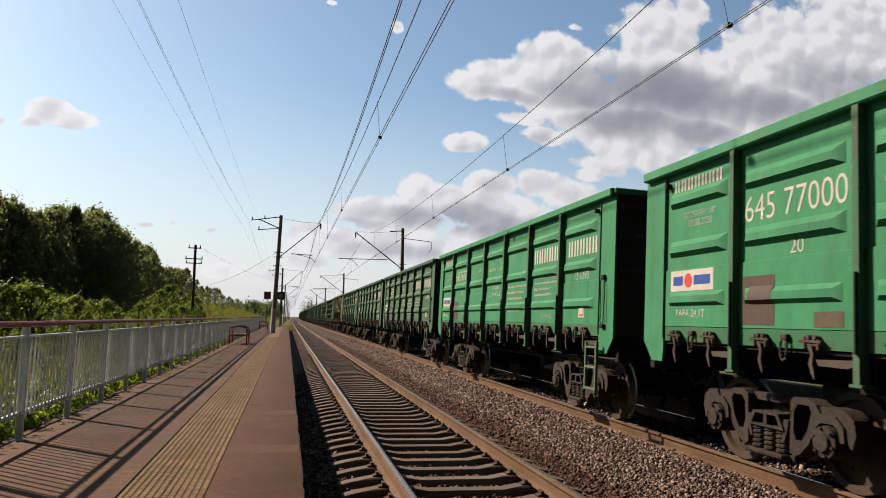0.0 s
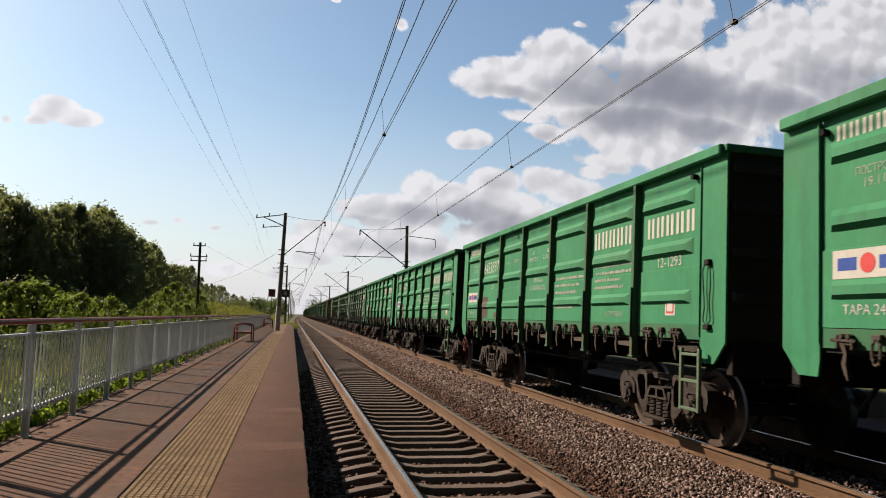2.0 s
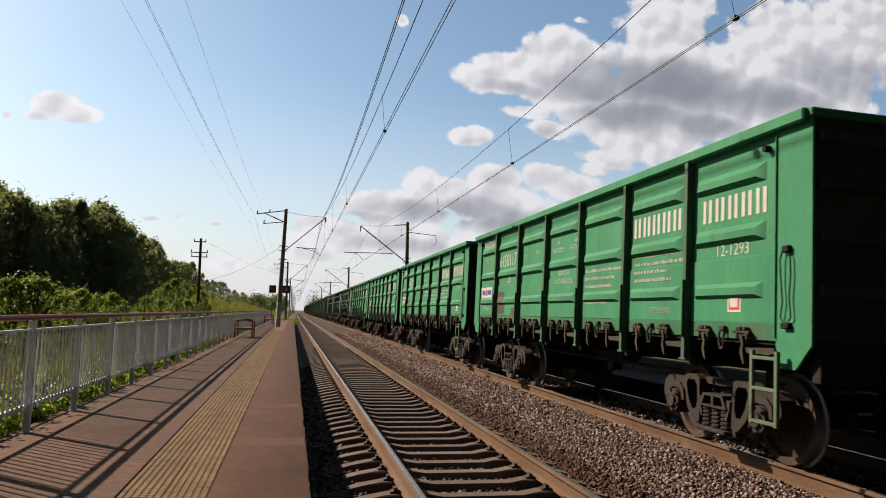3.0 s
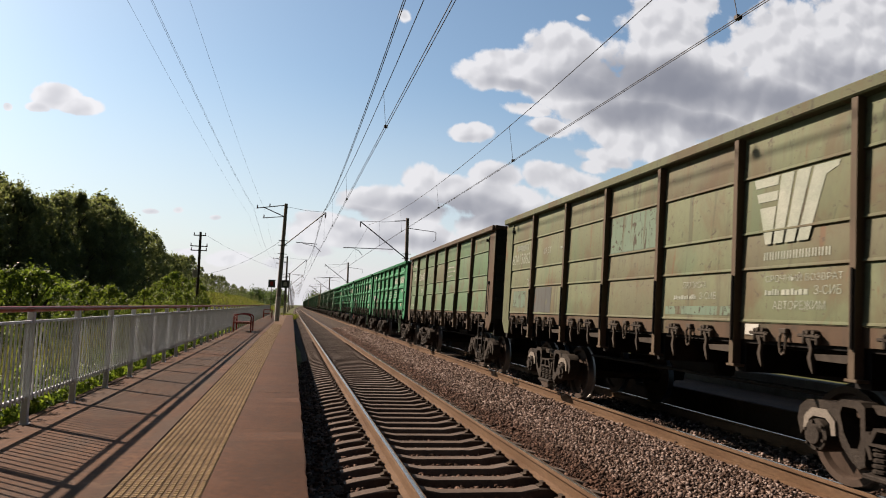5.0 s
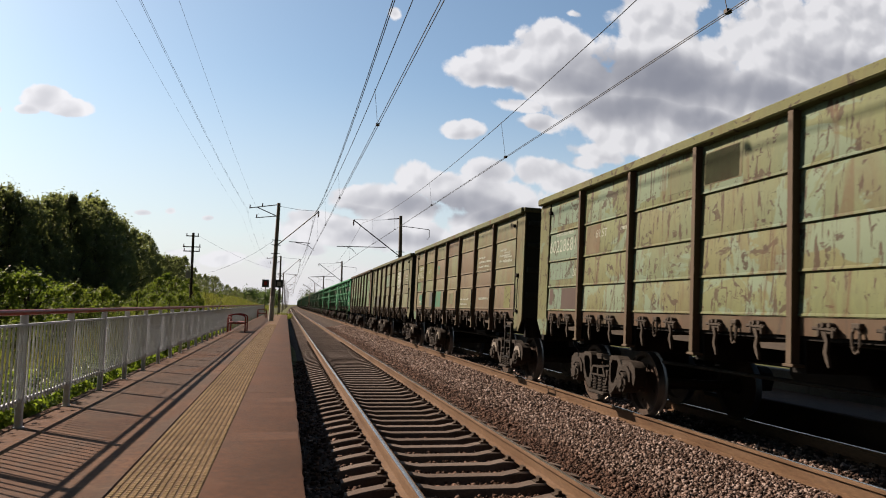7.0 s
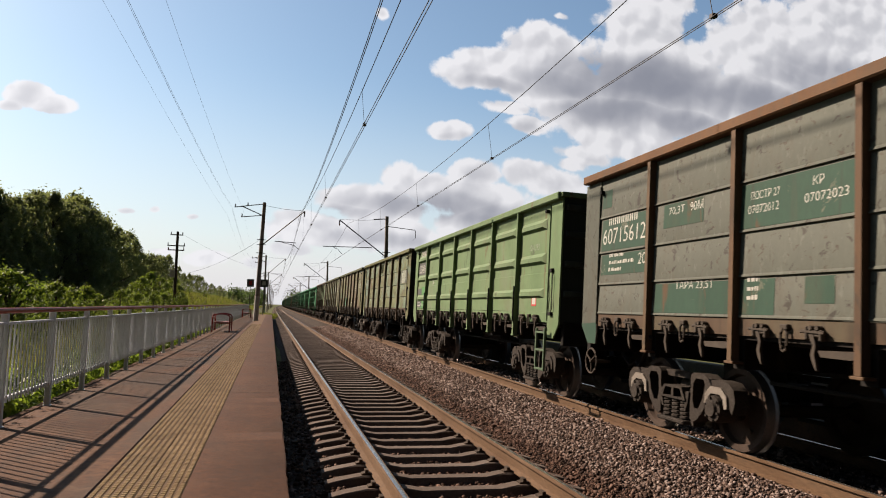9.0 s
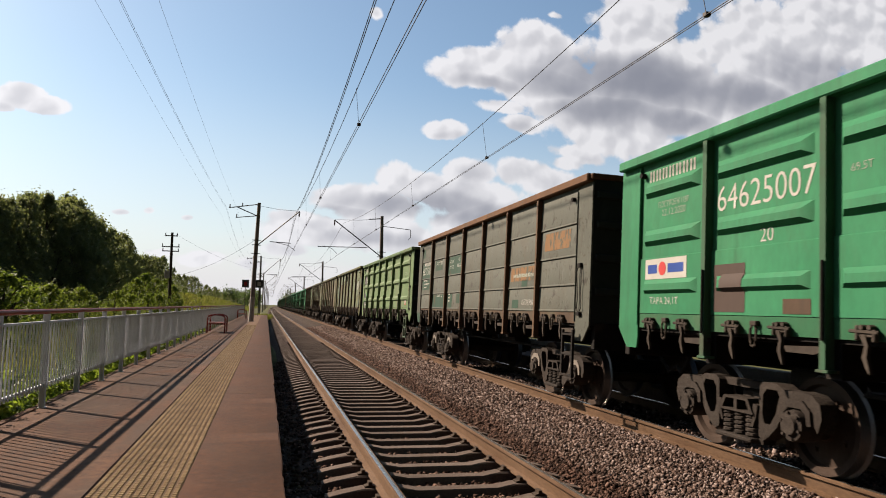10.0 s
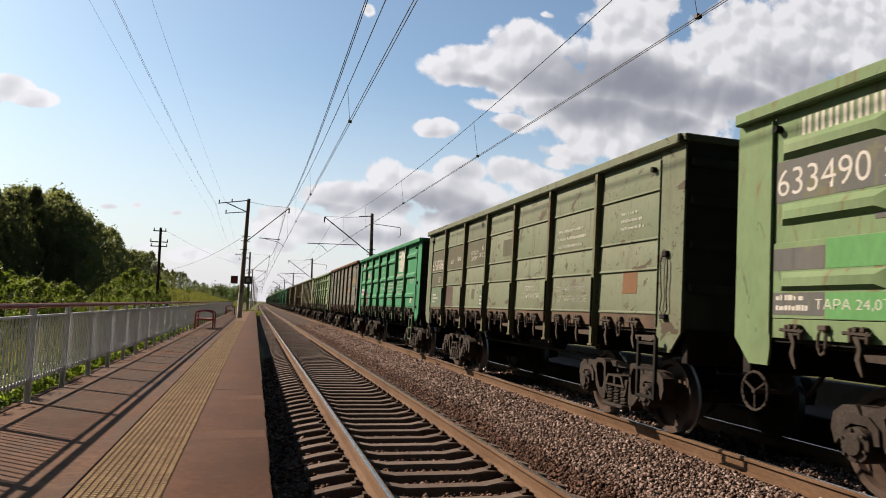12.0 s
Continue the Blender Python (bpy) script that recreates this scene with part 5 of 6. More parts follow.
def corner_geo(sign):
    """The end plate of a side, its foot cut to a slope."""
    g = Geo()
    o = [(5.775, 3.445), (HALF, 3.445), (HALF, 1.30), (HALF - 0.22, 1.06), (5.80, 1.06), (5.775, 1.20)]
    o = [(sign * y, z) for y, z in o]
    g.slab(o, WALL - 0.022, WALL + 0.006)
    g.tube([(WALL - 0.03, sign * 5.77, 1.35), (WALL - 0.03, sign * 5.77, 3.36)], 0.012, 5)
    return g


def end_wall_geo(s):
    a, c = s * (HALF - 0.03), s * (HALF - 0.09)
    return Geo().box(WALL, -WALL, min(a, c), max(a, c), 1.30, 3.50)


def end_rib_geo():
    return Geo().box(WALL + 0.05, -WALL - 0.05, 0, 0.07, 0, 0.11, 0.015)


def end_post_geo():
    return Geo().box(-0.05, 0.05, 0, 0.085, 1.3, 3.4, 0.01)


def end_cap_geo():
    return Geo().box(WALL - 0.05, -WALL + 0.05, -0.05, 0.06, 3.43, 3.515, 0.012)


def far_side_geo():
    g = Geo().box(-WALL - 0.012, -WALL, -HALF, HALF, 1.345, 3.38)
    for y in POSTS:
        g.box(-WALL, -POST, y - 0.065, y + 0.065, 1.06, 3.37)
    g.box(-WALL - 0.05, -POST + 0.01, -HALF + 0.03, HALF - 0.03, 3.365, 3.505, 0.018)
    return g


def sill_beam_geo():
    return Geo().box(-0.22, 0.22, -HALF - 0.1, HALF + 0.1, 0.92, 1.27, 0.01)


def pan_geo():
    return Geo().box(WALL + 0.02, -WALL - 0.02, -HALF + 0.05, HALF - 0.05, 1.28, 1.335)


def cross_beam_geo():
    return Geo().slab([(-0.09, 1.28), (0.09, 1.28), (0.09, 0.98), (-0.09, 0.98)], -1.43, 1.43)


def end_beam_geo(s):
    return Geo().box(-1.38, 1.38, min(s * (HALF - 0.12), s * HALF), max(s * (HALF - 0.12), s * HALF), 0.95, 1.34, 0.01)


def coupler_geo(s):
    a, b = s * HALF, s * (PITCH / 2 + 0.03)
    return Geo().box(-0.12, 0.12, min(a, b), max(a, b), 0.98, 1.22, 0.03)


def hose_geo(s):
    y = s * HALF
    return Geo().tube([(-0.35, y, 1.05), (-0.36, y + s * 0.15, 0.85), (-0.33, y + s * 0.32, 0.70), (-0.30, y + s * 0.48, 0.78)], 0.028, 6)


def tank_geo():
    return Geo().tube([(-0.55, -0.9, 0.95), (-0.55, -0.86, 0.95), (-0.55, 0.26, 0.95), (-0.55, 0.3, 0.95)], [0.13, 0.17, 0.17, 0.13], 12)


def rod_geo():
    return Geo().tube([(-0.75, -3.0, 0.82), (-0.75, 2.9, 0.82)], 0.025, 6)


def hatch_geo():
    """A floor hatch hanging at a slight slope under the bay."""
    return Geo().add([(WALL + 0.34, -0.74, 1.27), (WALL + 0.34, 0.74, 1.27), (-0.3, 0.74, 1.22), (-0.3, -0.74, 1.22), (WALL + 0.34, -0.74, 1.25), (WALL + 0.34, 0.74, 1.25), (-0.3, 0.74, 1.20), (-0.3, -0.74, 1.20)],
                     [(0, 1, 2, 3), (7, 6, 5, 4), (0, 4, 5, 1), (1, 5, 6, 2), (2, 6, 7, 3), (3, 7, 4, 0)])


def coal_floor_geo():
    return Geo().box(WALL + 0.02, -WALL - 0.02, -HALF + 0.1, HALF - 0.1, 1.35, 1.40)


def latch_geo():
    """The hinge lug, slim pointed hook and wedge that hold a floor hatch."""
    g = Geo()
    x = WALL - 0.03
    g.box(x - 0.035, x + 0.04, -0.085, 0.085, 1.345, 1.40, 0.010)
    g.box(x - 0.05, x + 0.0, -0.12, -0.085, 1.31, 1.41, 0.008)
    g.box(x - 0.05, x + 0.0, 0.05, 0.085, 1.32, 1.44, 0.008)
    g.stroke([(0.01, 1.36), (-0.025, 1.28), (-0.005, 1.19), (-0.03, 1.12), (-0.055, 1.06)], [0.055, 0.034, 0.046, 0.036, 0.008], x - 0.04, x - 0.008)
    g.tube([(x - 0.035, -0.14, 1.385), (x - 0.035, 0.14, 1.395)], 0.016, 6)
    for y in (-0.06, 0.02):
        g.tube([(x - 0.05, y, 1.425), (x + 0.01, y, 1.425)], 0.022, 6)
    return g


def latch_b_geo():
    g = latch_geo()
    x = WALL - 0.02
    g.slab([(-0.05, 1.235), (-0.50, 1.25), (-0.52, 1.205), (-0.42, 1.175), (-0.08, 1.18)], x - 0.03, x + 0.02)
    return g


def ring_geo():
    g = Geo()
    pts = [(WALL - 0.05, 0.045 * math.cos(a), 1.31 + 0.11 * math.sin(a)) for a in [2 * math.pi * i / 12 for i in range(13)]]
    return g.tube(pts, 0.014, 6, close=False).box(WALL - 0.06, WALL, -0.05, 0.05, 1.40, 1.45, 0.008)


def ladder_geo():
    g = Geo()
    x = POST - 0.01
    for y in (-0.19, 0.19):
        g.box(x - 0.02, x + 0.02, y - 0.024, y + 0.024, 0.50, 1.22, 0.005)
    for z in (0.51, 0.83, 1.13):
        g.box(x - 0.02, x + 0.03, -0.19, 0.19, z, z + 0.035, 0.005)
    return g


def cord_geo():
    g = Geo()
    x = WALL - 0.05
    pts = [(x, 0.05, 2.20), (x - 0.01, 0.075, 2.1), (x, 0.07, 1.9), (x, 0.045, 1.7), (x, 0.075, 1.55), (x, 0.0, 1.47), (x, -0.075, 1.55), (x, -0.05, 1.75), (x, -0.07, 1.95), (x, -0.06, 2.12), (x, 0.0, 2.21), (x, 0.05, 2.20)]
    return g.tube(pts, 0.008, 6).box(x - 0.02, WALL, -0.05, 0.05, 2.17, 2.24, 0.01).box(x - 0.02, WALL, -0.06, 0.06, 1.44, 1.50, 0.01)


def side_frame_geo(x0, x1):
    """A cast bogie side: two arms arched over the axle boxes, each with a window, joined by chords set further in."""
    arm = [(-1.15, 0.44), (-1.20, 0.58), (-1.175, 0.71), (-1.07, 0.785), (-0.90, 0.80), (-0.77, 0.79), (-0.70, 0.795), (-0.61, 0.84), (-0.40, 0.84), (-0.345, 0.80), (-0.335, 0.55), (-0.335, 0.29),
           (-0.40, 0.255), (-0.48, 0.30), (-0.60, 0.41), (-0.655, 0.51), (-0.69, 0.63), (-0.76, 0.695), (-0.96, 0.70), (-1.06, 0.655), (-1.105, 0.50)]
    window = [(-0.640, 0.715), (-0.605, 0.775), (-0.45, 0.775), (-0.395, 0.71), (-0.385, 0.52), (-0.42, 0.425), (-0.50, 0.420), (-0.585, 0.54)]
    g = Geo()
    for s in (1, -1):
        g.pierced([[(s * y, z) for y, z in lp][::s] for lp in (arm, window)], x0, x1)
    inner = 0.09 if x0 < 0 else -0.09
    g.box(x0 + max(inner, 0), x1 + min(inner, 0), -0.36, 0.36, 0.745, 0.825)
    return g.box(x0 + max(inner, 0) * 0.4, x1 + min(inner, 0) * 0.4, -0.36, 0.36, 0.20, 0.255)


def adapter_geo():
    """The worn bearing cap between the frame and an axle box."""
    return Geo().stroke([(-0.19, 0.02), (-0.17, 0.14), (-0.09, 0.205), (0.09, 0.205), (0.17, 0.14), (0.19, 0.02)], [0.05, 0.07, 0.08, 0.08, 0.07, 0.05], -1.155, -1.0)


def spring_geo():
    pts = []
    for i in range(5 * 10 + 1):
        a = 2 * math.pi * i / 10
        pts.append((-1.05 + 0.082 * math.cos(a), 0.082 * math.sin(a), 0.255 + 0.235 * i / 50))
    return Geo().tube(pts, 0.024, 6)


def cap_geo():
    """The hollow end of the bolster above the springs."""
    rim = [(-0.29, 0.490), (-0.20, 0.645), (0.20, 0.645), (0.29, 0.490)]
    hole = [(0.025, 0.515), (0.025, 0.620), (0.165, 0.620), (0.225, 0.515)]
    return Geo().pierced([rim, hole, [(-y, z) for y, z in reversed(hole)]], -1.17, -0.96)


def seat_geo():
    return Geo().box(-1.20, -0.88, -0.30, 0.30, 0.205, 0.252, 0.012)


def bolster_geo():
    g = Geo().box(-0.94, 0.94, -0.21, 0.21, 0.50, 0.72, 0.03)
    g.box(-0.30, 0.30, -0.25, 0.25, 0.70, 0.95, 0.03)
    return g


def wedge_geo(s):
    return Geo().stroke([(s * 0.30, 0.60), (s * 0.29, 0.48), (s * 0.25, 0.37)], [0.07, 0.05, 0.03], -1.15, -1.05)


def axle_box_geo():
    g = Geo()
    for k in range(6):
        a = math.pi * k / 3 + 0.3
        g.tube([(-1.215, 0.125 * math.cos(a), 0.125 * math.sin(a)), (-1.18, 0.125 * math.cos(a), 0.125 * math.sin(a))], 0.016, 6)
    return g.lathe([(-1.225, 0.0), (-1.225, 0.085), (-1.195, 0.10), (-1.19, 0.145), (-1.12, 0.155), (-0.95, 0.15)], 18)


def wheelset_geo(n=40):
    g = Geo()
    for s in (-1, 1):
        prof = [(s * 0.83, 0.0), (s * 0.84, 0.13), (s * 0.80, 0.15), (s * 0.775, 0.38), (s * 0.83, 0.40), (s * 0.835, 0.465)]
        g.lathe(prof, n, 0)
        g.lathe([(s * 0.835, 0.465), (s * 0.735, 0.477), (s * 0.715, 0.505), (s * 0.70, 0.50)], n, 1)
        g.lathe([(s * 0.70, 0.50), (s * 0.70, 0.40), (s * 0.74, 0.37), (s * 0.74, 0.13), (s * 0.68, 0.1), (s * 0.62, 0.08)], n, 0)
        for i in range(4):                               # cast marks and drain holes on the disc
            a = math.pi * i / 2 + 0.4
            g.box(s * 0.800 - 0.012, s * 0.800 + 0.012, 0.27 * math.cos(a) - 0.02, 0.27 * math.cos(a) + 0.02, 0.27 * math.sin(a) - 0.02, 0.27 * math.sin(a) + 0.02)
    g.tube([(-1.1, 0, 0), (1.1, 0, 0)], 0.075, 10)
    return g


def shoe_geo():
    g = Geo()
    g.stroke([(-0.42, 0.18), (-0.41, 0.30), (-0.41, 0.44)], [0.05, 0.07, 0.05], -0.85, -0.73)
    return g.stroke([(-0.41, 0.30), (-0.32, 0.34), (-0.2, 0.40)], 0.035, -0.8, -0.77)


WHEELSETS = []


def add_bogie(w, y, detail, turning, pads):
    b = part("bogie", shared("bogie", M["bogie"], lambda: side_frame_geo(-1.13, -0.95)), None, w, "dusty cast-steel bogie", at=pose(0, y, 0))
    part("side_frame", shared("side_frame", M["bogie"], lambda: side_frame_geo(0.95, 1.13)), None, b)
    part("bolster", shared("bolster", M["bogie"], bolster_geo), None, b)
    if detail:
        for s in (-1, 0, 1):
            part("spring", shared("spring", M["bogie"], spring_geo), None, b, at=pose(0, s * 0.19, 0))
        for s in (-1, 1):
            part("friction_wedge", shared(f"friction_wedge{s}", M["bogie"], lambda: wedge_geo(s)), None, b)
        part("spring_cap", shared("spring_cap", M["bogie"], cap_geo), None, b)
        part("spring_seat", shared("spring_seat", M["bogie"], seat_geo), None, b)
        part("brake_shoe", shared("brake_shoe", M["wheel"], shoe_geo), None, b)
    for s in (-1, 1):
        ws = part("wheelset", shared("wheelset" if turning else "far_wheelset", [M["wheel"], M["tread"]], lambda: wheelset_geo(40 if turning else 14)), None, b, at=pose(0, s * 0.875, 0.475))
        if turning:
            WHEELSETS.append((ws, s * 0.875))
        if detail:
            part("axle_box", shared("axle_box", M["bogie"], axle_box_geo), None, b, at=pose(0, s * 0.875, 0.475))
            part("bearing_adapter", shared("bearing_adapter", pads, adapter_geo), None, b, at=pose(0, s * 0.875, 0.475))


LAPS = {"plain": (1.495, 2.03, 2.40, 2.99, 3.445), "lapped": (1.495, 1.905, 2.36, 2.87, 3.445)}
LAPPED = {}                                   # wagon name: the heights of its sheets


def row_of(w, z, high):
    """The foot and head of the sheet that a mark of that height lies on."""
    rows = LAPPED[w.name]
    k = max(i for i in range(4) if rows[i] <= z + high * 0.5 or i == 0)
    return rows[k], rows[k + 1]


def on_side(w, y, z, high, lift):
    """The pose of a mark of that height on the side of a wagon, laid against its sheet."""
    if w.name not in LAPPED:
        return pose(WALL - (0.0 if z > 2.185 else 0.014) - lift, y, z)
    a, b = row_of(w, z, high)
    slope = 0.014 / (b - a - 0.032)
    x = WALL - 0.006 - slope * (b - 0.02 - z)
    return pose(x - lift, y, z, 0, math.degrees(math.atan(slope)), 0)


def put_text(w, words, y, z, height, mat="white", width=None, name="lettering", lift=0.0038):
    k = ("text", words, height, mat, width)
    if k not in meshes:
        meshes[k] = text_mesh(words, height, M[mat], width)
    part(name, meshes[k], None, w, at=on_side(w, y, z, height, lift))


def put_bar(w, y, z, width, height, mat, name="marking", lift=0.002, thick=0.001):
    if w.name in LAPPED and name == "repainted_patch":          # a patch keeps to its sheet, or covers all of it
        a, b = row_of(w, z, height)
        lo, hi = max(z, a + 0.036), min(z + height, b - 0.022)
        if hi - lo > 0.7 * (b - a):
            lo, hi = a + 0.036, b - 0.022
        z, height = lo, hi - lo
    g = Geo().box(-thick, 0, -width, 0, 0, height)
    part(name, g, mat, w, at=on_side(w, y, z, height, lift))


def put_lines(w, y, z, widths, height, gap, mat, name="worn_text_line", lift=0.0038):
    """Rows of worn small print as plain dashes."""
    rng = random.Random(int(y * 100 + z * 10))
    for i, wd in enumerate(widths):
        g = Geo()
        a = 0.0
        while a < wd:
            k = min(rng.choice((0.022, 0.03, 0.04, 0.055)), wd - a)
            g.box(-0.001, 0, -a - k, -a, 0, height * rng.choice((0.5, 0.62, 0.7)))
            a += k + rng.choice((0.012, 0.012, 0.016, 0.035))
        tagged(part(name, g, mat, w, at=on_side(w, y, z - i * gap, height, lift)), kind="stuff")


def put_blocks(w, y, z, count, width, height, mat, name="painted_name", lift=0.0038):
    """A company name as a row of plain upright bars, two to a letter."""
    g = Geo()
    s = width / count
    t = s * 0.24
    for i in range(count):
        for a in (0.0, s * 0.46):
            g.box(-0.001, 0, -i * s - a - t, -i * s - a, 0, height)
    tagged(part(name, g, mat, w, at=on_side(w, y, z, height, lift)), kind="stuff")


def put_stripes(w, y, z, mat, scale=1.0, lift=0.0038):
    """A slanting striped emblem, drawn as plain bars."""
    k = scale
    bars = [[(0, 0.80), (-0.46, 0.80), (-0.45, 0.69), (-0.04, 0.69)], [(-0.06, 0.62), (-0.45, 0.62), (-0.44, 0.51), (-0.10, 0.51)], [(-0.13, 0.44), (-0.43, 0.44), (-0.36, 0.0), (-0.26, 0.0)],
            [(-0.50, 0.80), (-0.72, 0.80), (-0.56, 0.0), (-0.40, 0.0)], [(-0.77, 0.80), (-0.99, 0.80), (-0.76, 0.0), (-0.60, 0.0)], [(-1.04, 0.80), (-1.42, 0.80), (-1.40, 0.74), (-1.22, 0.68), (-0.98, 0.0), (-0.80, 0.0)]]
    g = Geo()
    for o in bars:
        g.pierced([[(a * k, c * k) for a, c in o]], -0.001, 0)
    part("emblem", g, mat, w, at=on_side(w, y, z, 0.8 * k, lift))


def sticker(w, y, z):
    put_bar(w, y, z, 0.92, 0.25, M["white"], "sticker")
    put_bar(w, y - 0.06, z + 0.07, 0.22, 0.11, M["logo_blue"], "sticker_bar", 0.003)
    g = Geo().lathe([(-0.002, 0.0), (-0.002, 0.085), (0.0, 0.085)], 14)
    part("sticker_disc", g, M["logo_red"], w, at=on_side(w, y - 0.40, z + 0.125, 0.1, 0.004))
    put_bar(w, y - 0.52, z + 0.07, 0.34, 0.11, M["logo_blue"], "sticker_bar", 0.003)


def add_wagon(i, style, colour, label, detail=True, number="", trim=None, extra=None, posts=None, corner=None):
    w = thing("coal_wagon", label, "freight wagon", "wagons of the coal train")
    if style in LAPS:
        LAPPED[w.name] = LAPS[style]
    body, edge = PAINT[colour], PAINT[trim or colour]
    if "green" in colour:
        posts = "grimy_green"
    low = PAINT["dusty"] if colour == "green" else body if style == "ribbed" else PAINT["sill"]
    for k, (a, b) in enumerate(BAYS):
        c, h = (a + b) / 2, (a - b) / 2
        size = f"_{round(h * 100)}"
        if style == "ribbed":
            p = part("side_panel", shared("side_panel" + size, body, lambda: panel_geo(h)), None, w, at=pose(0, c, 0))
            for zb in RIB_FEET:
                if i > -16 and not (i == 9 and k == 5 and zb > 2.9):
                    part("rib", shared(f"rib{size}_{round(zb * 100)}", body, lambda: rib_geo(h, zb)), None, p)
        else:
            for z0, z1 in zip(LAPS[style], LAPS[style][1:]):
                part("side_sheet", shared(f"side_sheet_{round(z0 * 100)}" + size, body, lambda: sheet(h, z0, z1)), None, w, at=pose(0, c, 0))
        part("sill_sheet", shared("sill_sheet" + size, low, lambda: sill_geo(h)), None, w, at=pose(0, c, 0))
    for y in POSTS:
        p = part("side_post", shared("side_post", PAINT[posts] if posts else edge, post_geo), None, w, at=pose(0, y, 0))
        if detail:
            part("post_foot", shared("post_foot", PAINT[posts] if posts else edge, post_foot_geo), None, p)
            if style != "lapped":
                part("post_rod", shared("post_rod", M["underframe"], post_rod_geo), None, p)
    rise = 0.058 if style in LAPS else 0.0                      # the older wagons stand a little taller
    part("top_chord", shared("top_chord", edge, chord_geo), None, w, at=pose(0, 0, rise))
    for s, nm in ((1, "a"), (-1, "b")):
        part("corner_plate", shared("corner_plate_" + nm, PAINT[corner] if corner else body, lambda: corner_geo(s)), None, w)
        e = part("end_wall", shared("end_wall_" + nm, PAINT["shaded_end"], lambda: end_wall_geo(s)), None, w, "end wall painted dark for its shade")
        face = pose(0, s * (HALF - 0.03), 0, 0, 0, 0 if s > 0 else 180)
        part("end_cap", shared("end_cap", edge, end_cap_geo), None, w, at=face @ pose(0, 0, rise))
        if detail:
            for z in (1.75, 2.25, 2.75, 3.2):
                part("end_rib", shared("end_rib", PAINT["shaded_end"], end_rib_geo), None, e, at=face @ pose(0, 0, z))
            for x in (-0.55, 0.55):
                part("end_post", shared("end_post", PAINT["shaded_end"], end_post_geo), None, e, at=face @ pose(x, 0, 0))
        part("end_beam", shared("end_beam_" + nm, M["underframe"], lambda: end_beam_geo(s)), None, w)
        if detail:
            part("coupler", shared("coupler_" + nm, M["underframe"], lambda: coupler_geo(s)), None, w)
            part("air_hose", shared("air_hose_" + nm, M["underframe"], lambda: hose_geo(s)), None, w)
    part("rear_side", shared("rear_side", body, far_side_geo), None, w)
    part("centre_sill", shared("centre_sill", M["underframe"], sill_beam_geo), None, w, "near-black centre sill")
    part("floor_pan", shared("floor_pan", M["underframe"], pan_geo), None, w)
    part("floor", shared("floor", M["inside"], coal_floor_geo), None, w)
    if detail:
        for y in POSTS:
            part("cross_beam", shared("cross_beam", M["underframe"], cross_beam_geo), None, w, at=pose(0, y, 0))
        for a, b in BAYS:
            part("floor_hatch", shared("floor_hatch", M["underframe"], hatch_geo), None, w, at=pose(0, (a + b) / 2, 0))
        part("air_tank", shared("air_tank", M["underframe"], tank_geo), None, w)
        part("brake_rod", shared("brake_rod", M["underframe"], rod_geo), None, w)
    for y in (4.2, -4.2):
        add_bogie(w, y, detail, -2 <= i <= 12, M["concrete"] if i in (4, 5, 8) else M["bogie"])
    part("ladder", shared("ladder", PAINT["sage"] if style == "ribbed" else M["underframe"], ladder_geo), None, w, at=pose(0, -5.72, 0))
    if detail:
        for a, b in BAYS:
            c = (a + b) / 2
            part("hatch_latch", shared("hatch_latch", M["latch"], latch_geo), None, w, at=pose(0, c + 0.42, 0))
            part("hatch_latch", shared("hatch_latch_b", M["latch"], latch_b_geo), None, w, at=pose(0, c - 0.30, 0))
            part("hatch_ring", shared("hatch_ring", M["latch"], ring_geo), None, w, at=pose(0, c + 0.08, 0))
        part("brake_cord", shared("brake_cord", M["underframe"], cord_geo), None, w, "black looped cord", at=pose(0, -5.95, 0))
        for y in (5.70, -5.62):
            part("towing_eye", shared("towing_eye", M["underframe"], lambda: Geo().tube([(WALL - 0.07, 0, 3.26), (WALL + 0.01, 0, 3.26)], 0.035, 8)), None, w, at=pose(0, y, 0))
        if extra:
            extra(w, number)
    else:
        row = Geo()
        for a, b in BAYS:
            for d in (0.42, -0.30):
                y = (a + b) / 2 + d
                row.box(WALL - 0.07, WALL, y - 0.12, y + 0.12, 1.08, 1.45)
        part("latch_row", shared("latch_row", M["latch"], lambda: row), None, w)
    WAGONS.append((w, i))
    return w


WAGONS = []


BUILT = {"64501174": "19.11.2020", "64538978": "06.10.2020", "64625007": "12.12.2020"}
CHECKED = {"64501174": ("24.12.2022", "24.12.2030")}


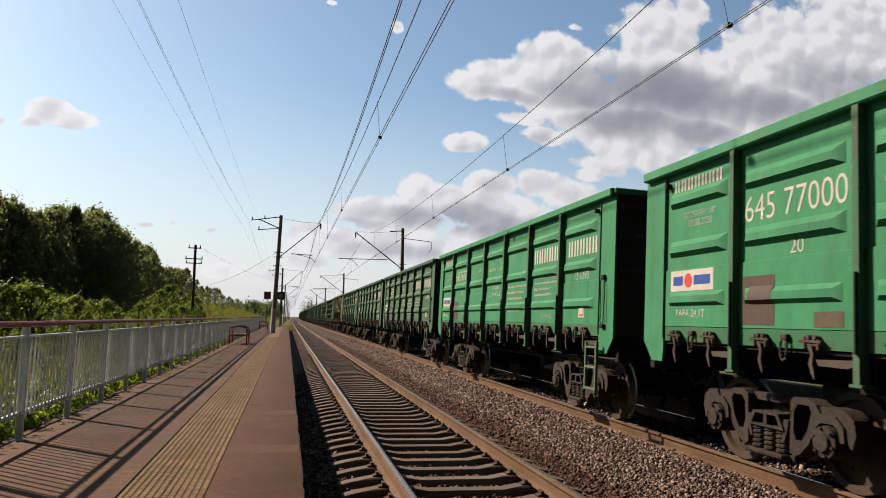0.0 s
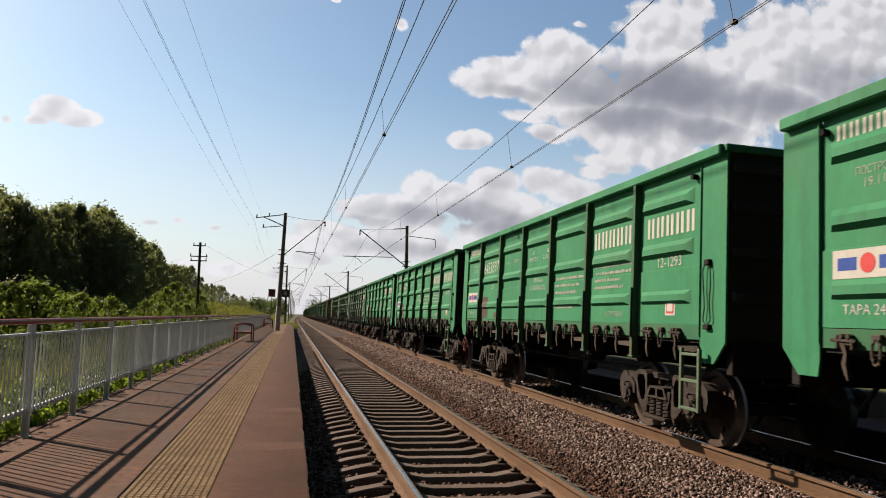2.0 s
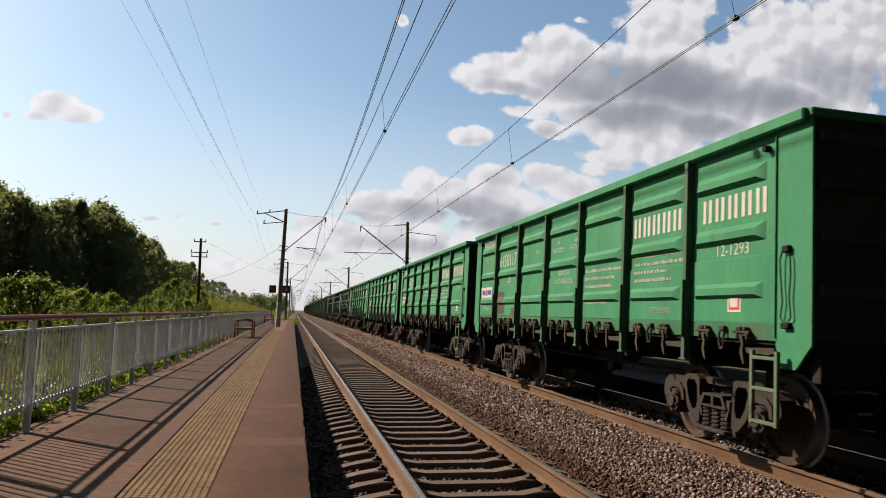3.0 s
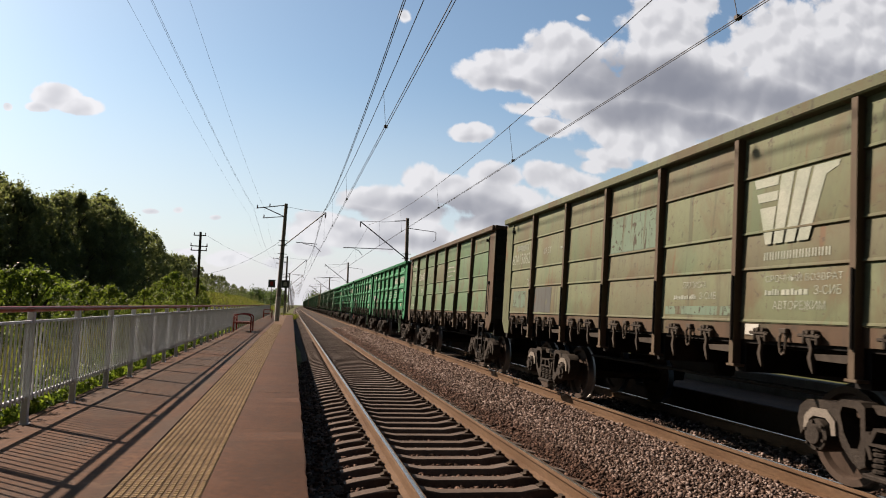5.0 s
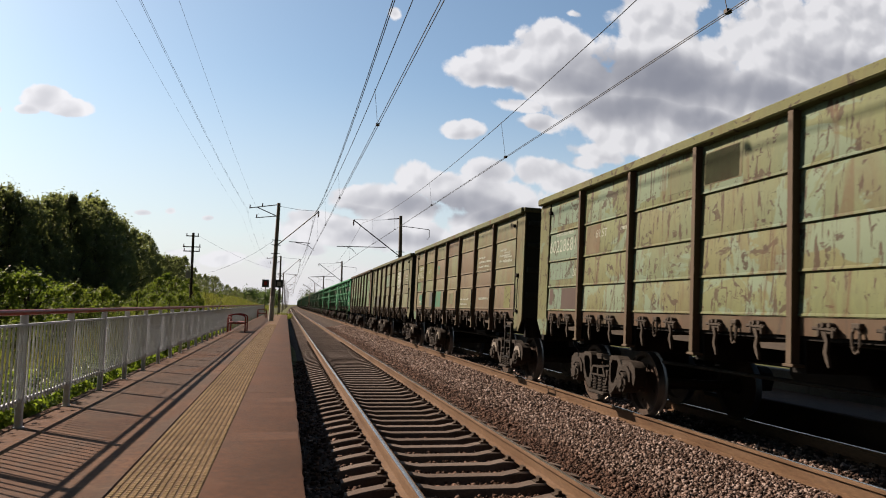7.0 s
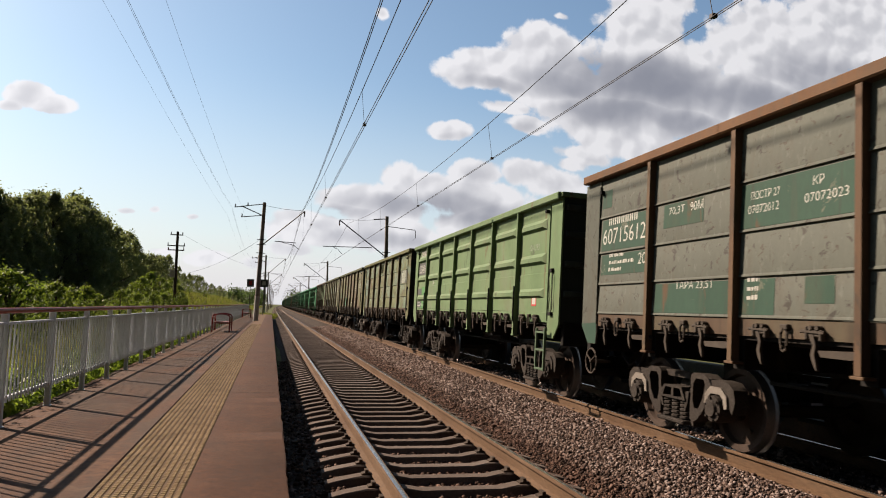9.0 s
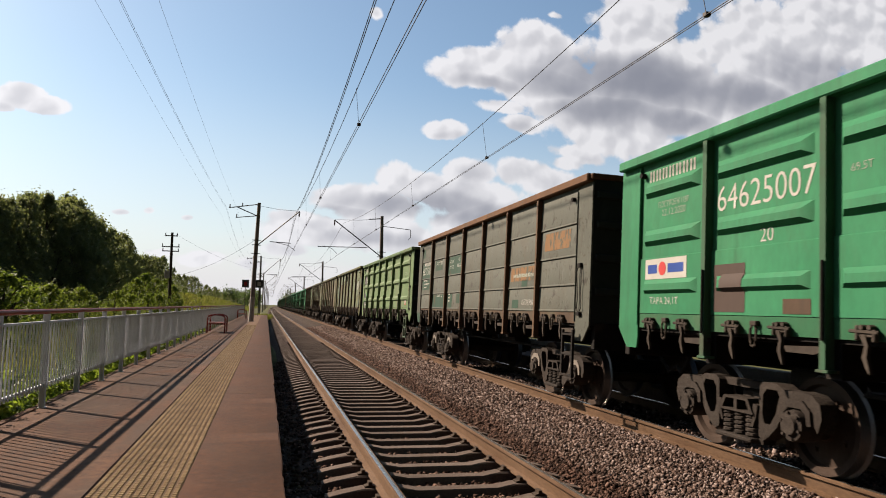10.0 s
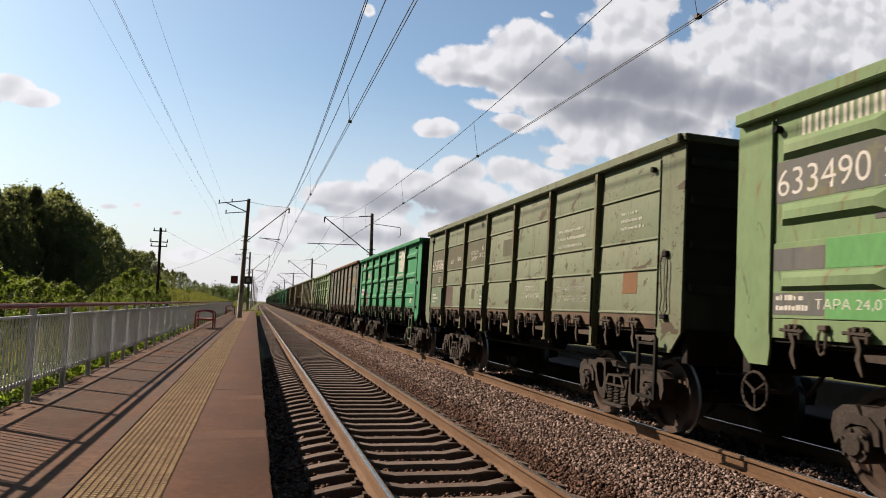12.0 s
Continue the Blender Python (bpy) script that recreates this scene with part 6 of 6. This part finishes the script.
def marks_new(w, number):
    W, F = M["white"], M["faint"]
    put_blocks(w, 5.58, 3.15, 7, 1.05, 0.14, W, "owner_mark")
    put_text(w, "ПОСТРОЕН 1187", 5.36, 2.80, 0.075, "faint", width=0.66)
    put_text(w, BUILT.get(number, "03.08.2020"), 5.26, 2.69, 0.08, "faint", width=0.50)
    sticker(w, 5.62, 1.92)
    put_text(w, "TAPA 24,1T", 5.50, 1.60, 0.10)
    put_text(w, "645 77000" if number == "64577000" else number, 4.14, 2.60, 0.27, width=1.44, name="wagon_number")
    put_bar(w, 2.66, 2.80, 0.07, 0.12, W, "small_plate")
    put_text(w, "20", 3.44, 2.22, 0.14)
    put_bar(w, 4.17, 1.53, 0.52, 0.50, PAINT["patch"], "repainted_patch")
    put_bar(w, 3.10, 1.52, 0.36, 0.14, PAINT["sill"], "repainted_patch")
    zb = RIB_FEET[2]
    prof = [(WALL - 0.018, zb + 0.004), (WALL - 0.066, zb + 0.046), (WALL - 0.060, zb + 0.127), (WALL - 0.017, zb + 0.190)]
    part("repainted_patch", Geo().add([(x, y, z) for y in (3.65, 4.02) for x, z in prof], [(i, i + 1, i + 5, i + 4) for i in range(3)]), PAINT["patch"], w)
    put_text(w, "69,5T", 2.30, 2.70, 0.08, "faint")
    put_text(w, "88M3", 1.62, 2.72, 0.08, "faint")
    last, following = CHECKED.get(number, ("03.09.2023", "03.09.2033"))
    put_text(w, "ДР", 0.42, 2.79, 0.075, width=0.12)
    put_text(w, last, 0.60, 2.67, 0.075, width=0.50)
    put_text(w, "КР", -0.42, 2.79, 0.075, width=0.12)
    put_text(w, following, -0.22, 2.67, 0.075, width=0.50)
    put_text(w, "ПРИПИСАН", 0.30, 2.235, 0.085, width=0.52)
    put_text(w, "СТ. БОЧАТЫ З-СИБ", 0.45, 2.08, 0.09, width=0.86)
    put_lines(w, -0.98, 2.22, [1.40, 1.10, 1.0, 0.75, 0.85], 0.075, 0.125, F)
    put_text(w, "12-1293", -4.72, 2.22, 0.13)
    put_bar(w, -4.95, 1.60, 0.24, 0.21, W, "small_plate")
    put_bar(w, -4.975, 1.625, 0.19, 0.16, M["logo_red"], "small_plate_face", 0.003)
    put_bar(w, -5.0, 1.65, 0.14, 0.11, W, "small_plate_mark", 0.006)


def marks_coal(w, number):
    marks_new(w, number)
    put_blocks(w, -2.66, 2.62, 5, 1.34, 0.27, M["white"])
    put_blocks(w, -4.42, 2.62, 5, 1.24, 0.27, M["white"])
    put_text(w, "АВТОРЕЖИМ", -3.15, 1.58, 0.08, "faint", width=0.55)
    put_lines(w, -2.72, 2.44, [1.35, 1.25, 1.35, 0.9, 1.0], 0.065, 0.11, M["faint"])


def marks_emblem(w, number):
    marks_new(w, number)
    put_stripes(w, -2.66, 2.62, M["white"], 0.92)
    put_blocks(w, -2.85, 2.46, 11, 0.95, 0.09, M["white"], lift=0.058)
    put_lines(w, -2.72, 2.28, [1.35, 1.25, 1.35, 0.9, 1.0], 0.06, 0.115, M["faint"])


def marks_old(w, number, low=True):
    F = M["faint"]
    put_blocks(w, 5.45, 2.80, 7, 0.80, 0.12, F, "owner_mark")
    put_text(w, number, 5.74, 2.52, 0.22, "faint", width=1.18, name="wagon_number")
    put_text(w, "20", 4.65, 2.08, 0.12, "faint")
    put_text(w, "69,5T", 3.75, 2.62, 0.14, "faint")
    put_lines(w, 2.9, 2.68, [0.34], 0.09, 0.1, F)
    put_lines(w, -4.9, 2.72, [0.42, 0.55, 0.6], 0.06, 0.10, F)
    if low:
        put_lines(w, -0.95, 1.72, [0.9, 0.8], 0.07, 0.13, F)


def extra_olive(w, number):
    marks_old(w, number, False)
    put_stripes(w, -2.70, 2.28, M["faint"], 0.86)
    put_blocks(w, -2.90, 2.12, 11, 0.95, 0.08, M["faint"])
    put_text(w, "СРОЧНЫЙ ВОЗВРАТ", -2.92, 1.90, 0.085, "faint", width=1.05)
    put_lines(w, -2.92, 1.77, [0.62], 0.085, 0.1, M["faint"])
    put_text(w, "З-СИБ", -3.62, 1.77, 0.085, "faint", width=0.34)
    put_text(w, "АВТОРЕЖИМ", -3.05, 1.63, 0.085, "faint", width=0.72)
    put_text(w, "ПРИПИСКА", -1.35, 1.87, 0.08, "faint", width=0.50)
    put_lines(w, -1.15, 1.74, [0.50], 0.08, 0.1, M["faint"])
    put_text(w, "З-СИБ", -1.72, 1.74, 0.08, "faint", width=0.34)
    put_bar(w, -2.62, 1.37, 0.22, 0.11, M["white"], "small_plate", lift=0.0)
    put_bar(w, 5.55, 1.62, 0.8, 0.34, PAINT["mint"], "repainted_patch")
    put_bar(w, 0.75, 2.47, 1.45, 0.47, PAINT["mint"], "repainted_patch")
    put_bar(w, -0.95, 1.56, 1.4, 0.10, PAINT["mint"], "repainted_patch")
    put_bar(w, 4.15, 1.56, 0.9, 0.42, PAINT["dusk"], "repainted_patch")


def corner_foot(w, mat):
    """A repainted foot on the corner plate of a side."""
    g = Geo().slab([(HALF - 0.004, 1.34), (HALF - 0.004, 1.302), (HALF - 0.222, 1.064), (5.805, 1.064), (5.785, 1.20), (5.785, 1.37)], WALL - 0.0245, WALL - 0.0225)
    part("repainted_patch", g, mat, w)


def extra_brown(w, number):
    marks_old(w, number)
    corner_foot(w, PAINT["sage"])
    put_bar(w, 5.75, 2.45, 1.40, 0.5, PAINT["moss"], "repainted_patch", lift=0.0018)
    put_bar(w, 4.15, 2.45, 1.55, 0.5, PAINT["moss"], "repainted_patch", lift=0.0018)
    put_bar(w, 5.72, 2.06, 0.62, 0.36, PAINT["jade"], "repainted_patch", lift=0.003)
    put_bar(w, 5.10, 2.06, 0.75, 0.36, PAINT["olive"], "repainted_patch")
    put_bar(w, 5.35, 1.58, 0.75, 0.36, PAINT["teal"], "repainted_patch")
    put_bar(w, 3.45, 1.60, 0.70, 0.42, PAINT["dusk"], "repainted_patch")
    put_bar(w, 0.55, 1.62, 0.6, 0.30, PAINT["olive"], "repainted_patch")
    put_text(w, "30 05 21", 5.25, 1.66, 0.08)
    put_lines(w, -2.75, 2.72, [0.6, 1.1, 1.0, 1.2], 0.07, 0.11, M["faint"])
    put_lines(w, -4.55, 2.78, [0.5, 0.8, 0.9], 0.07, 0.12, M["faint"])
    put_lines(w, -2.8, 1.72, [0.9], 0.09, 0.12, M["faint"])
    put_bar(w, 2.3, 2.55, 0.30, 0.26, PAINT["teal"], "repainted_patch")
    put_bar(w, 2.45, 1.56, 0.75, 0.44, PAINT["teal"], "repainted_patch")
    put_bar(w, -5.0, 1.62, 0.45, 0.38, PAINT["moss"], "repainted_patch")


def extra_pale(w, number):
    put_bar(w, 5.70, 1.56, 1.38, 0.38, PAINT["mint"], "repainted_patch")
    put_bar(w, 5.12, 1.52, 0.66, 0.36, PAINT["patch"], "repainted_patch", lift=0.004)
    put_bar(w, 5.68, 1.60, 0.16, 0.30, PAINT["patch"], "repainted_patch", lift=0.004)
    put_bar(w, 4.1, 2.47, 0.5, 0.48, PAINT["brown"], "repainted_patch")
    put_bar(w, 1.6, 2.98, 1.5, 0.36, PAINT["brown"], "repainted_patch")
    put_bar(w, 0.75, 2.97, 0.7, 0.38, PAINT["brown"], "repainted_patch")
    put_bar(w, 5.70, 2.47, 1.4, 0.48, PAINT["mint"], "repainted_patch")
    put_bar(w, 5.70, 2.98, 1.4, 0.38, PAINT["mint"], "repainted_patch")
    put_bar(w, 5.70, 2.04, 1.1, 0.40, PAINT["mint"], "repainted_patch")
    put_bar(w, -4.28, 2.0, 1.35, 1.3, PAINT["grey"], "repainted_patch")
    put_stripes(w, -4.40, 2.40, M["faint"], 0.86)
    marks_old(w, number, False)


def extra_grey(w, number):
    corner_foot(w, PAINT["deep"])
    for y, z, a, b in ((5.70, 2.47, 1.40, 0.47), (5.70, 2.05, 1.40, 0.36), (4.00, 2.56, 0.85, 0.34), (2.47, 2.48, 1.56, 0.46), (4.16, 1.56, 1.56, 0.43), (2.47, 1.56, 0.52, 0.43), (1.55, 1.64, 0.36, 0.36), (5.72, 3.02, 0.30, 0.26)):
        put_bar(w, y, z, a, b, PAINT["deep"], "repainted_patch")
    put_text(w, number, 5.66, 2.49, 0.22, width=1.22, name="wagon_number")
    put_blocks(w, 5.50, 2.76, 7, 0.86, 0.13, M["white"], "owner_mark")
    put_lines(w, 5.46, 2.30, [0.42, 0.72, 0.40], 0.07, 0.10, M["white"])
    put_text(w, "20", 4.62, 2.16, 0.15)
    put_text(w, "70,3Т", 3.88, 2.70, 0.11, width=0.34)
    put_text(w, "90М", 3.42, 2.71, 0.11, width=0.26)
    put_text(w, "ПОСТР 27", 2.32, 2.68, 0.085, width=0.42)
    put_text(w, "07072012", 2.36, 2.54, 0.085, width=0.46)
    put_text(w, "КР", 1.46, 2.70, 0.085)
    put_text(w, "07072023", 1.56, 2.55, 0.085, width=0.52)
    put_text(w, "ТАРА 23,5Т", 3.70, 1.80, 0.105, width=0.76)
    put_lines(w, 2.36, 1.86, [0.18, 0.18, 0.18], 0.07, 0.09, M["white"])
    put_bar(w, -2.66, 2.05, 1.45, 0.26, PAINT["orange"], "orange_notice")
    put_bar(w, -4.40, 2.52, 1.1, 0.30, PAINT["orange"], "orange_notice")
    put_lines(w, -2.8, 2.12, [1.1], 0.10, 0.1, M["faint"])
    put_bar(w, -3.30, 1.93, 0.30, 0.14, PAINT["deep"], "repainted_patch")
    put_bar(w, -2.78, 1.54, 0.36, 0.16, PAINT["deep"], "repainted_patch")
    put_text(w, "АВТОРЕЖИМ", -3.32, 1.60, 0.10, width=0.62)


def extra_jade(w, number):
    put_blocks(w, 5.40, 3.12, 7, 0.62, 0.10, M["white"], "owner_mark")
    put_text(w, "ПОСТРОЕН 1311", 5.30, 2.76, 0.09, width=0.95)
    put_text(w, "02 12 10", 5.15, 2.60, 0.09, width=0.70)
    put_text(w, "ТАРА 24Т", 5.55, 1.60, 0.11, width=0.62)
    put_text(w, number, 4.12, 2.56, 0.26, width=1.40, name="wagon_number")
    put_text(w, "20", 3.50, 2.12, 0.13)
    put_text(w, "69Т 88М", 2.30, 2.62, 0.10, "faint")
    put_lines(w, -0.95, 2.78, [0.9, 1.1, 0.8], 0.07, 0.13, M["faint"])


def extra_khaki(w, number):
    for y, z, a in ((5.75, 2.45, 1.42), (5.75, 2.05, 1.42), (4.17, 2.45, 1.58), (2.43, 2.45, 1.50)):
        put_bar(w, y, z, a, 0.5, PAINT["drab"], "repainted_patch")
    put_bar(w, 5.75, 1.51, 1.42, 0.5, PAINT["sage"], "repainted_patch")
    put_text(w, number, 5.70, 2.47, 0.26, width=1.25, name="wagon_number")
    put_text(w, "20", 5.02, 2.14, 0.14)
    put_lines(w, 5.55, 1.80, [0.34, 0.55, 0.3], 0.06, 0.09, M["white"])
    put_text(w, "69,5Т", 3.85, 2.55, 0.11)
    put_text(w, "88М", 3.22, 2.60, 0.11)
    put_text(w, "ПОСТРОЕН 9", 2.12, 2.68, 0.09, width=0.52)
    put_text(w, "26.12.2011", 2.08, 2.55, 0.09, width=0.44)
    put_text(w, "КР", 1.35, 2.74, 0.09)
    put_text(w, "26.12.2022", 1.50, 2.60, 0.09, width=0.55)
    put_bar(w, 4.17, 1.51, 0.62, 0.5, PAINT["patch"], "repainted_patch")
    put_bar(w, 1.95, 1.70, 0.20, 0.22, PAINT["drab"], "repainted_patch")
    put_bar(w, 1.40, 1.55, 0.36, 0.34, PAINT["sage"], "repainted_patch")
    put_lines(w, 1.32, 1.74, [0.2, 0.2, 0.2], 0.06, 0.08, M["white"])
    put_bar(w, -0.05, 2.52, 0.5, 0.32, PAINT["drab"], "repainted_patch")
    put_lines(w, -2.75, 2.72, [0.9, 1.0, 0.9], 0.07, 0.12, M["faint"])
    put_lines(w, -4.8, 2.78, [0.42, 0.55, 0.6], 0.06, 0.10, M["faint"])
    put_text(w, "ПРИПИСАН", -1.36, 1.83, 0.085, width=0.46)
    put_text(w, "СТ. ТЫРГАН З-СИБ", -1.20, 1.70, 0.085, width=0.82)
    put_text(w, "СРОЧНЫЙ ВОЗВРАТ", -2.72, 1.80, 0.095, "faint", width=1.05)
    put_text(w, "СТ. ТЫРГАН З-СИБ", -2.80, 1.64, 0.095, "faint", width=1.05)
    put_bar(w, -4.9, 1.75, 0.36, 0.32, PAINT["rust"], "rust_patch")


def extra_leaf(w, number):
    put_blocks(w, 5.42, 3.14, 7, 1.10, 0.17, M["white"], "owner_mark")
    put_bar(w, 5.74, 2.56, 1.42, 0.385, PAINT["dusk"], "repainted_patch")
    put_text(w, "633490 2" if number == "63349022" else number, 5.72, 2.62, 0.25, width=1.34, name="wagon_number")
    put_bar(w, 4.62, 2.30, 0.30, 0.24, PAINT["dusk"], "repainted_patch", lift=0.0025)
    put_bar(w, 5.74, 1.53, 0.62, 0.20, PAINT["dusk"], "repainted_patch")
    put_bar(w, 5.74, 1.93, 0.62, 0.20, PAINT["dusk"], "repainted_patch")
    put_bar(w, 5.10, 1.93, 0.74, 0.25, PAINT["bright"], "repainted_patch")
    put_bar(w, 5.10, 1.505, 0.74, 0.22, PAINT["bright"], "repainted_patch")
    put_lines(w, 5.70, 1.66, [0.34, 0.42], 0.07, 0.09, M["white"])
    put_text(w, "ТАРА 24,0Т", 5.22, 1.57, 0.10, width=0.78)
    put_text(w, "20", 3.6, 2.22, 0.13)
    put_text(w, "12-1293", -4.72, 2.62, 0.11, "faint")
    put_bar(w, -4.95, 1.60, 0.24, 0.21, M["logo_red"], "small_plate")
    put_bar(w, -4.98, 1.63, 0.18, 0.15, M["white"], "small_plate_face", 0.003)


def hand_wheel(w, mat, label):
    g = Geo()
    ring = [(0, 0.18 * math.cos(a), 0.18 * math.sin(a)) for a in [2 * math.pi * k / 18 for k in range(19)]]
    g.tube(ring, 0.016, 6, close=False)
    for k in range(3):
        a = 2 * math.pi * k / 3 + 0.5
        g.tube([(0, 0, 0), (0, 0.17 * math.cos(a), 0.17 * math.sin(a))], 0.013, 6)
    part("hand_wheel", g.tube([(-0.02, 0, 0), (0.3, 0, 0)], 0.025, 8), mat, w, label, at=pose(-1.42, 6.03, 0.80))


NEWGREEN = "bright green ribbed open coal wagon with white lettering"
for i in range(-36, -2):
    st, co, la = ("ribbed", "far_dim_green", "dusty green ribbed open coal wagon dimmed for distance")
    if i % 7 == 2 or i < -30 or i == -12:
        st, co, la = ("plain", "olive", "faded olive open coal wagon")
    add_wagon(i, st, co, la, detail=i > -6, number="64538212", extra=marks_coal if st == "ribbed" else marks_old)
add_wagon(-2, "ribbed", "far_dim_green", NEWGREEN, number="64538646", extra=marks_coal)
add_wagon(-1, "ribbed", "green", NEWGREEN, number="64576762", extra=marks_coal)
add_wagon(0, "ribbed", "green", NEWGREEN, number="64577000", extra=marks_coal)
hand_wheel(add_wagon(1, "ribbed", "green", NEWGREEN, number="64538978", extra=marks_coal), M["brake_red"], "red brake hand wheel")
add_wagon(2, "ribbed", "green", NEWGREEN, number="64501174", extra=marks_coal)
hand_wheel(add_wagon(3, "plain", "jade", "faded green open coal wagon with plain sheets", number="52640731", trim="umber", corner="sill", extra=extra_jade), M["latch"], "brake hand wheel")
add_wagon(4, "plain", "olive", "dirty olive open coal wagon with a white striped emblem", number="60413862", posts="umber", extra=extra_olive)
add_wagon(5, "plain", "brown", "worn brown-olive open coal wagon with green patches", number="60576121", posts="umber", extra=extra_brown)
add_wagon(6, "lapped", "pale", "pale green patched open coal wagon with rust", number="60228681", trim="moss", posts="umber", extra=extra_pale)
add_wagon(7, "ribbed", "leaf", "light green ribbed open coal wagon", number="63345118", extra=extra_leaf)
hand_wheel(add_wagon(8, "lapped", "grey", "grey-green open coal wagon with rusty posts", number="60715612", trim="rust", posts="dark_rust", extra=extra_grey), M["latch"], "brake hand wheel")
add_wagon(9, "ribbed", "green", "bright green ribbed open coal wagon with a white striped emblem", number="64625007", extra=marks_emblem)
hand_wheel(add_wagon(10, "plain", "khaki", "khaki open coal wagon with worn white lettering", number="61303863", trim="khaki", posts="olive", extra=extra_khaki), M["bogie"], "brake hand wheel")
hand_wheel(add_wagon(11, "ribbed", "leaf", "light green ribbed open coal wagon with grey patches", number="63349022", extra=extra_leaf), M["bogie"], "brake hand wheel")
add_wagon(12, "ribbed", "green", NEWGREEN, number="64577118", extra=marks_coal)


# ---- what moves ----
def wagon_pose(i, t):
    y = FIRST - PITCH * i + SPEED * t
    return pose(AXIS_FAR + bend(y), y, RAIL_FAR, 0, CANT, turn(y))


def motions():
    for w, i in WAGONS:
        walk(w, [(t, wagon_pose(i, t)) for t in (0.0, 2.4, 4.8, 7.2, 9.6, 12.0)])
    rate = math.degrees(SPEED / 0.475)
    for ws, y in WHEELSETS:
        walk(ws, [(k / 30.0, pose(0, y, 0.475, -rate * k / 30.0, 0, 0)) for k in range(361)])


motions()
